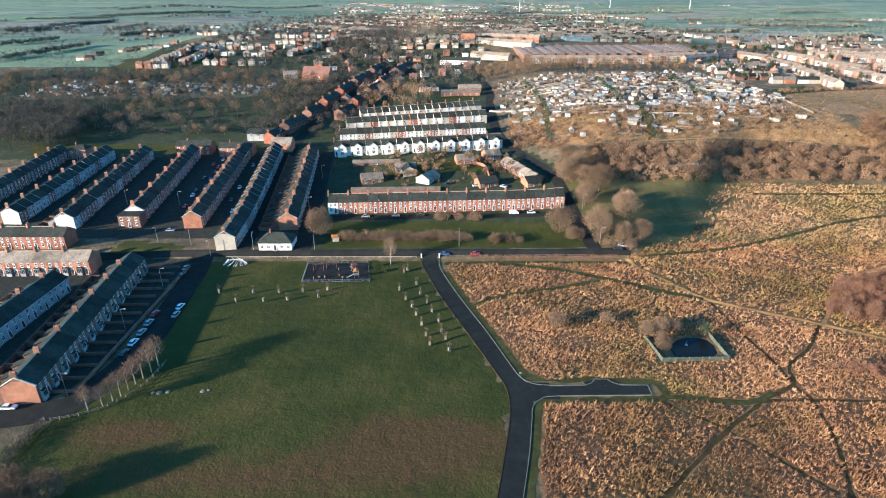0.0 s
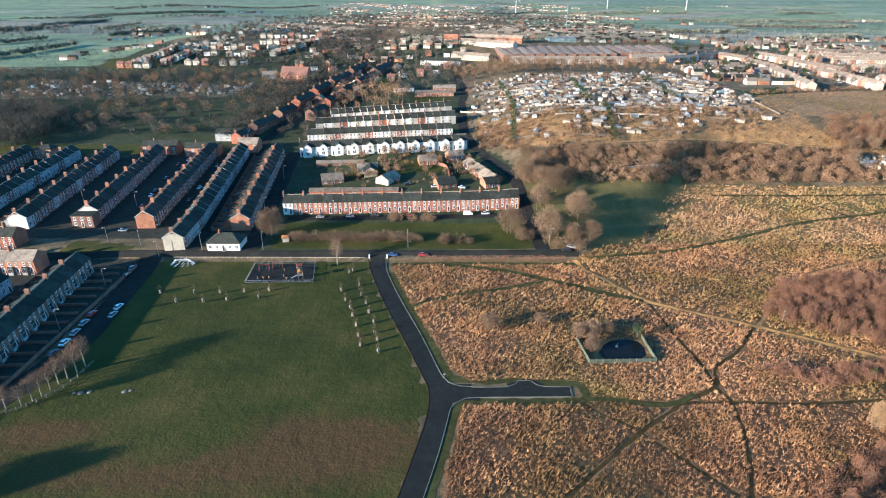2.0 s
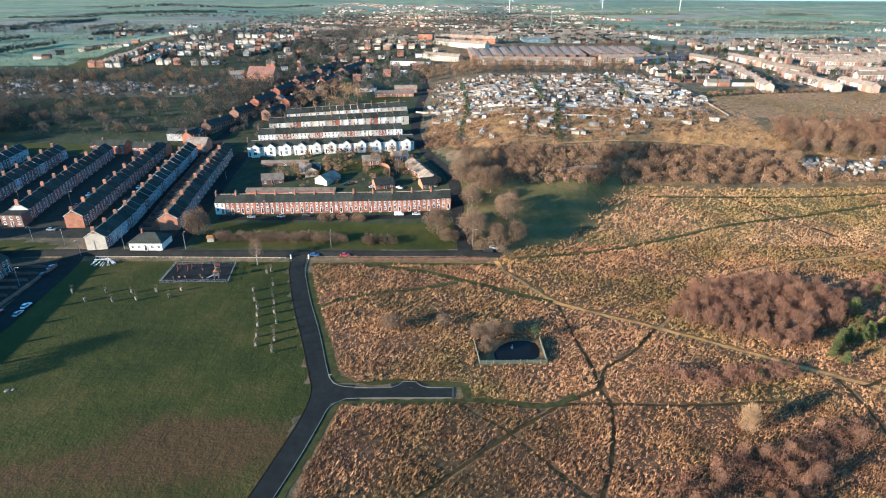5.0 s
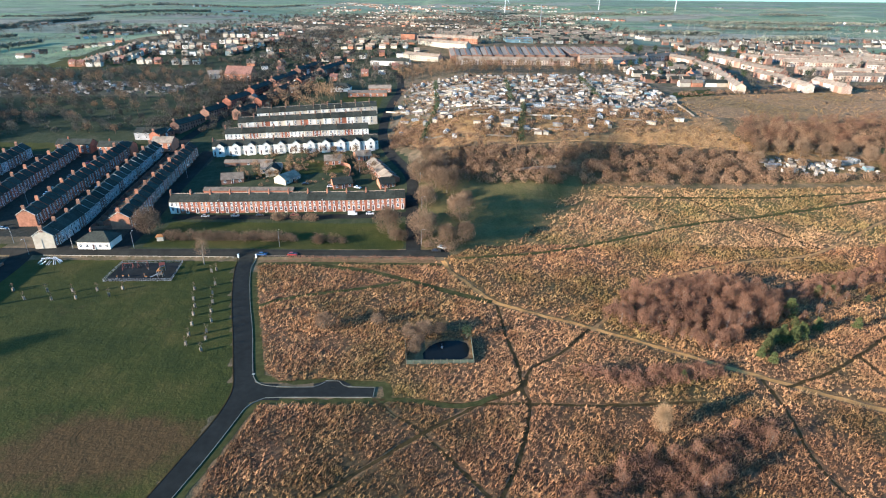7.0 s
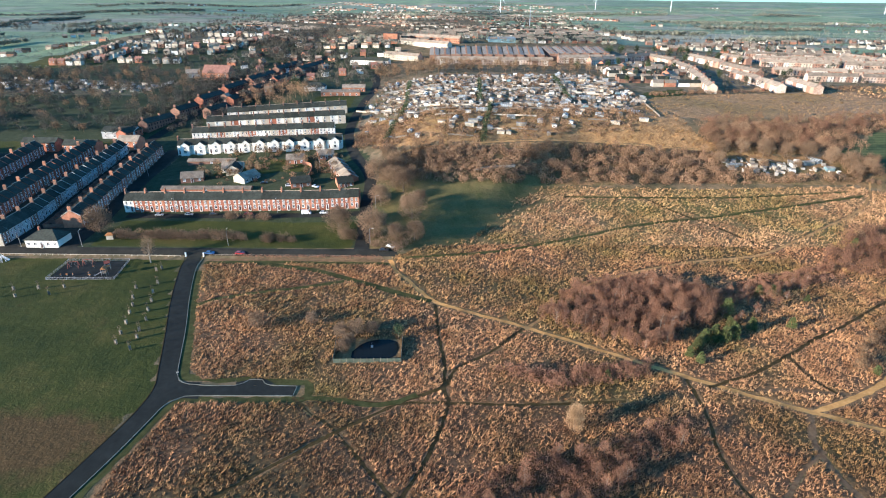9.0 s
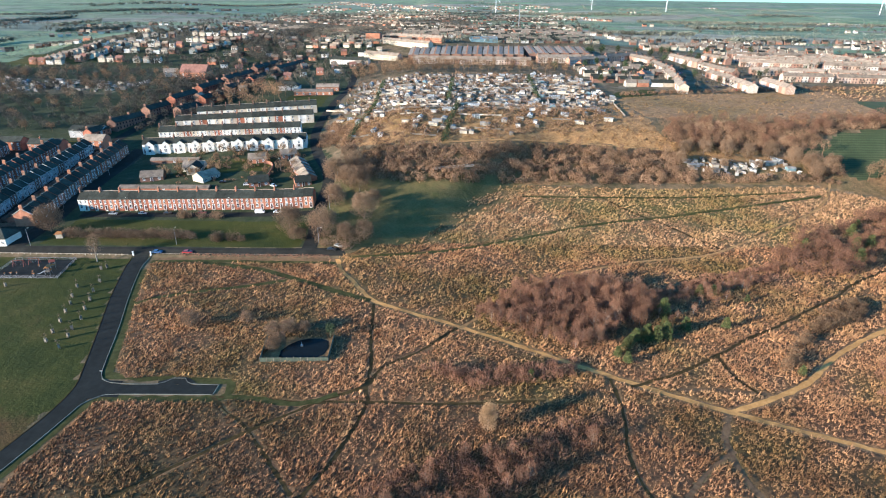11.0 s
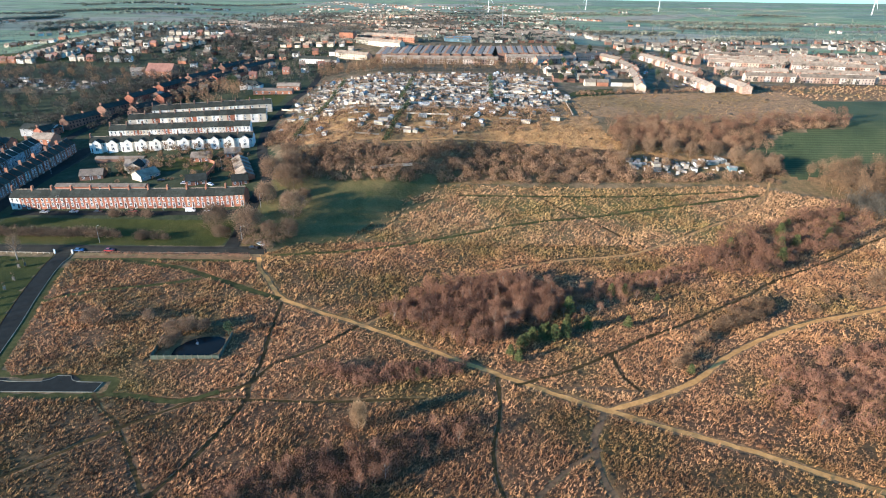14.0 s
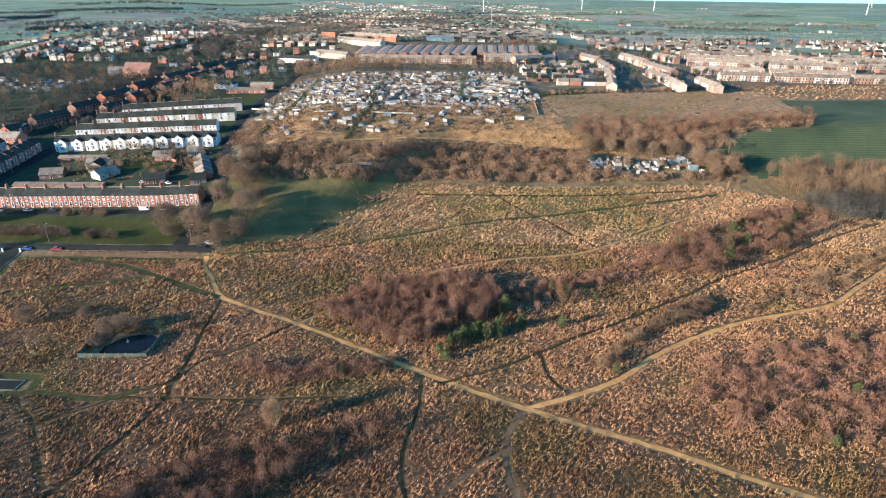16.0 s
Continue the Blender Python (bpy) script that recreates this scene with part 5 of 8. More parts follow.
for x, y in scatter(SCRUB_B, 22, 2.5, 14):
    plant(BIRCH, x, y, rng.uniform(3, 5), "thin reddish birch sapling in scrub", "northern scrub", rng, ref=9)
def off_plots(spots):
    """Leaves the huddle of field-edge plots open to view."""
    return [p for p in spots if not (237 < p[0] < 300 and 281 < p[1] < 303)]


BANK = [(62, 281), (90, 275), (118, 274), (167, 275), (223, 274), (294, 279), (312, 277), (316, 284), (308, 296), (298, 302), (242, 303), (200, 308), (163, 309), (108, 308), (72, 312)]
bushes("scrub", off_plots(scatter(BANK, 640, 2.5, 15)), "brown bare scrub covering the bank", "bankscrub", 230, 0.21, seed=15, rmin=1.1, rmax=2.9, tall=0.85, shell=0.7, lay=0.7)
woods("bank_trees", off_plots(scatter(BANK, 75, 5, 16)), "bare trees standing among the bank's scrub", "bankscrub", 5, 9, per=560, blade=0.13, seed=16, twig=0.75)
EASTWOOD = [(325, 281), (331, 269), (345, 263), (375, 258), (430, 245), (450, 265), (400, 284), (345, 288)]
woods("woodland", scatter(EASTWOOD, 150, 2.8, 17), "bare brown winter woodland beside the field", "scrub", 9, 12.5, per=700, blade=0.12, seed=17, twig=0.9, spread=0.3)
# the fold's shadow is put into the dark twig colour of its trees
FOLD = [(331, 260), (333, 240), (345, 237), (360, 243), (390, 248), (405, 260), (375, 266), (345, 263)]
woods("woodland", scatter(FOLD, 110, 2.4, 27), "bare trees toned dark for the shadowed fold below the wood", "darktwig", 6, 9, per=330, blade=0.13, seed=27, twig=0.8)
HEDGE_E = [(296, 306), (310, 313), (345, 336), (382, 340), (386, 352), (355, 350), (320, 340), (285, 342), (250, 340), (238, 330), (238, 312)]
bushes("scrub", off_plots(scatter(HEDGE_E, 260, 2, 18)), "bare hedge and scrub round the field", "bankscrub", 190, 0.21, seed=18, shell=0.65, lay=0.8, rmin=1.4, rmax=3.2)
woods("hedgerow_trees", off_plots(scatter(HEDGE_E, 70, 4.5, 19)), "bare hedgerow trees beside the field", "redtwig", 6, 10, per=560, blade=0.13, seed=19, twig=0.75)
for x, y, hh in ((236, 294, 7), (241, 303, 8), (252, 304, 8), (263, 302, 9), (274, 301, 8), (285, 300, 9), (296, 296, 8.5), (303, 290, 9.5), (309, 286, 9), (314, 291, 8), (302, 283, 7), (289, 281.5, 4), (268, 281, 4), (247, 283, 4.5), (258, 291, 5), (276, 291, 4.5)):
    plant(BARE, x, y, hh, "bare brown tree beside the field-edge plots", "trees round the plots", rng)
# hedge and shrubs on the green
bushes("hedge", [(-43 + i * 1.1 + rng.uniform(-0.5, 0.5), 219.5 + rng.uniform(-1, 1)) for i in range(50)], "brown bare hedge on the green", "twig", 420, 0.09, seed=20, rmin=1.6, rmax=2.8, tall=0.9)
bushes("hedge", [(18 + rng.uniform(0, 14), 218 + rng.uniform(-1.5, 1.5)) for i in range(14)], "clump of bare shrubs on the green", "twig", 420, 0.09, seed=21, rmin=1.6, rmax=2.6, tall=0.9)
bushes("hedge", [(-3 + rng.uniform(0, 20), 241.5 + rng.uniform(-1, 1)) for i in range(16)], "bare shrubs along the terrace street", "twig", 420, 0.09, seed=22, rmin=1.4, rmax=2.4, tall=0.9)
bushes("hedge", [(10 + i * 0.95 + rng.uniform(-0.6, 0.6), 202.0 + rng.uniform(-0.7, 0.7)) for i in range(62)], "low reddish bare hedge between road and heath", "redtwig", 110, 0.1, seed=29, rmin=0.6, rmax=1.1, tall=0.7)
bushes("hedge", [(70 + rng.uniform(-8, 10), 210 + rng.uniform(-2, 12)) for i in range(22)], "bare brown shrubs at the road end", "twig", 300, 0.09, seed=23, rmin=1.2, rmax=2.4, tall=0.9)


# hedge added to darken a strip where only a shadow falls
bushes("hedge", [(-96.3 + i * 0.03 + rng.uniform(-0.5, 0.5), 106 - i * 1.1) for i in range(24)], "dark rough hedge added for the shade at the park corner", "darktwig", 260, 0.1, seed=28, rmin=1.0, rmax=1.8, tall=0.9)


# ---- dead grass of the heath ----
def tussocks(name, area, spacing, keep, seed, label, rlo, rhi, poly=None, mat="straw"):
    """Clumps of dead grass: low leaning domes, each with an uneven rim."""
    r = np.random.RandomState(seed)
    (x0, y0), (x1, y1) = area
    gx_, gy_ = np.meshgrid(np.arange(x0, x1, spacing), np.arange(y0, y1, spacing))
    x = gx_.ravel() + r.uniform(-0.55, 0.55, gx_.size) * spacing
    y = gy_.ravel() + r.uniform(-0.55, 0.55, gx_.size) * spacing
    ok = inside(poly or HEATH, x, y)
    dens = 0.5 + 0.5 * np.sin(x * 0.21 + np.sin(y * 0.13) * 2) * np.sin(y * 0.17 + np.sin(x * 0.09) * 2)
    ok &= r.uniform(0, 1, x.size) < keep * (0.55 + 0.45 * dens)
    for pts, w in CLEAR:
        c = smooth_line(pts, 1.0)
        for s in range(0, len(c), 40):
            seg = c[s:s + 41]
            lo, hi = seg.min(0) - w, seg.max(0) + w
            near = np.nonzero(ok & (x > lo[0]) & (x < hi[0]) & (y > lo[1]) & (y < hi[1]))[0]
            if len(near):
                d2 = ((x[near, None] - seg[None, :, 0]) ** 2 + (y[near, None] - seg[None, :, 1]) ** 2).min(1)
                ok[near[d2 < w * w]] = False
    ok &= ~inside(POND, x, y)
    if not poly:
        # the damp meadow eats into the heath in ragged tongues
        rag = ((x - 104) * 51 - (y - 221) * 36) / 62.4
        ok &= ~((y > 214) & (y < 282) & (x < 185) & (rag < 4 + 6 * np.sin(y * 0.33 + 1.5 * np.sin(x * 0.21)) + r.normal(0, 6, x.size)))
    x, y = x[ok], y[ok]
    n = len(x)
    k = 9
    rad = r.uniform(rlo, rhi, n) * (0.8 + 0.4 * dens[ok])
    z = hgt(x, y)
    ang = r.uniform(0, 6.28, (n, k))
    reach = rad[:, None] * r.uniform(0.5, 1.3, (n, k))
    tall = rad[:, None] * r.uniform(0.6, 1.6, (n, k))
    foot = rad[:, None] * r.uniform(0.0, 0.45, (n, k))
    wind = np.array([0.45, 0.12])
    bx, by = x[:, None] + np.cos(ang) * foot, y[:, None] + np.sin(ang) * foot
    tx = bx + np.cos(ang) * reach + wind[0] * tall
    ty = by + np.sin(ang) * reach + wind[1] * tall
    side = ang + 1.57 + r.normal(0, 0.5, (n, k))
    hw = rad[:, None] * r.uniform(0.13, 0.32, (n, k))
    base_z = np.repeat(z[:, None], k, 1)
    v = np.stack([np.stack([bx + np.cos(side) * hw, by + np.sin(side) * hw, base_z + 0.02], -1), np.stack([bx - np.cos(side) * hw, by - np.sin(side) * hw, base_z + 0.02], -1), np.stack([tx, ty, base_z + tall], -1)], 2)
    m = 3 * k
    faces = np.arange(n * m).reshape(-1, 3)
    me = bpy.data.meshes.new(name)
    me.vertices.add(n * m)
    me.vertices.foreach_set("co", v.ravel())
    me.loops.add(faces.size)
    me.loops.foreach_set("vertex_index", faces.ravel())
    me.polygons.add(len(faces))
    me.polygons.foreach_set("loop_start", np.arange(0, faces.size, 3))
    me.polygons.foreach_set("loop_total", np.full(len(faces), 3))
    me.update()
    me.materials.append(M[mat])
    return tagged(new(name, me), label, "grass", kind="stuff")


def grass_mat(name, area, step, tall, seed, label, poly=None, mat="mat"):
    """The matted growth between the tussocks: one ragged sheet, cut away along roads and tracks."""
    r = np.random.RandomState(seed)
    (x0, y0), (x1, y1) = area
    X, Y = np.meshgrid(np.arange(x0, x1, step), np.arange(y0, y1, step))
    sh = X.shape
    X = X + r.uniform(-0.42, 0.42, sh) * step
    Y = Y + r.uniform(-0.42, 0.42, sh) * step
    ok = inside(poly or HEATH, X, Y) & ~inside(POND, X, Y)
    for pts, w in CLEAR:
        c = smooth_line(pts, 1.0)
        for s in range(0, len(c), 40):
            seg = c[s:s + 41]
            lo, hi = seg.min(0) - w, seg.max(0) + w
            near = np.nonzero(ok & (X > lo[0]) & (X < hi[0]) & (Y > lo[1]) & (Y < hi[1]))
            if len(near[0]):
                d2 = ((X[near][:, None] - seg[None, :, 0]) ** 2 + (Y[near][:, None] - seg[None, :, 1]) ** 2).min(1)
                bad = d2 < w * w
                ok[near[0][bad], near[1][bad]] = False
    if not poly:
        # the damp meadow eats into the heath in ragged tongues
        rag = ((X - 104) * 51 - (Y - 221) * 36) / 62.4
        ok &= ~((Y > 214) & (Y < 282) & (X < 185) & (rag < 6 + 6 * np.sin(Y * 0.33 + 1.5 * np.sin(X * 0.21))))
    wave = 0.5 + 0.25 * np.sin(X * 1.9 + 2 * np.sin(Y * 0.7)) + 0.25 * np.sin(Y * 2.3 + 2 * np.sin(X * 0.5))
    Z = hgt(X, Y) + np.where(ok, tall * (0.12 + 0.55 * wave * r.uniform(0.2, 1, sh) + 0.5 * r.uniform(0, 1, sh) ** 3), -0.08)
    V = np.stack([X + np.where(ok, (Z - hgt(X, Y)) * 0.15, 0), Y, Z], -1).reshape(-1, 3)
    I = np.arange(sh[0] * sh[1]).reshape(sh)
    keep = ok[:-1, :-1] | ok[:-1, 1:] | ok[1:, 1:] | ok[1:, :-1]
    q = np.stack([I[:-1, :-1], I[:-1, 1:], I[1:, 1:], I[1:, :-1]], -1)[keep]
    tri = np.concatenate([q[:, [0, 1, 2]], q[:, [0, 2, 3]]])
    used = np.unique(tri)
    back = np.full(len(V), -1)
    back[used] = np.arange(len(used))
    V, tri = V[used], back[tri]
    me = bpy.data.meshes.new(name)
    me.vertices.add(len(V))
    me.vertices.foreach_set("co", V.ravel())
    me.loops.add(tri.size)
    me.loops.foreach_set("vertex_index", tri.ravel())
    me.polygons.add(len(tri))
    me.polygons.foreach_set("loop_start", np.arange(0, tri.size, 3))
    me.polygons.foreach_set("loop_total", np.full(len(tri), 3))
    me.update()
    me.materials.append(M[mat])
    return tagged(new(name, me), label, "grass", kind="stuff")


BANKLAND = [(66, 320), (108, 309), (200, 309), (242, 304), (300, 305), (238, 318), (232, 395), (205, 371), (66, 371), (44, 392), (42, 345)]
POND = [(60, 132), (81.5, 134), (79.5, 145.5), (64, 145.5)]
CLEAR = [(PATH1, 1.5), (PATH2, 1.5), (PATH3, 0.95), (LANE, 2.3), (ACCESS, 5.4), (STUB, 5.0)] + [(p, w * 0.42 + 0.3) for p, w, _ in TRODS]
tussocks("dead_grass", ((0, 60), (345, 117)), 0.68, 0.92, 1, "brown tussocks of dead grass on the heath", 0.32, 0.66, mat="straw3")
tussocks("dead_grass", ((0, 117), (345, 150)), 0.7, 0.92, 11, "tawny tussocks of dead grass on the heath", 0.33, 0.68)
tussocks("dead_grass", ((-5, 150), (360, 215)), 0.82, 0.9, 2, "tawny tussocks of dead grass on the heath", 0.38, 0.8)
tussocks("dead_grass", ((60, 215), (380, 276)), 0.98, 0.9, 3, "olive and tawny tussocks of dead grass on the heath", 0.44, 0.9, mat="straw2")
tussocks("dead_grass", ((230, 308), (480, 458)), 1.9, 0.6, 21, "tawny tussocks on the upper field", 0.35, 0.75, RFIELD, "fieldmat")
tussocks("dead_grass", ((36, 272), (396, 392)), 2.2, 0.6, 22, "tawny tussocks on the lower plots", 0.5, 1.1, BANKLAND, "fieldmat")
grass_mat("matted_grass", ((0, 62), (330, 117.2)), 0.5, 0.3, 4, "matted brown grass between the tussocks", mat="mat3")
grass_mat("matted_grass", ((0, 117), (330, 150)), 0.5, 0.3, 14, "matted dead grass between the tussocks")
grass_mat("matted_grass", ((-4, 150), (352, 216)), 0.7, 0.28, 5, "matted dead grass between the tussocks")
grass_mat("matted_grass", ((66, 216), (372, 277)), 1.0, 0.25, 6, "matted olive grass between the tussocks", mat="mat2")
tussocks("dead_grass", ((364, 404), (625, 476)), 2.6, 0.6, 23, "tawny tussocks between the field and the houses", 0.5, 1.1, TAWNY, "straw2")
grass_mat("matted_grass", ((230, 308), (480, 458)), 1.9, 0.6, 7, "rough olive and tawny grass of the upper field", RFIELD, "fieldmat")
grass_mat("matted_grass", ((36, 272), (396, 392)), 1.8, 0.6, 8, "rough olive and tawny grass of the lower plots", BANKLAND, "fieldmat")

# ---- the far town ----
def small_house(w, d, wall, roof, eave=5.0, ridge=7.4, hip=0.0, far=1):
    ob = hip_house("house", 0, 0, w, d, wall, roof, "", 0, eave, ridge, hip, 2, True, "house", far=far)
    ob.matrix_basis = Matrix()
    return ob


SEMI = [(small_house(7.6, 7, "cream", "brownroof", hip=0.3), "semi-detached house, cream walls and brown tiled roof"),
        (small_house(7.6, 7, "render", "slate"), "white semi-detached house with a grey roof"),
        (small_house(7.6, 7, "brick2", "redroof"), "orange brick semi-detached house with a red roof"),
        (small_house(7.2, 7, "brownbrick", "brownroof"), "brown brick house with a tiled roof")]

SEMI += [(small_house(7.6, 7, w_, r_, hip=h_, far=2), lab) for (_, lab), (w_, r_, h_) in zip(SEMI, (("cream", "brownroof", 0.3), ("render", "slate", 0), ("brick2", "redroof", 0), ("brownbrick", "brownroof", 0)))]


def place_house(k, x, y, rz, group=""):
    """A house; the plainer patterns serve beyond the town."""
    ob, lab = SEMI[k + (4 if y > 620 else 0)]
    s = 0.86
    c = copy_thing(ob, pose(x, y, float(hgt(x, y) + land_lump(x, y)) + 0.05, 0, 0, rz) @ Matrix.Diagonal((s, s, s, 1)))
    return tagged(c, lab, "house", group)


rh = random.Random(11)
for A, B in (
        ((-306.9, 592.4), (-272.0, 592.9)),
        ((-244.7, 606.2), (-218.3, 606.6)),
        ((-208.1, 604.0), (-177.4, 607.2)),
        ((-251.5, 655.4), (-226.8, 655.7)),
        ((-217.0, 650.6), (-184.0, 653.6)),
        ((-254.8, 685.4), (-189.0, 683.4)),
        ((-283.7, 685.0), (-265.6, 708.7)),
        ((-197.5, 712.6), (-130.9, 710.5)),
        ((-213.9, 771.4), (-133.6, 773.7)),
        ((-263.1, 743.2), (-223.8, 750.8)),
        ((-297.9, 602.7), (-288.5, 696.5)),
        ((-268.8, 605.8), (-262.4, 696.8)),
        ((-170.4, 653.8), (-124.7, 747.0)),
        ((-125.6, 734.2), (-79.7, 802.4)),
        ((-261.4, 702.7), (-227.2, 709.2)),
        ((-398.7, 984.9), (-344.0, 918.5)),
        ((-275.5, 870.7), (-246.3, 937.3)),
        ((-247.1, 970.7), (-182.4, 1007.4)),
        ((-136.1, 842.5), (-100.1, 953.2)),
        ((-179.2, 680.7), (-167.9, 686.5)),):
    L_ = math.dist(A, B)
    n = max(2, int(L_ / 8.2))
    ang = math.degrees(math.atan2(B[1] - A[1], B[0] - A[0]))
    for i in range(n):
        t = i / n
        place_house(rh.choice((0, 0, 0, 1, 1, 3, 3, 2)), A[0] + (B[0] - A[0]) * t, A[1] + (B[1] - A[1]) * t + rh.uniform(-0.5, 0.5), (ang if abs(ang) < 35 else rh.uniform(-6, 6)) + rh.uniform(-2, 2), "hillside estate")


def long_terrace(A, B, wall, roof, label, d=8.0, eave=5.0, ridge=7.6, per=5.0, group="far terraces", lit=True):
    """A far terrace as one thing: walls, roof, chimneys, and its window openings."""
    A, B = Vector(A), Vector(B)
    L_ = (B - A).length
    n = max(2, int(L_ / per))
    z = min(float(hgt(A.x, A.y)), float(hgt(B.x, B.y)), float(hgt(*(A + B) / 2)))
    ob = base("terrace", A.x, A.y, z, math.degrees(math.atan2(B.y - A.y, B.x - A.x)))
    rise = max(float(hgt(A.x, A.y)), float(hgt(B.x, B.y))) - z
    eave, ridge = eave + rise * 0.5, ridge + rise * 0.5
    bm = bmesh.new()
    prism(bm, [(0, -2), (0, eave), (d / 2, ridge - 0.1), (d, eave), (d, -2)], 0, L_)
    part("wall", bm, M[wall], ob)
    bm = bmesh.new()
    prism(bm, [(-0.3, eave - 0.1), (d / 2, ridge), (d + 0.3, eave - 0.1), (d + 0.3, eave + 0.08), (d / 2, ridge + 0.2), (-0.3, eave + 0.08)], -0.2, L_ + 0.2)
    part("roof", bm, M[roof], ob)
    for i in range(0, n + 1, 3):
        bm = bmesh.new()
        box(bm, -0.35, 0.35, d / 2 - 0.7, d / 2 + 0.7, ridge - 0.6, ridge + 1.4)
        c = part("chimney", bm, M["brownbrick"], ob)
        c.location = (min(max(L_ * i / n, 0.4), L_ - 0.4), 0, 0)
    bm = bmesh.new()
    for i in range(n):
        for zz, hh in ((eave - 4.2, 1.5), (eave - 1.9, 1.4)):
            for fx in (0.28, 0.72):
                box(bm, L_ * (i + fx) / n - 0.42, L_ * (i + fx) / n + 0.42, -0.06, 0.02, zz, zz + hh * 0.85)
    tagged(part("glazing", bm, M["pane"], ob), kind="stuff")
    return tagged(ob, label, "terrace", group)


# hill road, both sides
HILL = [(-104, 342), (-99, 360), (-90.5, 389), (-84, 415), (-78, 450), (-72.5, 491), (-64, 545), (-53.5, 608)]
for i, (p, q) in enumerate(zip(HILL[:-1], HILL[1:])):
    k = ("brick", "brownbrick", "brownbrick", "brick")[i % 4]
    long_terrace((p[0] + 1.2, p[1] + 1), (q[0] - 0.5, q[1] - 3), k, "slate", "short brick terrace climbing beside the hill road", 7, 4.4, 6.7, group="hill road terraces")
    if i > 1:
        long_terrace((q[0] + 16, q[1] - 3), (p[0] + 16, p[1] + 3), ("brownbrick", "brick")[i % 2], "slate", "short brick terrace across the hill road", 7, 4.4, 6.7, group="hill road terraces")
# town centre
for x, y, k, rz in ((-70, 430, 3, 80), (-62, 470, 2, 80), (-50, 455, 3, 10), (-52, 490, 1, 60), (-38, 500, 3, 20), (-30, 520, 2, 5), (-20, 540, 1, 10), (-40, 545, 3, 80), (-5, 548, 2, 0), (10, 560, 1, 0), (-26, 575, 3, 30), (-44, 580, 2, 10), (2, 585, 3, 10), (20, 590, 2, 0), (-60, 640, 2, 60), (-40, 650, 3, 0), (-20, 640, 1, 0), (0, 655, 2, 10), (20, 650, 1, 0), (-70, 680, 3, 20), (-45, 700, 2, 0), (-15, 700, 3, 0), (10, 700, 1, 5), (-60, 560, 1, 80), (-88, 560, 2, 20), (-95, 600, 3, 60), (-110, 580, 1, 10), (-130, 600, 3, 15), (-82, 640, 1, 20), (-100, 660, 2, 30), (-120, 640, 3, 10), (-85, 700, 1, 0), (-60, 740, 2, 0), (-30, 750, 1, 0), (0, 745, 3, 0), (24, 760, 2, 0)):
    place_house(k, x, y, rz + rh.uniform(-5, 5), "town centre")
hip_house("hall", -124, 520, 24, 14, "brick2", "redroof", "large red brick hall with a steep red roof", -6, eave=6, ridge=12, hip=0.0, wins=4, stack=False, category="hall")
hip_house("house", -142, 528, 12, 9, "cream", "brownroof", "cream gabled house beside the hall", 20, eave=4, ridge=7, hip=0.0)
hip_house("pavilion", -20, 470, 16, 10, "render", "slate", "white pavilion with a hipped grey roof", 0, eave=4, ridge=7, hip=0.4, wins=4, stack=False, category="pavilion")
hip_house("office_block", 20, 716, 17, 13, "brick2", "slate", "square brick office block with a flat roof", -8, eave=11, ridge=11.6, hip=0.3, wins=4, stack=False, category="office block")
hip_house("school", 12, 470, 18, 9, "brick2", "brownroof", "low orange brick school block", 4, eave=3.5, ridge=5.5, hip=0.0, wins=5, stack=False, category="school")
hip_house("school", -2, 452, 30, 8, "brick2", "brownroof", "long low brick school building", 3, eave=3.2, ridge=4.6, hip=0.0, wins=6, stack=False, category="school")
long_terrace((38, 712), (96, 662), "cream", "brownroof", "long cream terrace with a brown roof")
long_terrace((28, 640), (66, 612), "cream", "brownroof", "cream terrace with a brown roof")
long_terrace((46, 740), (110, 700), "brick2", "brownroof", "orange brick terrace with a brown roof")
long_terrace((-4, 610), (36, 600), "render", "slate", "white terrace with a grey roof")
hip_house("factory", 143, 717, 32, 26, "tealsheet", "tealsheet", "low blue-grey sheet-clad factory shed", 3, eave=3, ridge=5, hip=0.0, wins=1, stack=False, category="factory")
# ranks of brown-roofed terraces
for i in range(11):
    x = 88 + i * 10.2
    long_terrace((x, 588 + i), (x - 2 + i * 1.2, 680 + i), "brownbrick", "brownroof", "brown brick terrace in close ranks", 9.3, 4.2, 4.5, group="close-ranked terraces")
for i in range(6):
    x = 206 + i * 10.6
    long_terrace((x, 606 + i * 2), (x + 4 + i, 690), "brownbrick", "brownroof", "brown brick terrace in close ranks", 9.3, 4.2, 4.5, group="close-ranked terraces")
long_terrace((84, 581), (198, 578), "fronts", "brownroof", "cream-fronted terrace before the close ranks")
long_terrace((204, 594), (262, 600), "fronts", "brownroof", "cream-fronted terrace before the close ranks")
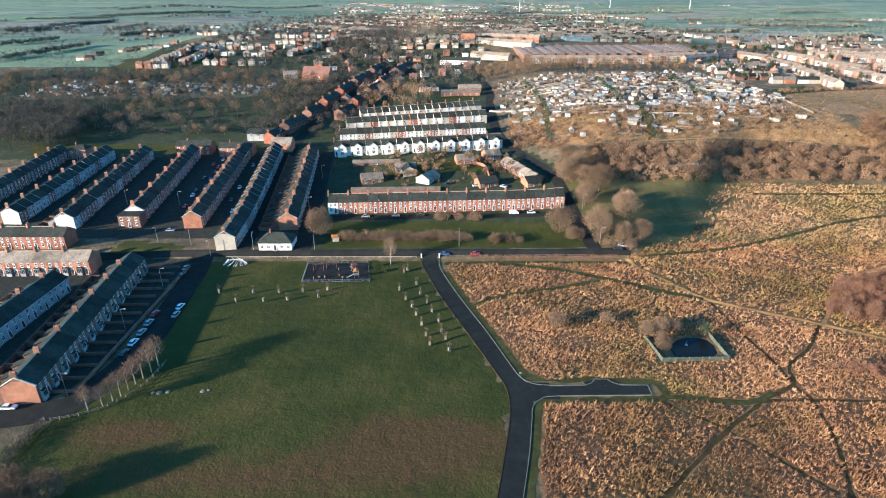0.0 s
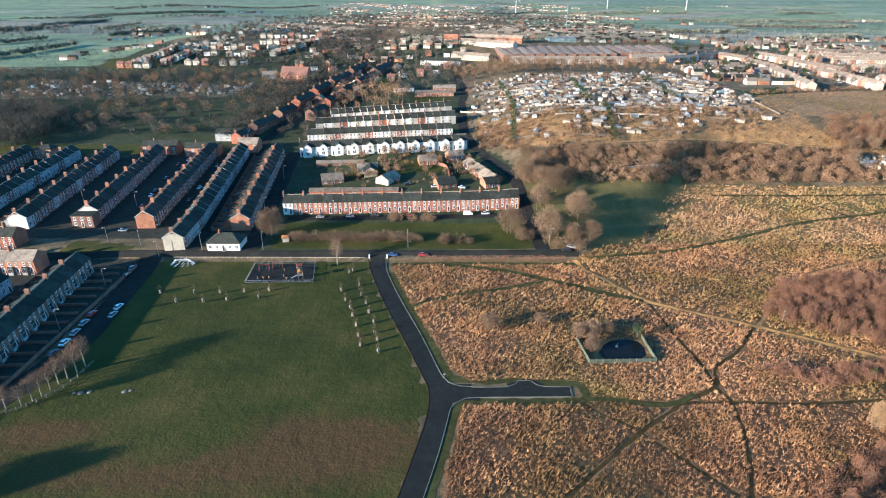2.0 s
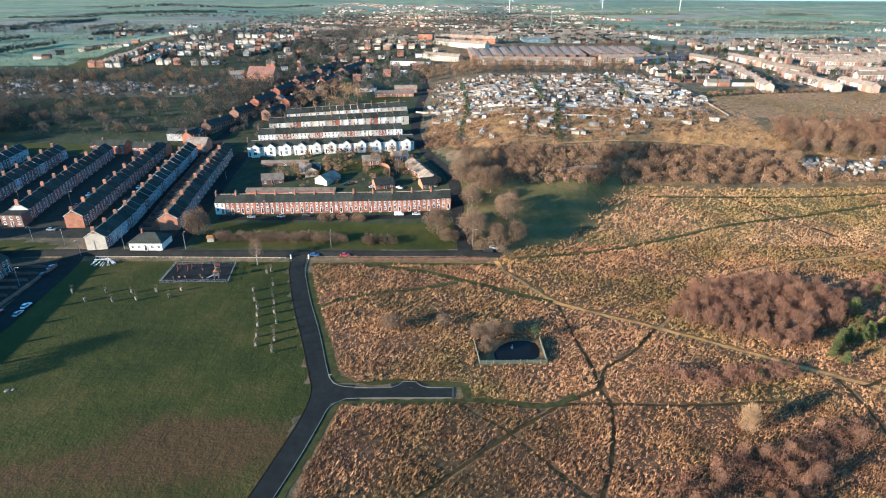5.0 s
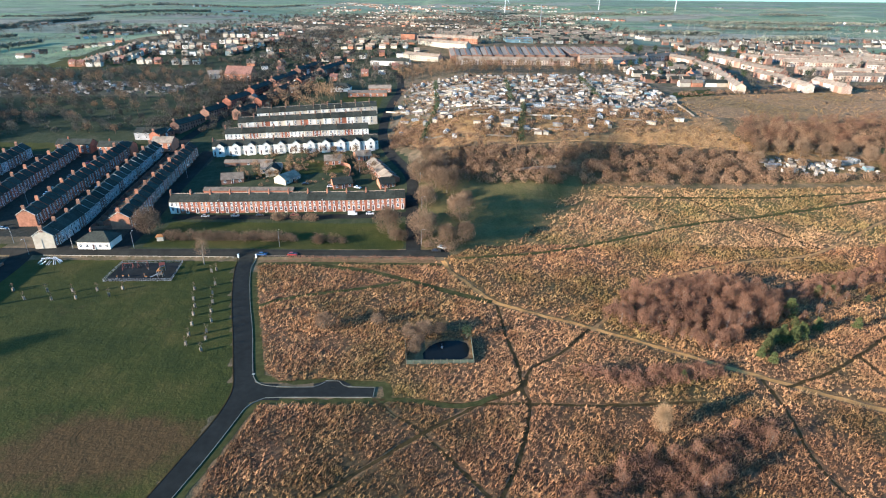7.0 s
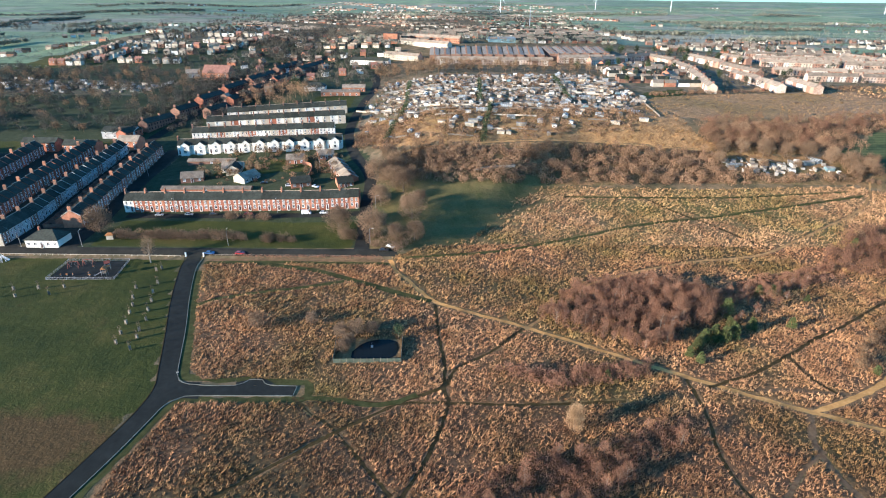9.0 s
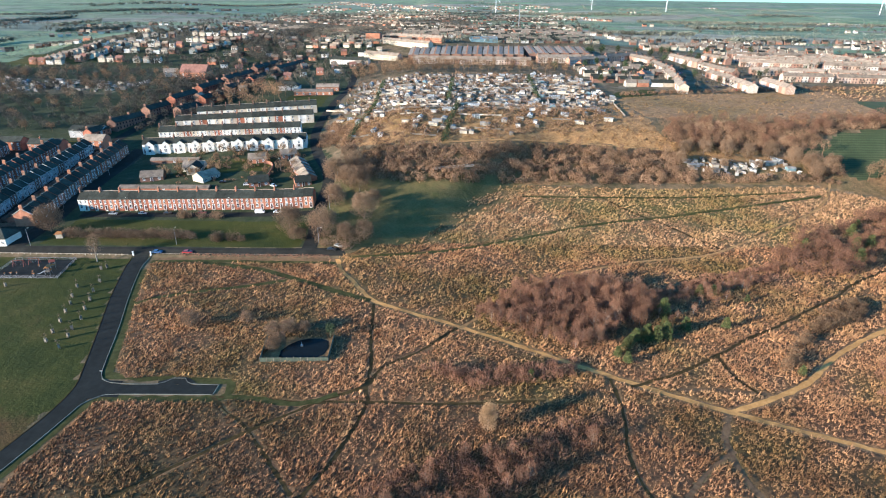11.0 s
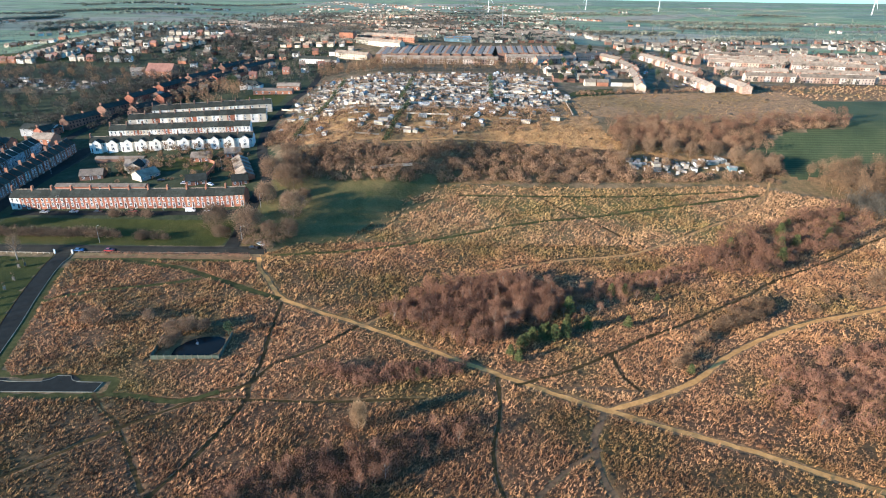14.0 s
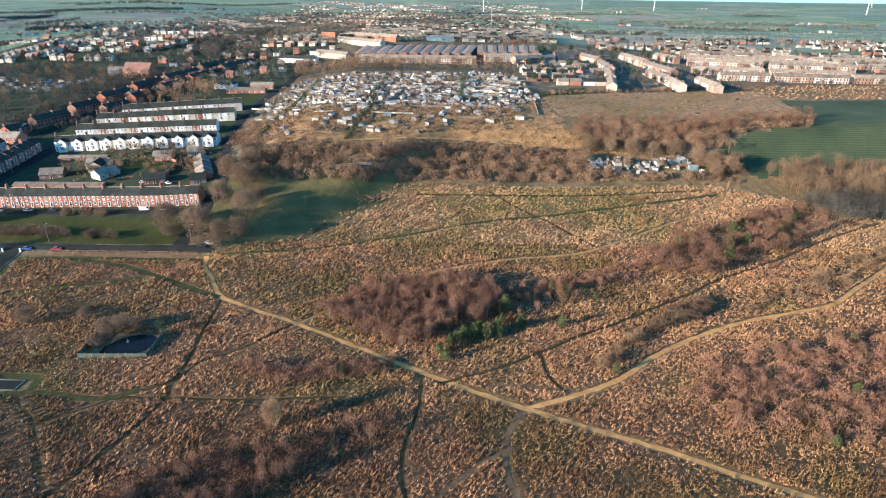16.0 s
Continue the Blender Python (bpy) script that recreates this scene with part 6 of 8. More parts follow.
# eastern estate
for A, B, wl, rf in (((233, 580), (275, 604), "cream", "brownroof"), ((275, 604), (318, 632), "cream", "brownroof"), ((306, 628), (316, 580), "cream", "brownroof"), ((316, 580), (313, 521), "render", "brownroof"), ((309, 516), (300, 470), "cream", "brownroof"), ((299, 466), (290, 428), "cream", "brownroof"), ((352, 634), (358, 570), "render", "brownroof"), ((358, 566), (362, 505), "cream", "brownroof"),
                     ((343, 512), (344, 470), "cream", "brownroof"), ((344, 466), (342, 432), "render", "brownroof"), ((369, 470), (367, 428), "cream", "brownroof"),
                     ((400, 586), (465, 568), "brick2", "brownroof"), ((470, 566), (540, 548), "cream", "brownroof"), ((382, 527), (440, 516), "cream", "brownroof"), ((445, 515), (510, 503), "brick2", "brownroof"), ((391, 490), (430, 486), "cream", "brownroof"), ((434, 486), (490, 479), "brick2", "brownroof"),
                     ((525, 654), (530, 610), "render", "brownroof"), ((531, 606), (536, 562), "cream", "brownroof"), ((410, 620), (500, 600), "cream", "brownroof"), ((420, 660), (510, 640), "brick2", "brownroof"), ((496, 482), (560, 477), "cream", "brownroof"), ((560, 560), (640, 540), "cream", "brownroof"), ((550, 610), (640, 590), "brick2", "brownroof"), ((560, 520), (640, 500), "cream", "brownroof"), ((390, 640), (398, 600), "cream", "brownroof"), ((480, 620), (550, 606), "cream", "brownroof"), ((430, 590), (520, 572), "brick2", "brownroof")):
    steep = abs(B[1] - A[1]) > abs(B[0] - A[0])
    if steep:
        A, B = B, A  # fronts look west, to the sun
    long_terrace(A, B, "fronts", rf, "terrace of cream, white and brick fronts" + (" with a red tiled roof" if rf == "redroof" else " with a brown tiled roof"), 7, 4.5, 6.8, group="eastern estate")
for x, y in ((236, 520), (250, 500), (262, 520), (255, 545), (240, 560), (270, 480), (280, 500)):
    place_house(rh.randrange(4), x, y, rh.uniform(0, 90), "eastern estate")


def far_houses(name, spots, label, seed):
    """Roofs and walls of the furthest houses, too small to tell apart singly."""
    r = np.random.RandomState(seed)
    V, Fc, mi = [], [], []
    for x, y, a in spots:
        w, d, e, t = r.uniform(5.5, 9), 5.6, 3.4, 5.4
        z = float(hgt(x, y) + land_lump(x, y)) - 0.3
        c, s_ = math.cos(a), math.sin(a)
        n0 = len(V)
        for u, v, q in ((0, 0, 0), (w, 0, 0), (w, d, 0), (0, d, 0), (0, 0, e), (w, 0, e), (w, d, e), (0, d, e), (0, d / 2, t), (w, d / 2, t), (-0.3, -0.4, e - 0.1), (w + 0.3, -0.4, e - 0.1), (w + 0.3, d / 2, t + 0.15), (-0.3, d / 2, t + 0.15), (w + 0.3, d + 0.4, e - 0.1), (-0.3, d + 0.4, e - 0.1)):
            V.append((x + u * c - v * s_, y + u * s_ + v * c, z + q))
        Fc += [tuple(n0 + i for i in f) for f in ((0, 1, 5, 4), (1, 2, 6, 9, 5), (2, 3, 7, 6), (3, 0, 4, 8, 7), (10, 11, 12, 13), (13, 12, 14, 15))]
        mi += [r.choice((0, 0, 0, 1, 2, 3, 3, 3))] * 4 + [r.choice((4, 4, 5))] * 2
    ob = raw(name, V, Fc, [M[k] for k in ("cream", "render", "brick2", "brownbrick", "brownroof", "slate")])
    ob.data.polygons.foreach_set("material_index", mi)
    return tagged(ob, label, "houses", kind="stuff")


def ranks(x0, x1, y0, y1, dy, dx, fill, seed, tilt=0.0):
    """Streets of houses: rows broken by gaps, each row turned a little its own way."""
    r = np.random.RandomState(seed)
    out = []
    for y in np.arange(y0, y1, dy):
        turn, off, shift = r.uniform(-0.12, 0.12), r.uniform(0, 6.28), r.uniform(-4, 4)
        for x in np.arange(x0, x1, dx):
            run = math.sin(x * 0.031 + off) + 0.6 * math.sin(x * 0.011 + y * 0.013 + seed)
            if run > 1.3 - 3.0 * fill and r.uniform() < 0.9:
                out.append((x + r.uniform(-0.8, 0.8), y + shift + r.uniform(-0.8, 0.8) + (x - x0) * tilt + (x - (x0 + x1) / 2) * turn * 0.3, turn * 0.3 + r.uniform(-0.03, 0.03)))
    return out


far_houses("far_houses", ranks(-330, 360, 960, 1950, 38, 10, 0.30, 3, -0.05), "rows of far suburban houses", 3)
far_houses("far_houses", ranks(60, 290, 722, 800, 17, 9.5, 0.55, 15, 0.02), "pale houses on the hill behind the close ranks", 15)
far_houses("far_houses", ranks(-120, 60, 690, 800, 22, 10, 0.4, 16, -0.03), "mixed houses on the brow of the town", 16)
far_houses("far_houses", ranks(60, 300, 800, 950, 22, 11, 0.6, 4), "brick and cream houses at the village edge", 4)
far_houses("far_houses", ranks(-560, -340, 900, 1250, 70, 10, 0.16, 5), "scattered houses on the western hillside", 5)
far_houses("far_houses", ranks(-400, -320, 650, 780, 26, 9, 0.45, 6), "rows of houses beyond the sports field", 6)
far_houses("far_houses", ranks(340, 900, 690, 880, 22, 11, 0.5, 7), "mixed roofs along the eastern edge of town", 7)
far_houses("far_houses", ranks(560, 860, 470, 690, 20, 11, 0.6, 8), "mixed roofs of the eastern estate", 8)
far_houses("far_houses", ranks(500, 1500, 1000, 1600, 160, 16, 0.04, 9), "farms and cottages among far fields", 9)
far_houses("far_houses", ranks(-130, 40, 600, 760, 24, 14, 0.4, 10), "small houses in the town centre", 10)
far_houses("far_houses", ranks(232, 296, 452, 575, 17, 10, 0.75, 13), "huddle of mixed houses above the field", 13)
far_houses("far_houses", ranks(-420, 560, 1960, 2900, 70, 13, 0.36, 14, 0.03), "last houses of the town on the far slope", 14)
for A, B, n_ in (
        ((-476, 889), (-457, 917), 6),
        ((-450, 917), (-436, 917), 3),
        ((-442, 956), (-430, 977), 5),
        ((-405, 686), (-389, 686), 4),
        ((-368, 697), (-353, 720), 6),
        ((-747, 1080), (-724, 1079), 4),
        ((-743, 1167), (-765, 1284), 6),
        ((-1077, 2438), (-1085, 2647), 4),
        ((-804, 2123), (-797, 2271), 4),
        ((-805, 2354), (-757, 2447), 5),
        ((-608, 1872), (-561, 1977), 7),
        ((329, 1990), (502, 1839), 12),
        ((528, 1886), (578, 1730), 6),
        ((727, 2120), (757, 2093), 3),
        ((1456, 3452), (1577, 3368), 6),
        ((516, 808), (549, 829), 3),):
    n_ = max(2, int(math.dist(A, B) / 11))
    far_houses("far_houses", [(A[0] + (B[0] - A[0]) * i / n_, A[1] + (B[1] - A[1]) * i / n_, 0.5) for i in range(n_)], "row of pale houses among far fields", n_ + A[0] % 97)
for ob_, _ in SEMI:
    spare(ob_)


# ---- allotments ----
def shed(w, d, hh, wall, roof):
    ob = new("shed")
    bm = bmesh.new()
    prism(bm, [(0, -0.3), (0, hh), (d / 2, hh + d * 0.1), (d, hh), (d, -0.3)], 0, w)
    part("body", bm, M[wall], ob)
    bm = bmesh.new()
    e = 0.2
    prism(bm, [(-e, hh - e * 0.4), (d / 2, hh + d * 0.1 + 0.02), (d + e, hh - e * 0.4), (d + e, hh - e * 0.4 + 0.1), (d / 2, hh + d * 0.1 + 0.14), (-e, hh - e * 0.4 + 0.1)], -e, w + e)
    part("roof", bm, M[roof], ob)
    return ob


def greenhouse(w, d):
    ob = new("greenhouse")
    prof = [(0, -0.2), (0, 1.7), (d / 2, 2.5), (d, 1.7), (d, -0.2)]
    bm = bmesh.new()
    prism(bm, prof, 0, w)
    part("glazing", bm, M["glasshouse"], ob)
    bm = bmesh.new()
    n = int(w / 1.2)
    for i in range(n + 1):
        x = w * i / n
        prism(bm, [(-0.03, -0.2), (-0.03, 1.74), (d / 2, 2.56), (d + 0.03, 1.74), (d + 0.03, -0.2), (d - 0.05, -0.2), (d - 0.05, 1.66), (d / 2, 2.44), (0.05, 1.66), (0.05, -0.2)], x - 0.03, x + 0.03)
    tagged(part("frame", bm, M["white"], ob), kind="stuff")
    return ob


ALLS = [(shed(2.6, 2.0, 1.9, "wood", "tin"), "small timber shed with a felt roof", "shed"), (shed(3.4, 2.4, 2.0, "render", "tin"), "white painted timber allotment shed", "shed"), (shed(5.5, 2.8, 2.0, "tin", "tin"), "long shed clad in grey sheet", "shed"),
        (shed(4, 2.6, 2.0, "palewood", "brownroof"), "pale timber pigeon loft hut", "shed"), (shed(4, 3, 2.1, "tealsheet", "tin"), "blue-green painted timber shed", "shed"), (greenhouse(4.5, 2.6), "glass greenhouse with white bars", "greenhouse"), (greenhouse(7, 3), "long glass greenhouse with white bars", "greenhouse"), (shed(5.0, 2.6, 2.1, "cream", "tin"), "cream hut with a grey roof", "shed")]
ra = random.Random(5)


def allotment(n, poly, seed, group, rz=0.0, weights=(7, 3, 5, 6, 1, 3, 2, 4), gap=5.0):
    for x, y in scatter(poly, n, gap, seed):
        k = ra.choices(range(8), weights)[0]
        ob, lab, cat = ALLS[k]
        c = copy_thing(ob, pose(x, y, float(hgt(x, y)) + 0.05, 0, 0, rz + ra.choice((0, 90)) + ra.uniform(-8, 8)) @ Matrix.Diagonal((1.05, 1.05, 0.95, 1)))
        tagged(c, lab, cat, group)


allotment(150, [(42, 400), (66, 372), (205, 372), (232, 400), (222, 512), (155, 512), (45, 500)], 61, "hilltop allotments", -8)
allotment(46, [(44, 345), (68, 324), (150, 322), (210, 340), (215, 368), (66, 370), (42, 385)], 62, "lower allotments", -8)
allotment(50, [(-330, 450), (-150, 460), (-140, 500), (-330, 520)], 63, "valley allotments", 6)
allotment(13, [(238, 296), (241, 287), (257, 283.5), (280, 283), (298, 287), (291, 297), (264, 299), (250, 302)], 64, "field-edge plots", 10, gap=3.5)
for ob_, _, _ in ALLS:
    spare(ob_)


def clutter(name, spots, label, seed):
    """Cold frames, water butts, timber stacks and low roofs, too many to count."""
    r = np.random.RandomState(seed)
    V, Fc = [], []
    for x, y in spots:
        w, d, hh = r.uniform(0.6, 3.4), r.uniform(0.6, 2.2), r.uniform(0.4, 1.7)
        a = -0.14 + r.choice((0, 1.57)) + r.normal(0, 0.1)
        z = float(hgt(x, y)) - 0.1
        c, s_ = math.cos(a), math.sin(a)
        n0 = len(V)
        for zz, k in ((z, 0), (z + hh, 1)):
            for u, v in ((-w, -d), (w, -d), (w, d), (-w, d)):
                zt = zz + (0.3 * hh * (v > 0) if k else 0)
                V.append((x + (u * c - v * s_) / 2, y + (u * s_ + v * c) / 2, zt))
        Fc += [tuple(n0 + i for i in f) for f in ((0, 1, 5, 4), (1, 2, 6, 5), (2, 3, 7, 6), (3, 0, 4, 7), (4, 5, 6, 7))]
    return tagged(raw(name, V, Fc, M["clutter"]), label, "clutter", kind="stuff")


clutter("plot_clutter", scatter([(42, 395), (66, 372), (205, 372), (232, 400), (222, 512), (155, 512), (45, 500)], 1050, 1.2, 67), "pale cold frames, butts and timber on the plots", 67)
clutter("plot_clutter", scatter([(-330, 450), (-150, 460), (-140, 500), (-330, 520)], 160, 2, 68), "pale cold frames and huts on valley plots", 68)
clutter("plot_clutter", scatter([(238, 296), (241, 287), (257, 283.5), (280, 283), (298, 287), (291, 297), (264, 299), (250, 302)], 60, 1.5, 69), "pale boxes and huts at the field edge", 69)
bushes("shrubs", scatter(ALLOT, 800, 2, 65), "brown bare bushes among the allotments", "bankscrub", 90, 0.34, seed=65, rmin=0.8, rmax=2.4, shell=0.65, lay=0.8)


bushes("shrubs", scatter([(44, 345), (68, 322), (150, 320), (210, 330), (215, 368), (66, 370), (42, 385)], 240, 2, 97), "brown bare bushes and brambles on the lower plots", "bankscrub", 110, 0.26, seed=97, rmin=0.9, rmax=2.6, shell=0.65, lay=0.75)


def fence_line(A, B, hh, mat, label, thick=0.08, group="allotment fences", boards=False):
    A, B = Vector(A), Vector(B)
    L_ = (B - A).length
    n = max(1, int(L_ / 6))
    ob = base("fence", A.x, A.y, None, math.degrees(math.atan2(B.y - A.y, B.x - A.x)))
    z0 = ob.location.z
    for i in range(n):
        p, q = A.lerp(B, i / n), A.lerp(B, (i + 1) / n)
        bm = bmesh.new()
        za, zb = float(hgt(p.x, p.y)) - z0, float(hgt(q.x, q.y)) - z0
        x0, x1 = L_ * i / n, L_ * (i + 1) / n - 0.04
        vs = [bm.verts.new(v) for v in ((x0, 0, za - 0.2), (x1, 0, zb - 0.2), (x1, 0, zb + hh), (x0, 0, za + hh), (x0, thick, za - 0.2), (x1, thick, zb - 0.2), (x1, thick, zb + hh), (x0, thick, za + hh))]
        for f in ((0, 1, 2, 3), (5, 4, 7, 6), (3, 2, 6, 7), (0, 3, 7, 4), (1, 5, 6, 2), (0, 4, 5, 1)):
            bm.faces.new([vs[k] for k in f])
        part("panel", bm, M[mat], ob)
    return tagged(ob, label, "fence", group)


for A, B, m_ in (((66, 371), (120, 371), "tin"), ((122, 371), (205, 372), "wood"), ((60, 420), (140, 418), "wood"), ((150, 440), (222, 438), "tin"), ((48, 455), (130, 452), "tin"), ((226, 393), (223.5, 352), "wood")):
    fence_line(A, B, 1.3, m_, "allotment boundary fence of weathered panels")
for A, B in (((32, 410), (63, 396)), ((68, 394), (92, 382)), ((93, 381), (118, 379)), ((124, 382), (172, 403)), ((178, 407), (209, 408)), ((124, 440), (172, 438)), ((70, 430), (112, 426)), ((124, 352), (150, 350))):
    fence_line(A, B, 1.2, "palewood", "pale boarded fence between allotment plots")
rf = random.Random(44)
for k in range(46):
    x, y = rf.uniform(52, 196), rf.uniform(378, 500)
    a = radians(-8 + rf.choice((0, 0, 90)) + rf.uniform(-6, 6))
    n_ = rf.uniform(9, 26)
    fence_line((x, y), (x + math.cos(a) * n_, y + math.sin(a) * n_), rf.uniform(1.0, 1.6), rf.choice(("palewood", "palewood", "wood", "tin")), "weathered panel fence round an allotment plot")
for k in range(12):
    x, y = rf.uniform(60, 180), rf.uniform(322, 365)
    a = radians(-6 + rf.choice((0, 90)) + rf.uniform(-8, 8))
    n_ = rf.uniform(7, 16)
    fence_line((x, y), (x + math.cos(a) * n_, y + math.sin(a) * n_), 1.2, rf.choice(("palewood", "wood")), "weathered panel fence on the lower plots")
bushes("shrubs", scatter([(42, 332), (66, 314), (62, 345), (44, 376), (40, 372)], 70, 1.6, 98), "brown bushes beside the climbing street", "bankscrub", 150, 0.24, seed=98, rmin=1.0, rmax=2.8, shell=0.6, lay=0.7)
for A, B in (((114, 314), (122, 379)), ((59, 330), (67, 392)), ((67, 394), (64, 483)), ((116, 393), (119, 471)), ((175.5, 399), (180, 490))):
    ribbon("track", [A, ((A[0] + B[0]) / 2 + 1, (A[1] + B[1]) / 2), B], 2.6, 0.3, M["trod"], "grassy lane between allotment plots", "track", 0.3)
    bushes("hedge", [(A[0] + (B[0] - A[0]) * t / 24 + 1.8, A[1] + (B[1] - A[1]) * t / 24) for t in range(25)], "dark hedge along an allotment lane", "ivy", 110, 0.34, seed=66, rmin=1.5, rmax=2.1, tall=1.0, shell=0.6, lay=0.6)

# ---- woods, hedgerows and the far country ----
WOOD = [(-262, 330), (-224, 332), (-235, 392), (-320, 405)]
woods("woodland", scatter(WOOD, 130, 3.0, 71), "dense dark bare woodland behind the terraces", "darktwig", 11, 15, seed=71, spread=0.28, per=330, blade=0.21)
VALLEY = [(-240, 352), (-112, 362), (-100, 420), (-96, 500), (-142, 566), (-288, 566), (-405, 535), (-330, 420)]
woods("woodland", scatter(VALLEY, 190, 5.5, 70), "dark bare trees filling the valley", "darktwig", 6, 11, seed=70, per=390, blade=0.22, twig=0.9)
woods("woodland", scatter(VALLEY, 120, 7, 72), "brown bare trees filling the valley", "scrub", 6, 12, seed=72, per=390, blade=0.22, twig=0.9)
bushes("scrub", scatter(VALLEY, 320, 3, 73), "dark bare scrub on the valley floor", "darktwig", 80, 0.4, seed=73, rmin=1.5, rmax=3.2, shell=0.6, lay=0.8)
woods("trees", scatter([(-60, 415), (-10, 415), (-6, 470), (-60, 480)], 40, 4, 74), "bare trees beside the sloping green", "scrub", 7, 11, seed=74)
woods("trees", scatter([(30, 520), (110, 520), (112, 575), (30, 600)], 80, 5, 75), "bare trees in the burial ground", "scrub", 6, 10, seed=75)
woods("trees", scatter([(110, 520), (235, 520), (230, 578), (112, 575)], 60, 5, 76), "bare trees before the close-ranked terraces", "scrub", 6, 10, seed=76)
woods("trees", scatter([(-100, 720), (60, 760), (20, 900), (-90, 880)], 130, 6, 77), "bare trees on the wooded hilltop", "darktwig", 8, 13, seed=77)
woods("trees", scatter([(-130, 440), (36, 480), (40, 720), (-150, 720)], 260, 5, 78), "bare garden trees through the town", "darktwig", 5, 10, per=130, blade=0.34, seed=78)
woods("trees", scatter([(-290, 590), (-100, 590), (-60, 900), (-280, 900)], 330, 5, 79), "bare garden trees in the estate", "darktwig", 4, 7.5, per=120, blade=0.5, spread=0.5, seed=79)
woods("trees", scatter([(225, 460), (300, 440), (560, 440), (640, 640), (300, 690)], 210, 6, 80), "bare garden trees in the eastern estate", "darktwig", 4, 8, per=110, blade=0.35, seed=80)
woods("trees", scatter([(-400, 900), (400, 900), (420, 1900), (-420, 1900)], 900, 7, 81), "bare trees among the far suburbs", "darktwig", 5, 10, per=60, blade=1.0, spread=0.5, seed=81)
for x, y, hh in ((-30, 476, 12), (-26, 474, 11), (240, 545, 9), (262, 640, 10), (268, 648, 10), (280, 650, 11), (330, 640, 10), (345, 650, 11), (355, 660, 10), (372, 620, 9), (250, 495, 7), (212, 545, 8), (258, 520, 7), (275, 540, 8), (268, 470, 6), (330, 600, 9), (385, 600, 8), (392, 520, 7), (440, 545, 7), (380, 660, 9), (410, 690, 9), (460, 690, 10), (300, 660, 9), (318, 655, 9), (236, 470, 7), (246, 515, 8), (262, 498, 7), (284, 520, 8), (291, 470, 6), (281, 560, 9), (256, 570, 9), (300, 545, 8), (322, 500, 8), (330, 470, 7), (376, 500, 8), (330, 545, 8)):
    plant(EVER, x, y, hh, "dark evergreen tree among the houses", "town evergreens", rng, ref=8)


woods("trees", scatter([(-60, 690), (290, 700), (300, 800), (-60, 800)], 190, 5, 99), "bare garden trees on the brow of the town", "hazetwig", 4, 8, per=90, blade=0.5, seed=99, spread=0.5)
woods("trees", scatter([(-90, 600), (-50, 600), (-30, 800), (-130, 800), (-120, 700)], 120, 4, 96), "dark bare trees on the wooded town hill", "darktwig", 7, 12, per=160, blade=0.4, seed=96, spread=0.5)
ra2 = random.Random(31)
woods("trees", scatter([(-36, 285), (44, 292), (34, 332), (-30, 330)], 34, 4, 82), "bare garden trees between the terraces", "scrub", 4, 7, per=240, blade=0.16, seed=82)
bushes("shrubs", scatter([(-36, 278), (46, 284), (34, 332), (-30, 330)], 90, 2, 83), "brown bare garden bushes between the terraces", "bankscrub", 120, 0.25, seed=83, rmin=0.7, rmax=1.6, shell=0.6, lay=0.8)
bushes("shrubs", scatter([(232, 414), (300, 428), (410, 452), (412, 462), (300, 438), (236, 424)], 130, 1.5, 84), "bare bushes along the top of the field", "bankscrub", 90, 0.34, seed=84, rmin=0.9, rmax=2.0, shell=0.65, lay=0.8)
woods("woodland", off_plots(scatter([(238, 306), (322, 304), (312, 318), (268, 338), (240, 332)], 60, 4, 85)), "bare trees round the field-edge plots", "bankscrub", 6, 10, per=420, blade=0.14, seed=85, twig=0.8)
woods("trees", scatter([(-122, 345), (-106, 345), (-74, 545), (-96, 545)], 75, 4, 86), "dark bare trees behind the hill road houses", "darktwig", 6, 11, per=240, blade=0.2, seed=86)
woods("trees", scatter([(-86, 350), (-60, 350), (-40, 470), (-50, 545), (-66, 470)], 50, 4, 87), "dark bare trees beside the hill road", "darktwig", 5, 9, per=240, blade=0.2, seed=87)
# woods and hedges between the far fields: line, number, depth
for k, (A, B, n_, deep) in enumerate((
        ((-486, 655), (-481, 714), 40, 14),
        ((-481, 714), (-480, 807), 50, 14),
        ((-776, 1064), (-735, 1096), 60, 60),
        ((-800, 1209), (-757, 1380), 110, 50),
        ((-1026, 1495), (-841, 1538), 90, 40),
        ((-601, 1090), (-628, 1301), 30, 6),
        ((-599, 815), (-574, 898), 24, 6),
        ((-512, 957), (-445, 1054), 60, 16),
        ((-903, 1598), (-632, 1794), 160, 40),
        ((-1031, 1926), (-534, 2608), 200, 60),
        ((-1674, 2330), (-1148, 2149), 90, 40),
        ((511, 842), (637, 898), 90, 30),
        ((591, 1208), (832, 1209), 90, 14),
        ((311, 1182), (389, 1195), 40, 20),
        ((351, 1013), (514, 987), 60, 10),
        ((614, 1631), (1118, 1368), 160, 20),
        ((985, 1797), (1561, 2012), 140, 30),
        ((376, 2294), (781, 1926), 120, 25),
        ((-130, 2001), (387, 2420), 140, 30),
        ((-333, 1971), (203, 1903), 120, 40),
        ((152, 2512), (698, 2078), 120, 30),)):
    woods("woodland", scatter([A, B, (B[0], B[1] + deep), (A[0], A[1] + deep)], n_ * 2, 2, 400 + k), "grey-brown bare trees between far fields", "hazetwig", 3.5, 8, per=30, blade=2.0, seed=400 + k, twig=2.4, spread=0.6, lay=0.85)
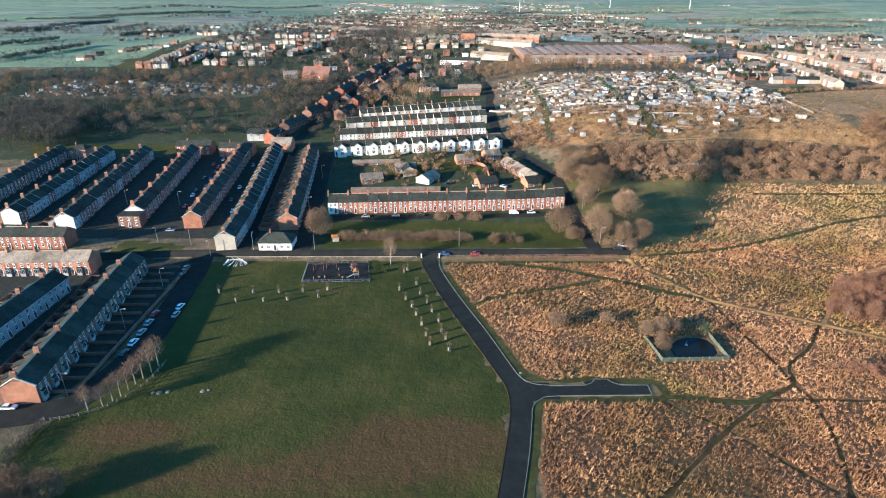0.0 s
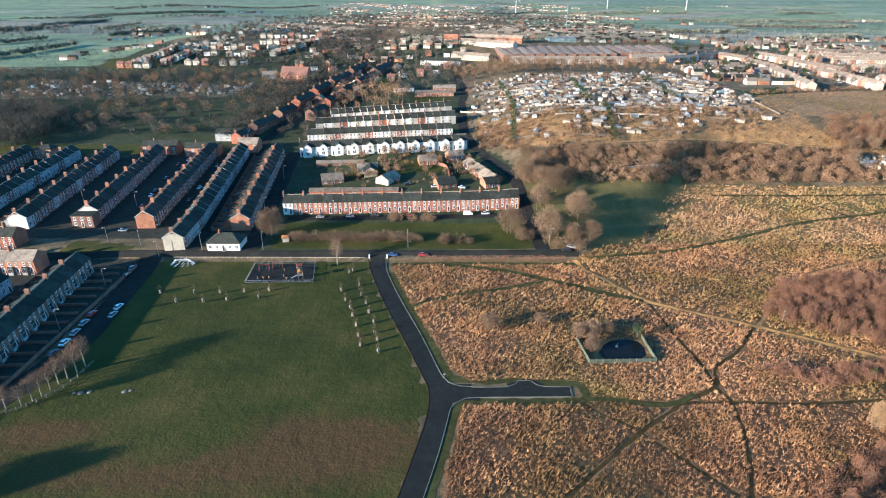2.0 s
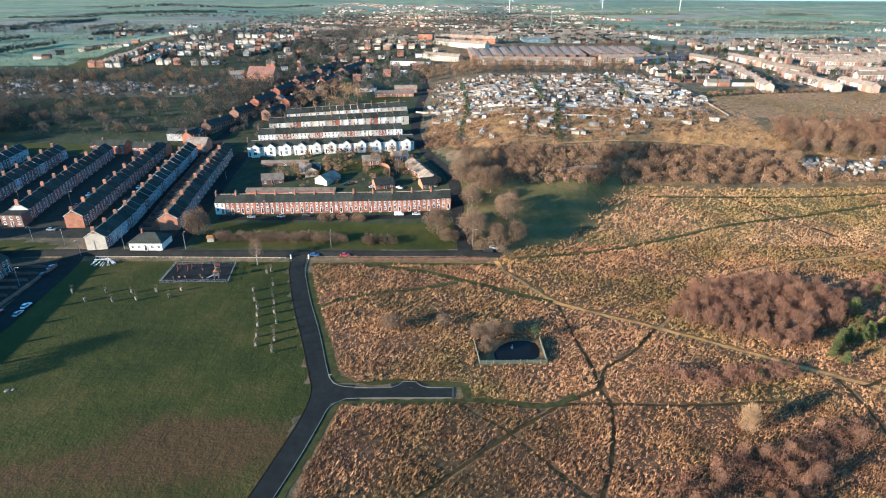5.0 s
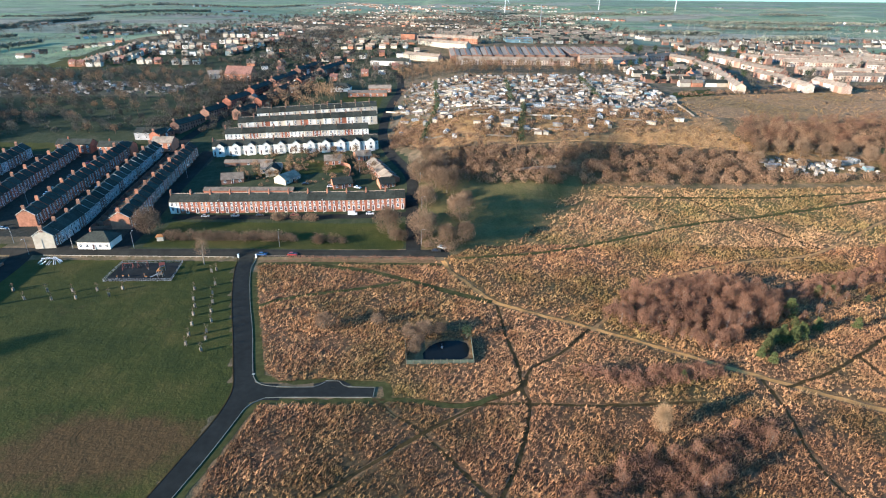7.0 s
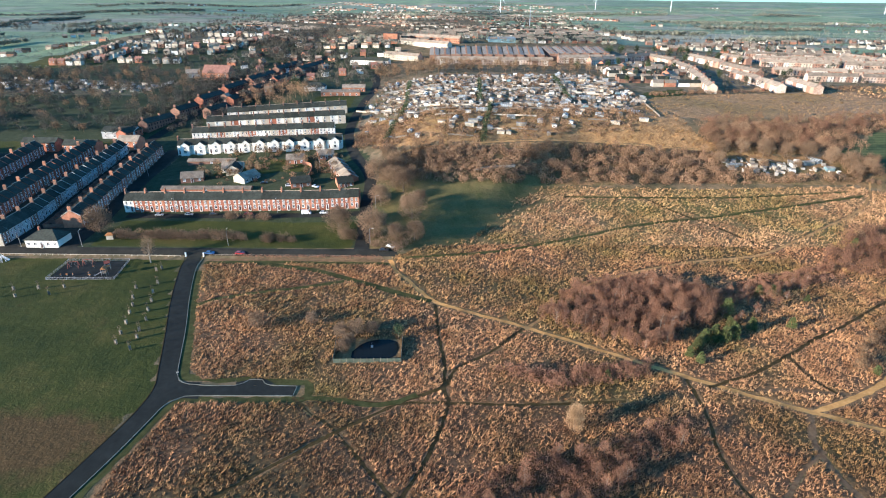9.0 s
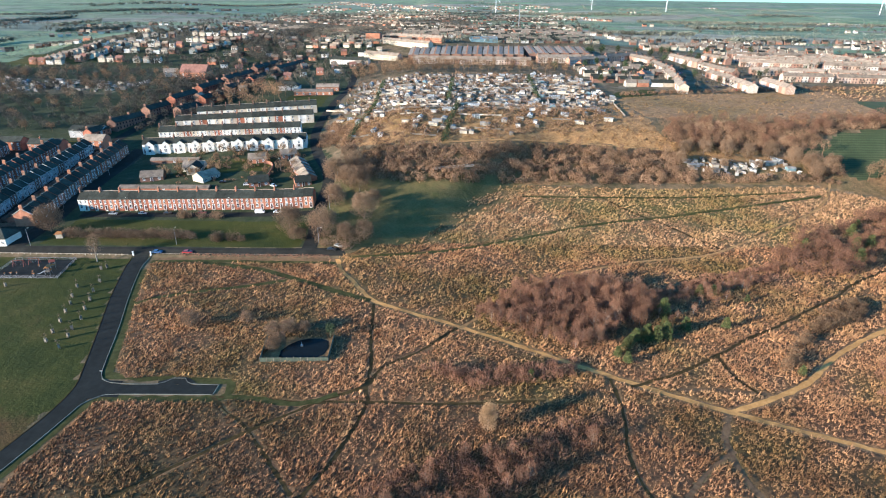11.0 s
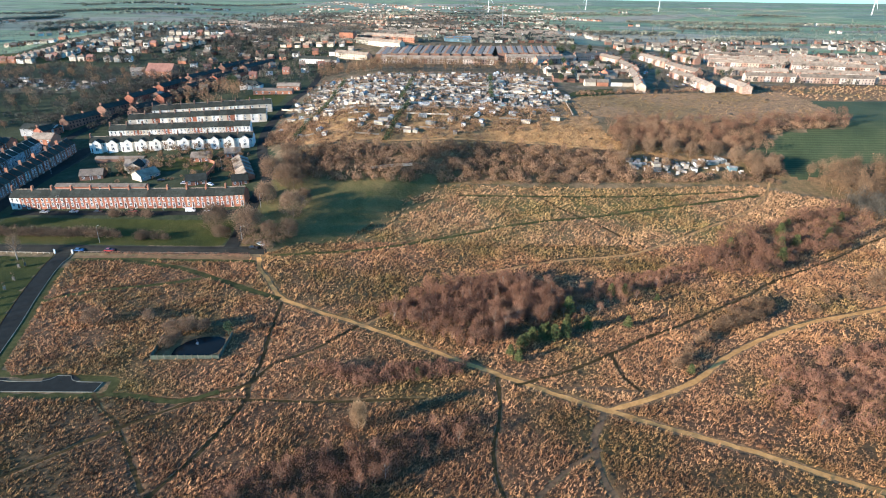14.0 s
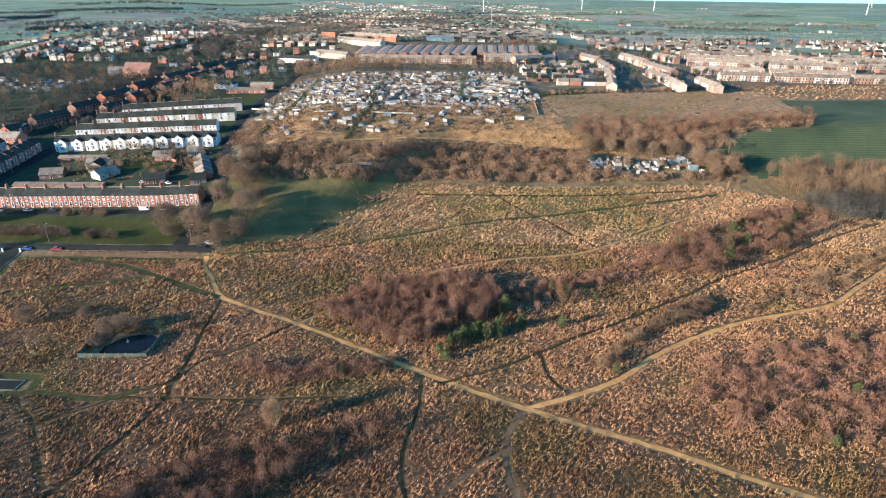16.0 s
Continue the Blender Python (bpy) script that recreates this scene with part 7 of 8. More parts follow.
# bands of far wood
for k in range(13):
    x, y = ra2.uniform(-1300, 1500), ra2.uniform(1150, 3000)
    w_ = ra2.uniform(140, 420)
    woods("woodland", scatter([(x, y), (x + w_, y + 30), (x + w_, y + 90), (x, y + 60)], int(w_ / 5), 8, 300 + k), "grey-brown band of far bare woodland", "hazetwig", 5, 9, per=36, blade=1.9, spread=0.6, twig=2.2, seed=300 + k)


def hedgerows(lines, label, seed, rmin=1.6, rmax=3.4, step=4.0):
    r = np.random.RandomState(seed)
    ch = []
    for A, B in lines:
        n = max(2, int(math.dist(A, B) / step))
        for i in range(n):
            x = A[0] + (B[0] - A[0]) * i / n + r.uniform(-2, 2)
            y = A[1] + (B[1] - A[1]) * i / n + r.uniform(-2, 2)
            s = r.uniform(rmin, rmax) * (2.0 if r.uniform() < 0.12 else 1.0)
            z = float(hgt(x, y) + land_lump(x, y))
            ch.append(twig_cloud(r, 18, (x, y, z + s * 0.7), (s, s, s * 0.9), s * 0.6, 0.7, shell=0.2))
    return tagged(blades("hedgerow", np.concatenate(ch), M["hazetwig"]), label, "hedgerow", kind="stuff")


rl = np.random.RandomState(9)
lines = []
for k in range(46):
    x, y = rl.uniform(-1500, -330), rl.uniform(620, 2600)
    a = rl.choice((0.06, 1.45)) + rl.uniform(-0.15, 0.15)
    n_ = rl.uniform(120, 420)
    lines.append(((x, y), (x + math.cos(a) * n_, y + math.sin(a) * n_)))
for k in range(70):
    x, y = rl.uniform(150, 2200), rl.uniform(800, 3200)
    a = rl.choice((0.04, 1.5)) + rl.uniform(-0.15, 0.15)
    n_ = rl.uniform(150, 520)
    lines.append(((x, y), (x + math.cos(a) * n_, y + math.sin(a) * n_)))
lines += [((-490, 670), (-335, 705)), ((-600, 690), (-490, 670)), ((-600, 815), (-430, 960)), ((-430, 960), (-350, 1100)), ((-405, 590), (-330, 640)), ((300, 800), (900, 840)), ((320, 900), (1200, 960)), ((200, 1000), (900, 1060)), ((-420, 575), (-290, 572))]
hedgerows(lines, "dark hedgerows dividing the far fields", 91, step=6.0)
woods("woodland", scatter([(-950, 860), (-420, 980), (-380, 1160), (-950, 1150)], 260, 8, 92), "bare woods on the western hillside", "darktwig", 7, 12, per=80, blade=0.45, seed=92)
woods("trees", scatter([(340, 690), (900, 690), (950, 900), (340, 900)], 200, 8, 94), "bare trees along the town's eastern edge", "darktwig", 5, 9, per=90, blade=0.35, seed=94)
woods("trees", scatter([(540, 440), (860, 460), (860, 690), (560, 690)], 110, 8, 95), "bare garden trees among the eastern roofs", "darktwig", 4, 8, per=90, blade=0.35, seed=95)
woods("woodland", scatter([(500, 1000), (1500, 1300), (1600, 1500), (600, 1300)], 120, 9, 93), "far bare woods", "darktwig", 7, 12, per=80, blade=0.5, seed=93)


def turbine(x, y, hub, blade, turn):
    ob = base("wind_turbine", x, y, float(hgt(x, y) + land_lump(x, y)))
    bm = bmesh.new()
    tube(bm, (0, 0, -2), (0, 0, hub), 1.3, 0.7, 10)
    part("tower", bm, M["white"], ob)
    bm = bmesh.new()
    box(bm, -1.6, 1.6, -2.5, 5.0, hub - 1.6, hub + 1.8)
    part("nacelle", bm, M["white"], ob)
    for k in range(3):
        a = math.radians(turn + 120 * k)
        bm = bmesh.new()
        tip = Vector((math.sin(a) * blade, -3.4, hub + math.cos(a) * blade))
        mid = Vector((math.sin(a) * blade * 0.25, -3.4, hub + math.cos(a) * blade * 0.25))
        tube(bm, (0, -3.4, hub), mid, 0.5, 0.9, 6)
        tube(bm, mid, tip, 0.9, 0.15, 6)
        part("blade", bm, M["white"], ob)
    return tagged(ob, "white three-bladed wind turbine on far fields", "wind turbine", "wind turbines")


turbine(942, 2367, 70, 38, 10)
turbine(1611, 2157, 60, 36, 40)
turbine(294, 2393, 62, 36, 25)
turbine(780, 2900, 70, 38, 80)


def mast(x, y, hh):
    ob = base("mast", x, y, float(hgt(x, y) + land_lump(x, y)))
    bm = bmesh.new()
    tube(bm, (0, 0, -1), (0, 0, hh), 0.9, 0.4, 6)
    part("pole", bm, M["steel"], ob)
    bm = bmesh.new()
    box(bm, -2.5, 2.5, -0.3, 0.3, hh - 6, hh - 5.4)
    part("crossarm", bm, M["steel"], ob)
    return tagged(ob, "tall grey mast in the far fields", "mast")


mast(244, 1134, 42)

# ---- vehicles ----
def car(paint, van=False):
    ob = new("van" if van else "car")
    L_, W, H = (5.0, 1.95, 2.1) if van else (4.2, 1.75, 1.45)
    bm = bmesh.new()
    if van:
        prof = [(-2.5, 0.3), (-2.5, 0.95), (-1.9, 1.1), (-1.3, 2.05), (2.4, 2.1), (2.5, 0.3)]
    else:
        prof = [(-2.1, 0.28), (-2.1, 0.72), (-1.9, 0.82), (-0.95, 0.92), (1.9, 0.95), (2.08, 0.8), (2.1, 0.28)]
    prism(bm, prof, -W / 2, W / 2)
    bmesh.ops.bevel(bm, geom=[e for e in bm.edges if abs(e.verts[0].co.x - e.verts[1].co.x) < 0.01], offset=0.07, segments=1, affect="EDGES")
    part("body", bm, PAINTS[paint], ob)
    if not van:
        bm = bmesh.new()
        vs = []
        for x, y, z in ((W / 2 - 0.06, -0.95, 0.9), (W / 2 - 0.06, 1.85, 0.9), (W / 2 - 0.25, 1.25, 1.42), (W / 2 - 0.25, -0.25, 1.42)):
            vs.append((bm.verts.new((-x, y, z)), bm.verts.new((x, y, z))))
        for i in range(4):
            a, b_ = vs[i], vs[(i + 1) % 4]
            bm.faces.new((a[0], b_[0], b_[1], a[1])).material_index = 0 if i == 2 else 1
        bm.faces.new([v[0] for v in vs][::-1]).material_index = 1
        bm.faces.new([v[1] for v in vs]).material_index = 1
        part("cabin", bm, (PAINTS[paint], M["pane"]), ob)
    else:
        bm = bmesh.new()
        prism(bm, [(-1.86, 1.14), (-1.34, 2.0), (-1.38, 2.02), (-1.92, 1.16)], -0.85, 0.85)
        part("windscreen", bm, M["pane"], ob)
    for sx in (-1, 1):
        for y in (-1.3, 1.3):
            bm = bmesh.new()
            tube(bm, (sx * (W / 2 - 0.2), y, 0.31), (sx * (W / 2 + 0.01), y, 0.31), 0.31, 0.31, 10)
            part("wheel", bm, M["tyre"], ob)
    return ob


CARS = {k: car(k) for k in PAINTS}
CARS["van"] = car("white", True)
rc = random.Random(3)


def park(kind, x, y, rz, where, group=""):
    c = copy_thing(CARS[kind], pose(x, y, float(hgt(x, y)) + 0.14, 0, 0, rz) @ Matrix.Scale(0.87, 4))
    tagged(c, ("white van parked %s" if kind == "van" else kind + " car parked %s") % where, "van" if kind == "van" else "car", group)


park("white", -108, 113, 92, "at the end of the terrace")
for kind, x, y in (("white", -86.4, 163), ("silver", -85.6, 158), ("silver", -92.0, 153), ("silver", -91.6, 147.5), ("white", -91.4, 142), ("red", -92.6, 158.5), ("black", -95.5, 186), ("silver", -96.4, 192), ("black", -91.2, 136.5)):
    park(kind, x, y, 176 + rc.uniform(-3, 3), "in the street beside the park", "street cars by the park")
for kind, x in (("silver", -22.4), ("black", -11), ("van", 31.9), ("white", 40), ("red", 5), ("silver", -36)):
    park(kind, x, 245.6 + x * 0.05, 93, "before the brick terrace", "cars before the brick terrace")
park("red", 12.5, 204.6, 92, "on the main road", "cars on the main road")
park("blue", 0.5, 204.4, 92, "on the main road", "cars on the main road")
park("black", 70, 209, 90, "at the road end")
park("silver", 72.5, 212, 60, "at the road end")
park("silver", -119, 229, 90, "by the corner green")
for x0, y0, x1, y1, n in ((-120, 245, -127, 318, 12), (-146, 245, -150, 318, 6), (-100, 240, -104, 318, 5), (-77, 235, -80, 318, 4), (-173, 245, -177, 315, 3)):
    for i in range(n):
        t = (i + rc.uniform(0.1, 0.9)) / n
        park(rc.choice(("white", "silver", "black", "red", "blue", "silver")), x0 + (x1 - x0) * t + rc.choice((-1.9, 1.9)), y0 + (y1 - y0) * t, 5 + rc.uniform(-4, 4), "between the terraces", "cars between the terraces")
for x, y in ((16, 279), (24, 283), (30, 278), (-12, 289), (2, 282)):
    park(rc.choice(("silver", "black", "white")), x, y, rc.uniform(0, 180), "by the bungalows", "cars by the bungalows")
for k in range(12):
    park(rc.choice(("white", "silver", "black", "red")), rc.uniform(318, 338), rc.uniform(430, 560), rc.uniform(-10, 10), "in the estate street", "cars in the eastern estate")
for k in range(7):
    park(rc.choice(("white", "silver", "black", "red")), -81 + rc.uniform(-2, 2), 250 + k * 9, 6, "along the terrace street", "cars along the terrace street")
for o in list(CARS.values()):
    spare(o)


# ---- street furniture ----
def street_lamp(hh=7.0):
    ob = new("street_lamp")
    bm = bmesh.new()
    tube(bm, (0, 0, -0.2), (0, 0, hh), 0.1, 0.06, 7)
    part("column", bm, M["steel"], ob)
    bm = bmesh.new()
    tube(bm, (0, 0, hh - 0.03), (0, -1.2, hh + 0.15), 0.045, 0.04, 6)
    part("arm", bm, M["steel"], ob)
    bm = bmesh.new()
    box(bm, -0.14, 0.14, -1.75, -1.1, hh + 0.08, hh + 0.22)
    part("lantern", bm, M["stone"], ob)
    return ob


lp = street_lamp()
for x, y, rz in ((-91.5, 203, 0), (-77, 209.5, 180), (-52.5, 210.2, 180), (6, 213, 180), (-96.5, 118, 90), (-98, 150, 90), (-99, 178, 90), (-119, 217, 0), (-104, 214, 30), (-63, 250, 90), (-64, 290, 90), (64, 215, 90), (64, 250, 90), (62, 284, 90), (-126, 256, 90), (-152, 258, 90), (28, 300, 0), (-30, 247.5, 0), (18, 249, 0)):
    tagged(copy_thing(lp, pose(x, y, float(hgt(x, y)), 0, 0, rz)), "grey steel street lamp beside the road", "street lamp", "street lamps")
spare(lp)
# knee rail along the park's front
rail = base("knee_rail", -85, 201.6, 0)
for i in range(32):
    bm = bmesh.new()
    box(bm, i * 2.4, i * 2.4 + 0.14, -0.07, 0.07, -0.1, 0.75)
    part("post", bm, M["palewood"], rail)
    if i < 31:
        bm = bmesh.new()
        box(bm, i * 2.4 + 0.145, i * 2.4 + 2.395, -0.04, 0.04, 0.52, 0.68)
        part("rail", bm, M["palewood"], rail)
tagged(rail, "pale timber knee rail along the park front", "fence")
rail2 = base("knee_rail", 0.5, 203.0, 0, 0.6)
for i in range(24):
    bm = bmesh.new()
    box(bm, i * 2.4, i * 2.4 + 0.14, -0.07, 0.07, -0.1, 0.7)
    part("post", bm, M["wood"], rail2)
    if i < 23:
        bm = bmesh.new()
        box(bm, i * 2.4 + 0.145, i * 2.4 + 2.395, -0.04, 0.04, 0.48, 0.62)
        part("rail", bm, M["wood"], rail2)
tagged(rail2, "weathered timber knee rail along the heath", "fence")
for x in (-8.6, -1.6):
    g = base("gate_post", x, 202.2, 0)
    bm = bmesh.new()
    box(bm, -0.22, 0.22, -0.22, 0.22, -0.1, 1.5)
    box(bm, -0.27, 0.27, -0.27, 0.27, 1.504, 1.62)
    part("post", bm, M["white"], g)
    tagged(g, "white gate post at the road mouth", "gate post", "gate posts")
# fence beside the slender trees
PF = [(-95, 108.6), (-89.2, 110.4), (-84, 114), (-80.2, 119.5), (-78.2, 126), (-77.6, 133)]
LF = [(-96.7, 108.9), (-97.5, 106.2), (-97.9, 102.8), (-98, 99.2), (-97.9, 95.4), (-97.4, 90), (-96.6, 84)]
for line_, lab_ in ((PF, "weathered timber post-and-rail fence under the trees"), (LF, "pale timber post-and-rail fence along the lane")):
    fl = smooth_line(line_, 2.0)
    pfence = base("park_fence", 0, 0, 0)
    for (xa, ya), (xb, yb) in zip(fl[:-1], fl[1:]):
        bm = bmesh.new()
        box(bm, xa - 0.07, xa + 0.07, ya - 0.07, ya + 0.07, -0.1, 1.05)
        part("post", bm, M["wood"], pfence)
        for z in (0.45, 0.85):
            bm = bmesh.new()
            tube(bm, (xa, ya, z), (xb, yb, z), 0.05, 0.05, 5)
            part("rail", bm, M["wood"], pfence)
    tagged(pfence, lab_, "fence", "park fences")


# ---- saplings in guards ----
def sapling():
    ob = new("sapling")
    bm = bmesh.new()
    tube(bm, (0, 0, -0.1), (0, 0, 2.9), 0.05, 0.02, 5)
    part("stem", bm, M["trunk"], ob)
    for sx, sy in ((-1, -1), (1, -1), (1, 1), (-1, 1)):
        bm = bmesh.new()
        box(bm, sx * 0.26 - 0.05, sx * 0.26 + 0.05, sy * 0.26 - 0.05, sy * 0.26 + 0.05, -0.1, 1.6)
        part("stake", bm, M["wood"], ob)
    for k, (ax, ay, bx, by) in enumerate(((-0.2, -0.28, 0.2, -0.24), (0.24, -0.2, 0.28, 0.2), (-0.2, 0.24, 0.2, 0.28), (-0.28, -0.2, -0.24, 0.2))):
        bm = bmesh.new()
        box(bm, ax, bx, ay, by, 0.4, 1.4)
        part("guard_panel", bm, M["wood"], ob)
    blades("crown", twig_cloud(np.random.RandomState(5), 60, (0, 0, 2.6), (0.5, 0.5, 0.6), 0.6, 0.04), M["twig"], ob)
    return ob


sp = sapling()
for x, y in ((-77.2, 173), (-69.3, 167), (-65.4, 173), (-60.1, 167), (-56.6, 173), (-52.5, 168), (-48.6, 174), (-42.3, 170), (-40.2, 175), (-15.1, 175), (-12.6, 168), (-10.1, 163), (-8.6, 158), (-6.6, 152), (-5.1, 146), (-3.9, 141), (-9.4, 179), (-7.7, 172), (-5.4, 166), (-3.6, 160), (-1.3, 154), (-0.5, 148), (0.8, 144), (1.8, 138), (-14.5, 189), (-13.2, 190.5)):
    tagged(copy_thing(sp, pose(x, y, 0.0, 0, 0, rc.uniform(0, 90))), "young tree in a pale timber guard on grass", "sapling", "guarded saplings")
spare(sp)

# ---- playground ----
pg = raw("playground_surface", [(-50.4, 181.2, 0.1), (-26.6, 182.0, 0.1), (-29.0, 197.2, 0.1), (-51.4, 196.2, 0.1)], [(0, 1, 2, 3)], M["play"])
tagged(pg, "dark rubber playground surface", "playground", kind="structure")
PGC = [(-50.6, 181.0), (-26.4, 181.8), (-28.8, 197.4), (-51.6, 196.4)]
pgf = base("playground_fence", 0, 0, 0)
for i in range(4):
    A, B = Vector(PGC[i]), Vector(PGC[(i + 1) % 4])
    n = int((B - A).length / 2.4)
    for k in range(n):
        p, q = A.lerp(B, k / n), A.lerp(B, (k + 1) / n)
        bm = bmesh.new()
        tube(bm, (p.x, p.y, -0.1), (p.x, p.y, 1.1), 0.05, 0.05, 6)
        part("post", bm, M["steel"], pgf)
        for z in (0.2, 1.0):
            bm = bmesh.new()
            tube(bm, (p.x, p.y, z), (q.x, q.y, z), 0.035, 0.035, 5)
            part("rail", bm, M["steel"], pgf)
        bm = bmesh.new()
        for m_ in range(1, 12):
            c = p.lerp(q, m_ / 12)
            tube(bm, (c.x, c.y, 0.2), (c.x, c.y, 1.0), 0.018, 0.018, 4)
        tagged(part("mesh_panel", bm, M["steel"], pgf), kind="stuff")
tagged(pgf, "grey steel bow-top fence round the playground", "fence")


def swing(x, y, rz):
    ob = base("swing", x, y, 0.1, rz)
    for sx in (-1.8, 1.8):
        for sy in (-0.9, 0.9):
            bm = bmesh.new()
            tube(bm, (sx, sy, 0), (sx, 0, 2.4), 0.07, 0.07, 6)
            part("leg", bm, M["playred"], ob)
    bm = bmesh.new()
    tube(bm, (-1.9, 0, 2.4), (1.9, 0, 2.4), 0.08, 0.08, 6)
    part("top_bar", bm, M["playred"], ob)
    for sx in (-0.8, 0.8):
        bm = bmesh.new()
        box(bm, sx - 0.25, sx + 0.25, -0.1, 0.1, 0.5, 0.56)
        seat = part("seat", bm, M["tyre"], ob)
        for k in (-0.23, 0.23):
            bm = bmesh.new()
            tube(bm, (sx + k, 0, 0.56), (sx + k, 0, 2.36), 0.02, 0.02, 4)
            part("chain", bm, M["steel"], seat)
    return tagged(ob, "red steel two-seat swing on dark rubber", "swing")


def climber(x, y, rz, roof):
    ob = base("climbing_frame", x, y, 0.1, rz)
    for sx in (-0.8, 0.8):
        for sy in (-0.8, 0.8):
            bm = bmesh.new()
            tube(bm, (sx, sy, 0), (sx, sy, 2.7), 0.07, 0.07, 6)
            part("post", bm, M["steel"], ob)
    bm = bmesh.new()
    box(bm, -0.9, 0.9, -0.9, 0.9, 1.2, 1.32)
    part("deck", bm, M["wood"], ob)
    bm = bmesh.new()
    prism(bm, [(-1.0, 2.7), (0, 3.5), (1.0, 2.7)], -1.0, 1.0)
    part("roof", bm, M[roof], ob)
    bm = bmesh.new()
    prism(bm, [(0.92, 1.3), (3.2, 0.25), (3.7, 0.25), (3.7, 0.33), (3.2, 0.33), (0.92, 1.42)], -0.3, 0.3)
    part("slide", bm, M["steel"], ob)
    bm = bmesh.new()
    box(bm, -0.8, 0.8, -0.94, -0.905, 1.4, 2.0)
    part("side_panel", bm, M["playyel"], ob)
    return tagged(ob, "climbing frame with a roof and steel slide", "climbing frame")


swing(-46.5, 191, 10)
swing(-42, 193, 5)
climber(-33, 190, 30, "playred")
climber(-31.5, 185, 100, "playyel")
for x, y in ((-47, 184), (-45, 184.3), (-43, 184.6), (-38, 186), (-36.5, 184), (-39, 191)):
    ob = base("spring_rider", x, y, 0.1, rc.uniform(0, 180))
    bm = bmesh.new()
    tube(bm, (0, 0, 0), (0, 0, 0.45), 0.12, 0.12, 8)
    part("spring", bm, M["steel"], ob)
    bm = bmesh.new()
    box(bm, -0.12, 0.12, -0.45, 0.45, 0.455, 0.8)
    bmesh.ops.bevel(bm, geom=bm.edges[:], offset=0.05, segments=1, affect="EDGES")
    part("seat", bm, M["playyel"], ob)
    tagged(ob, "small orange spring rider in the playground", "spring rider", "spring riders")
# leaning stack of pale poles by the main road
st = base("timber_sculpture", -79.5, 196.5, 0)
for i in range(26):
    a = i * 0.61
    bm = bmesh.new()
    tube(bm, (math.cos(a) * 4.6, math.sin(a) * 2.6, -0.05), (math.cos(a + 0.5) * 2.6, math.sin(a + 0.5) * 1.5, 1.5 + 0.4 * math.sin(i * 2.1)), 0.08, 0.06, 6)
    part("pole", bm, M["white"], st)
bm = bmesh.new()
tube(bm, (-3, 0, 1.6), (3, 0.3, 1.8), 0.1, 0.1, 6)
part("ridge_pole", bm, M["white"], st)
tagged(st, "ring of leaning white poles on the grass", "sculpture")

# ---- fenced pond on the heath ----
PC = [(61.6, 133.0), (80.6, 133.6), (80.2, 146.0), (60.4, 144.6)]
rim = [(66.2, 135.4), (66.0, 138.5), (67.8, 141.9), (70.2, 144), (73.0, 145.0), (76.4, 145.1), (78.8, 143.8), (79.5, 140.6), (78.8, 136.8), (76.8, 135.2), (72.2, 134.3), (68.4, 134.5)]
pond = raw("pond_water", [(x, y, 0.06) for x, y in rim], [tuple(range(len(rim)))[::-1]], M["water"])
tagged(pond, "still dark pond water inside a fence", "water", kind="structure")
for i in range(4):
    A, B = Vector(PC[i]), Vector(PC[(i + 1) % 4])
    if i == 2:
        continue
    ob = base("pond_fence", A.x, A.y, 0, math.degrees(math.atan2(B.y - A.y, B.x - A.x)))
    L_ = (B - A).length
    n = int(L_ / 1.9)
    for k in range(n):
        bm = bmesh.new()
        box(bm, L_ * k / n + 0.06, L_ * (k + 1) / n - 0.06, -0.03, 0.03, -0.05, 1.35)
        part("panel", bm, M["fencegreen"], ob)
        bm = bmesh.new()
        box(bm, L_ * k / n - 0.055, L_ * k / n + 0.055, -0.06, 0.06, -0.1, 1.55)
        part("post", bm, M["wood"], ob)
    tagged(ob, "grey-green panel fence round the pond", "fence", "pond fences")
pu = base("pump", 71.5, 141.0, 0.06)
bm = bmesh.new()
box(bm, -0.3, 0.3, -0.3, 0.3, -0.1, 0.4)
part("housing", bm, M["steel"], pu)
bm = bmesh.new()
tube(bm, (0, 0, 0.405), (0, 0, 1.5), 0.06, 0.05, 6)
part("pipe", bm, M["steel"], pu)
tagged(pu, "grey steel pump standing in the pond", "pump")
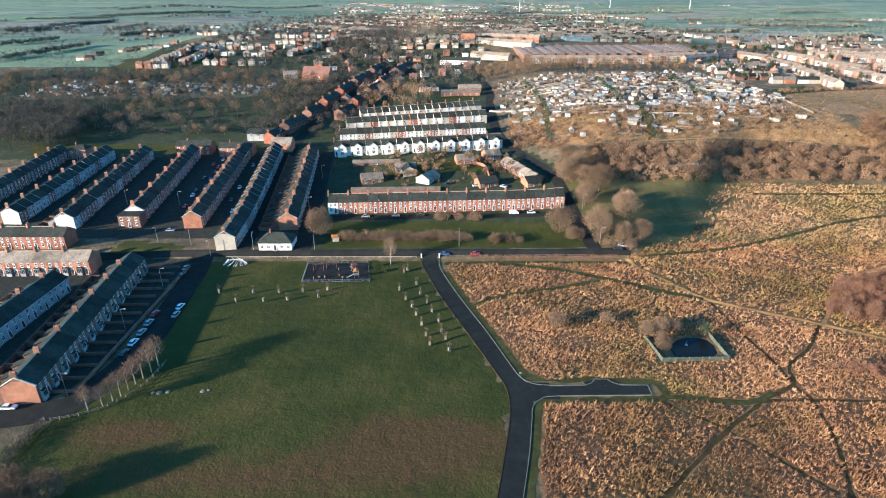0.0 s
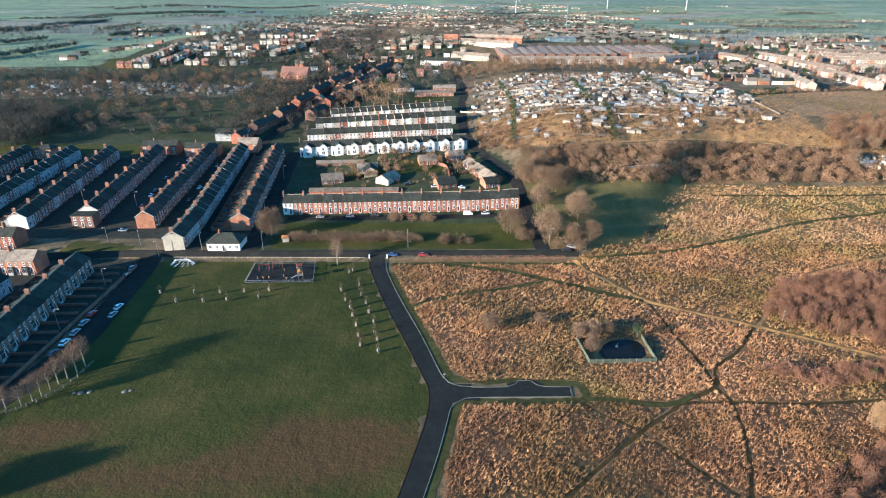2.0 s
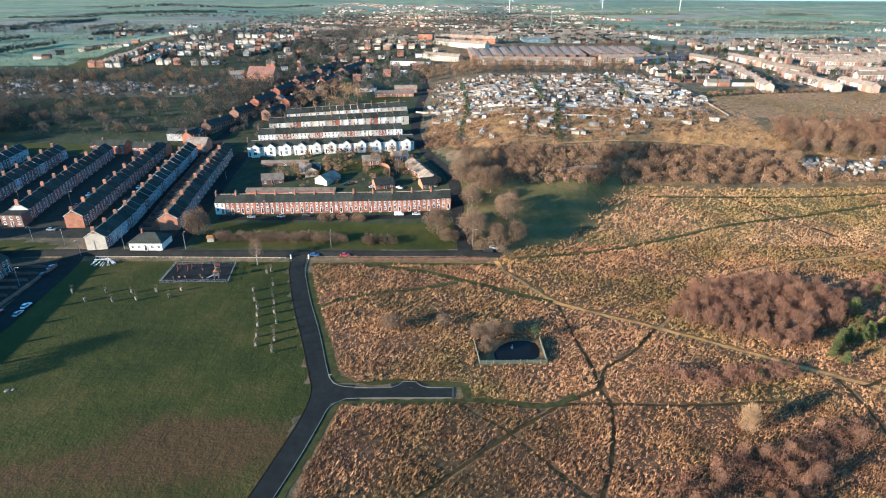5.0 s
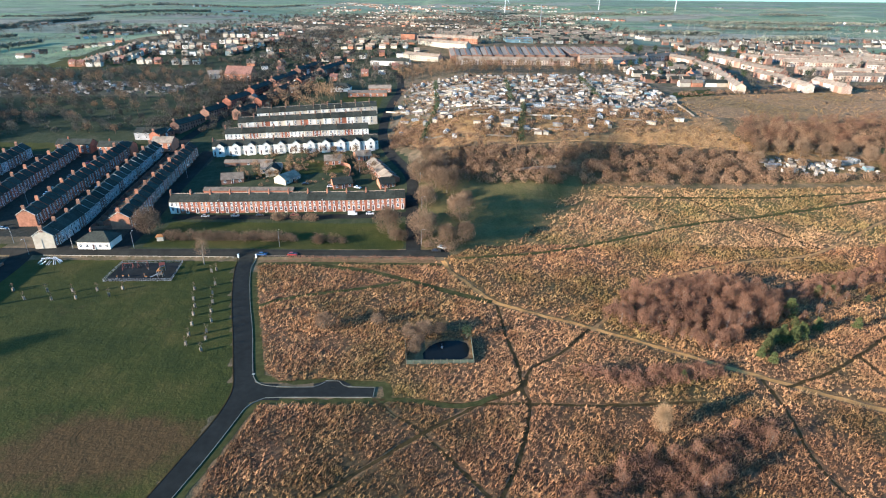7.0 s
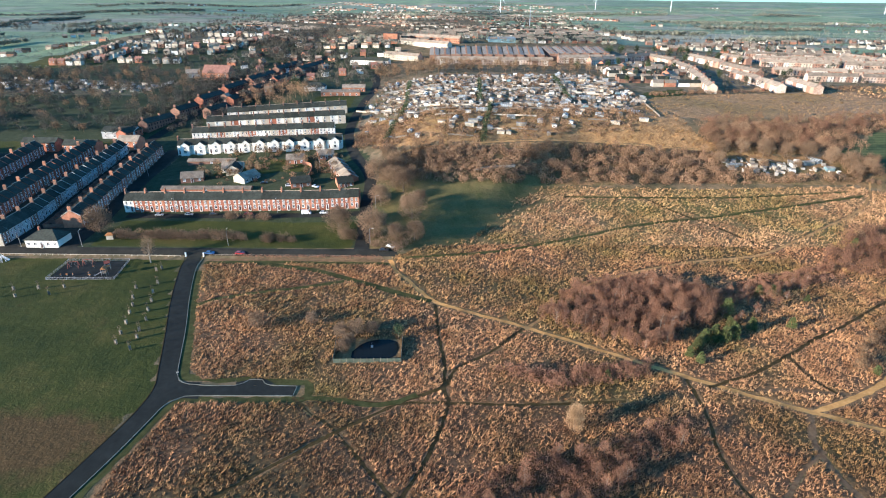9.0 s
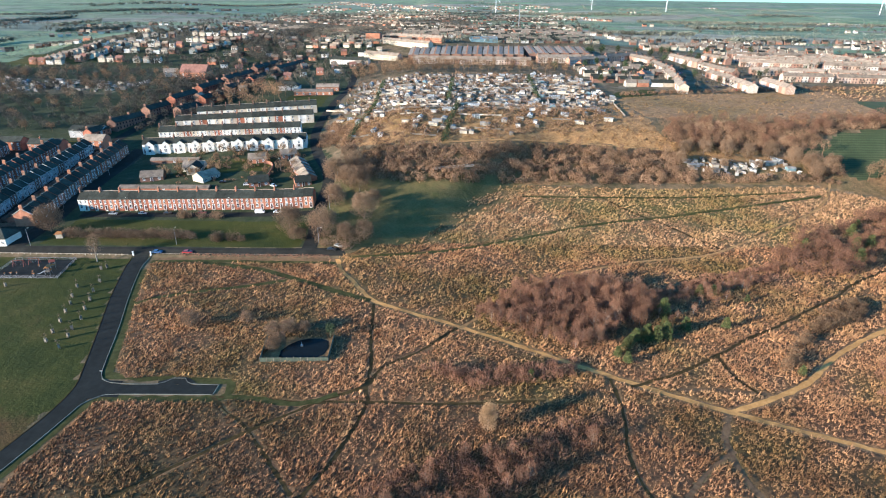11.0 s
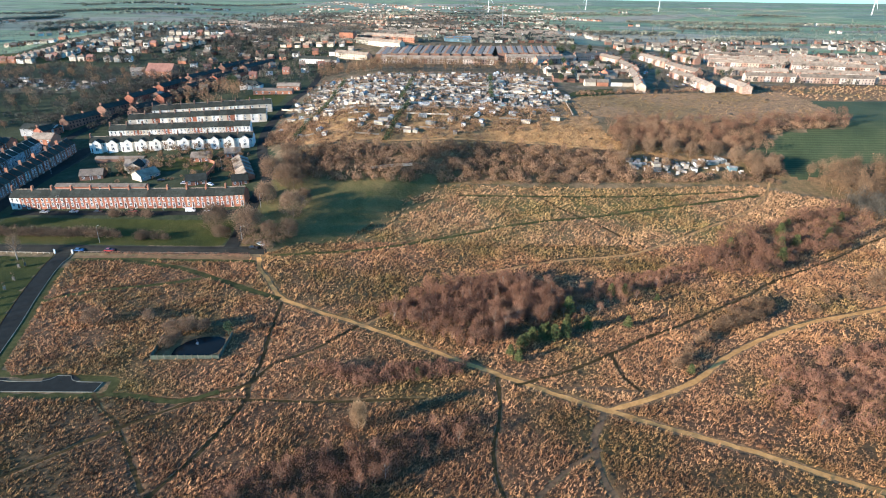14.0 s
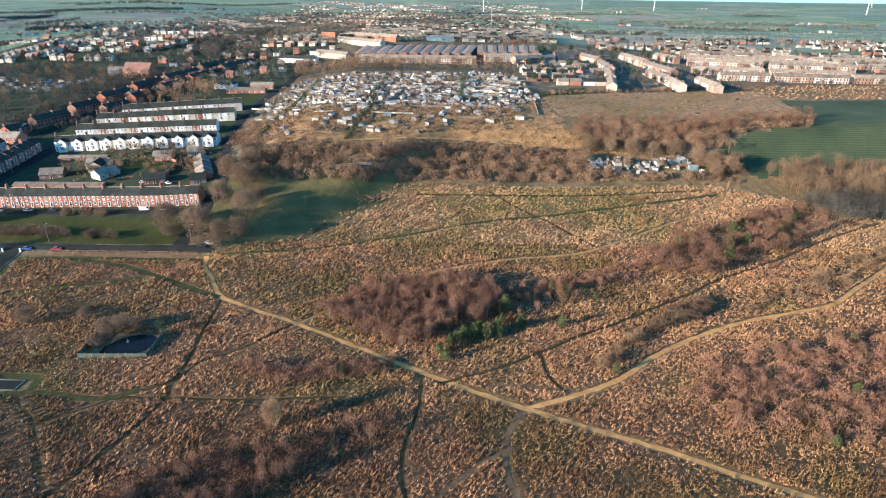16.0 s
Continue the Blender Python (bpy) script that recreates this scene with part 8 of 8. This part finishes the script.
# lumps of stone in the park, sign at the road bend
for x, y, s in ((-73.5, 119.3, 1.5), (-71.5, 119.7, 1.2), (-75.2, 119.2, 1.0), (-62.5, 119.9, 1.3), (-61.2, 120.4, 0.9)):
    ob = base("boulder", x, y, 0)
    bm = bmesh.new()
    bmesh.ops.create_icosphere(bm, subdivisions=2, radius=0.55 * s)
    for v in bm.verts:
        v.co *= 1 + 0.25 * noise.noise(v.co * 1.7 + Vector((x, y, 0)))
        v.co.z = v.co.z * 0.25 + 0.05
    part("stone", bm, M["wood"], ob)
    tagged(ob, "flat grey boulder lying on the park grass", "boulder", "boulders")
sg = base("sign", 20.8, 126.2, 0, 20)
bm = bmesh.new()
tube(bm, (0, 0, -0.1), (0, 0, 1.5), 0.04, 0.04, 6)
part("post", bm, M["steel"], sg)
bm = bmesh.new()
box(bm, -0.35, 0.35, -0.06, -0.042, 1.0, 1.4)
part("plate", bm, M["stone"], sg)
tagged(sg, "small white sign on a post by the road", "sign")
# patterns of trees no longer needed
for o in BARE + BIRCH + STREET + FEATHER + PINES + EVER:
    spare(o)

# ---- northern side pulled towards the camera ----
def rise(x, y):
    """Scale that draws all north of the main road towards the camera, nearer and higher than the plan, to fit its view.
    """
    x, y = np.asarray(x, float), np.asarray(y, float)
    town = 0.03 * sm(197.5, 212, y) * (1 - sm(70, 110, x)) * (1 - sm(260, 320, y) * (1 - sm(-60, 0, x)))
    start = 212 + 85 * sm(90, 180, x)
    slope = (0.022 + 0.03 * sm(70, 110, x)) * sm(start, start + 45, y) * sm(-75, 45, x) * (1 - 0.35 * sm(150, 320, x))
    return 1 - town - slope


# x of the point on the camera's path that the scaling aims at
def pull_x(x):
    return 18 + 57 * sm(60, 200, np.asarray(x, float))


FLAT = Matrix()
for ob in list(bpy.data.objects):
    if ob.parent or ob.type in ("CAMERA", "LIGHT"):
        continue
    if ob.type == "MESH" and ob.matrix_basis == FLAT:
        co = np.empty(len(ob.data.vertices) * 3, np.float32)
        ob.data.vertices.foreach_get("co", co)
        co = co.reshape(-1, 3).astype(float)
        k, cx = rise(co[:, 0], co[:, 1]), pull_x(co[:, 0])
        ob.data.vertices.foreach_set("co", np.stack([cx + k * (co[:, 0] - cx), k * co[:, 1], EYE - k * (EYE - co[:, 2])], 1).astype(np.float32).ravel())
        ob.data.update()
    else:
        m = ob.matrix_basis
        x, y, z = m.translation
        k, cx = float(rise(x, y)), float(pull_x(x))
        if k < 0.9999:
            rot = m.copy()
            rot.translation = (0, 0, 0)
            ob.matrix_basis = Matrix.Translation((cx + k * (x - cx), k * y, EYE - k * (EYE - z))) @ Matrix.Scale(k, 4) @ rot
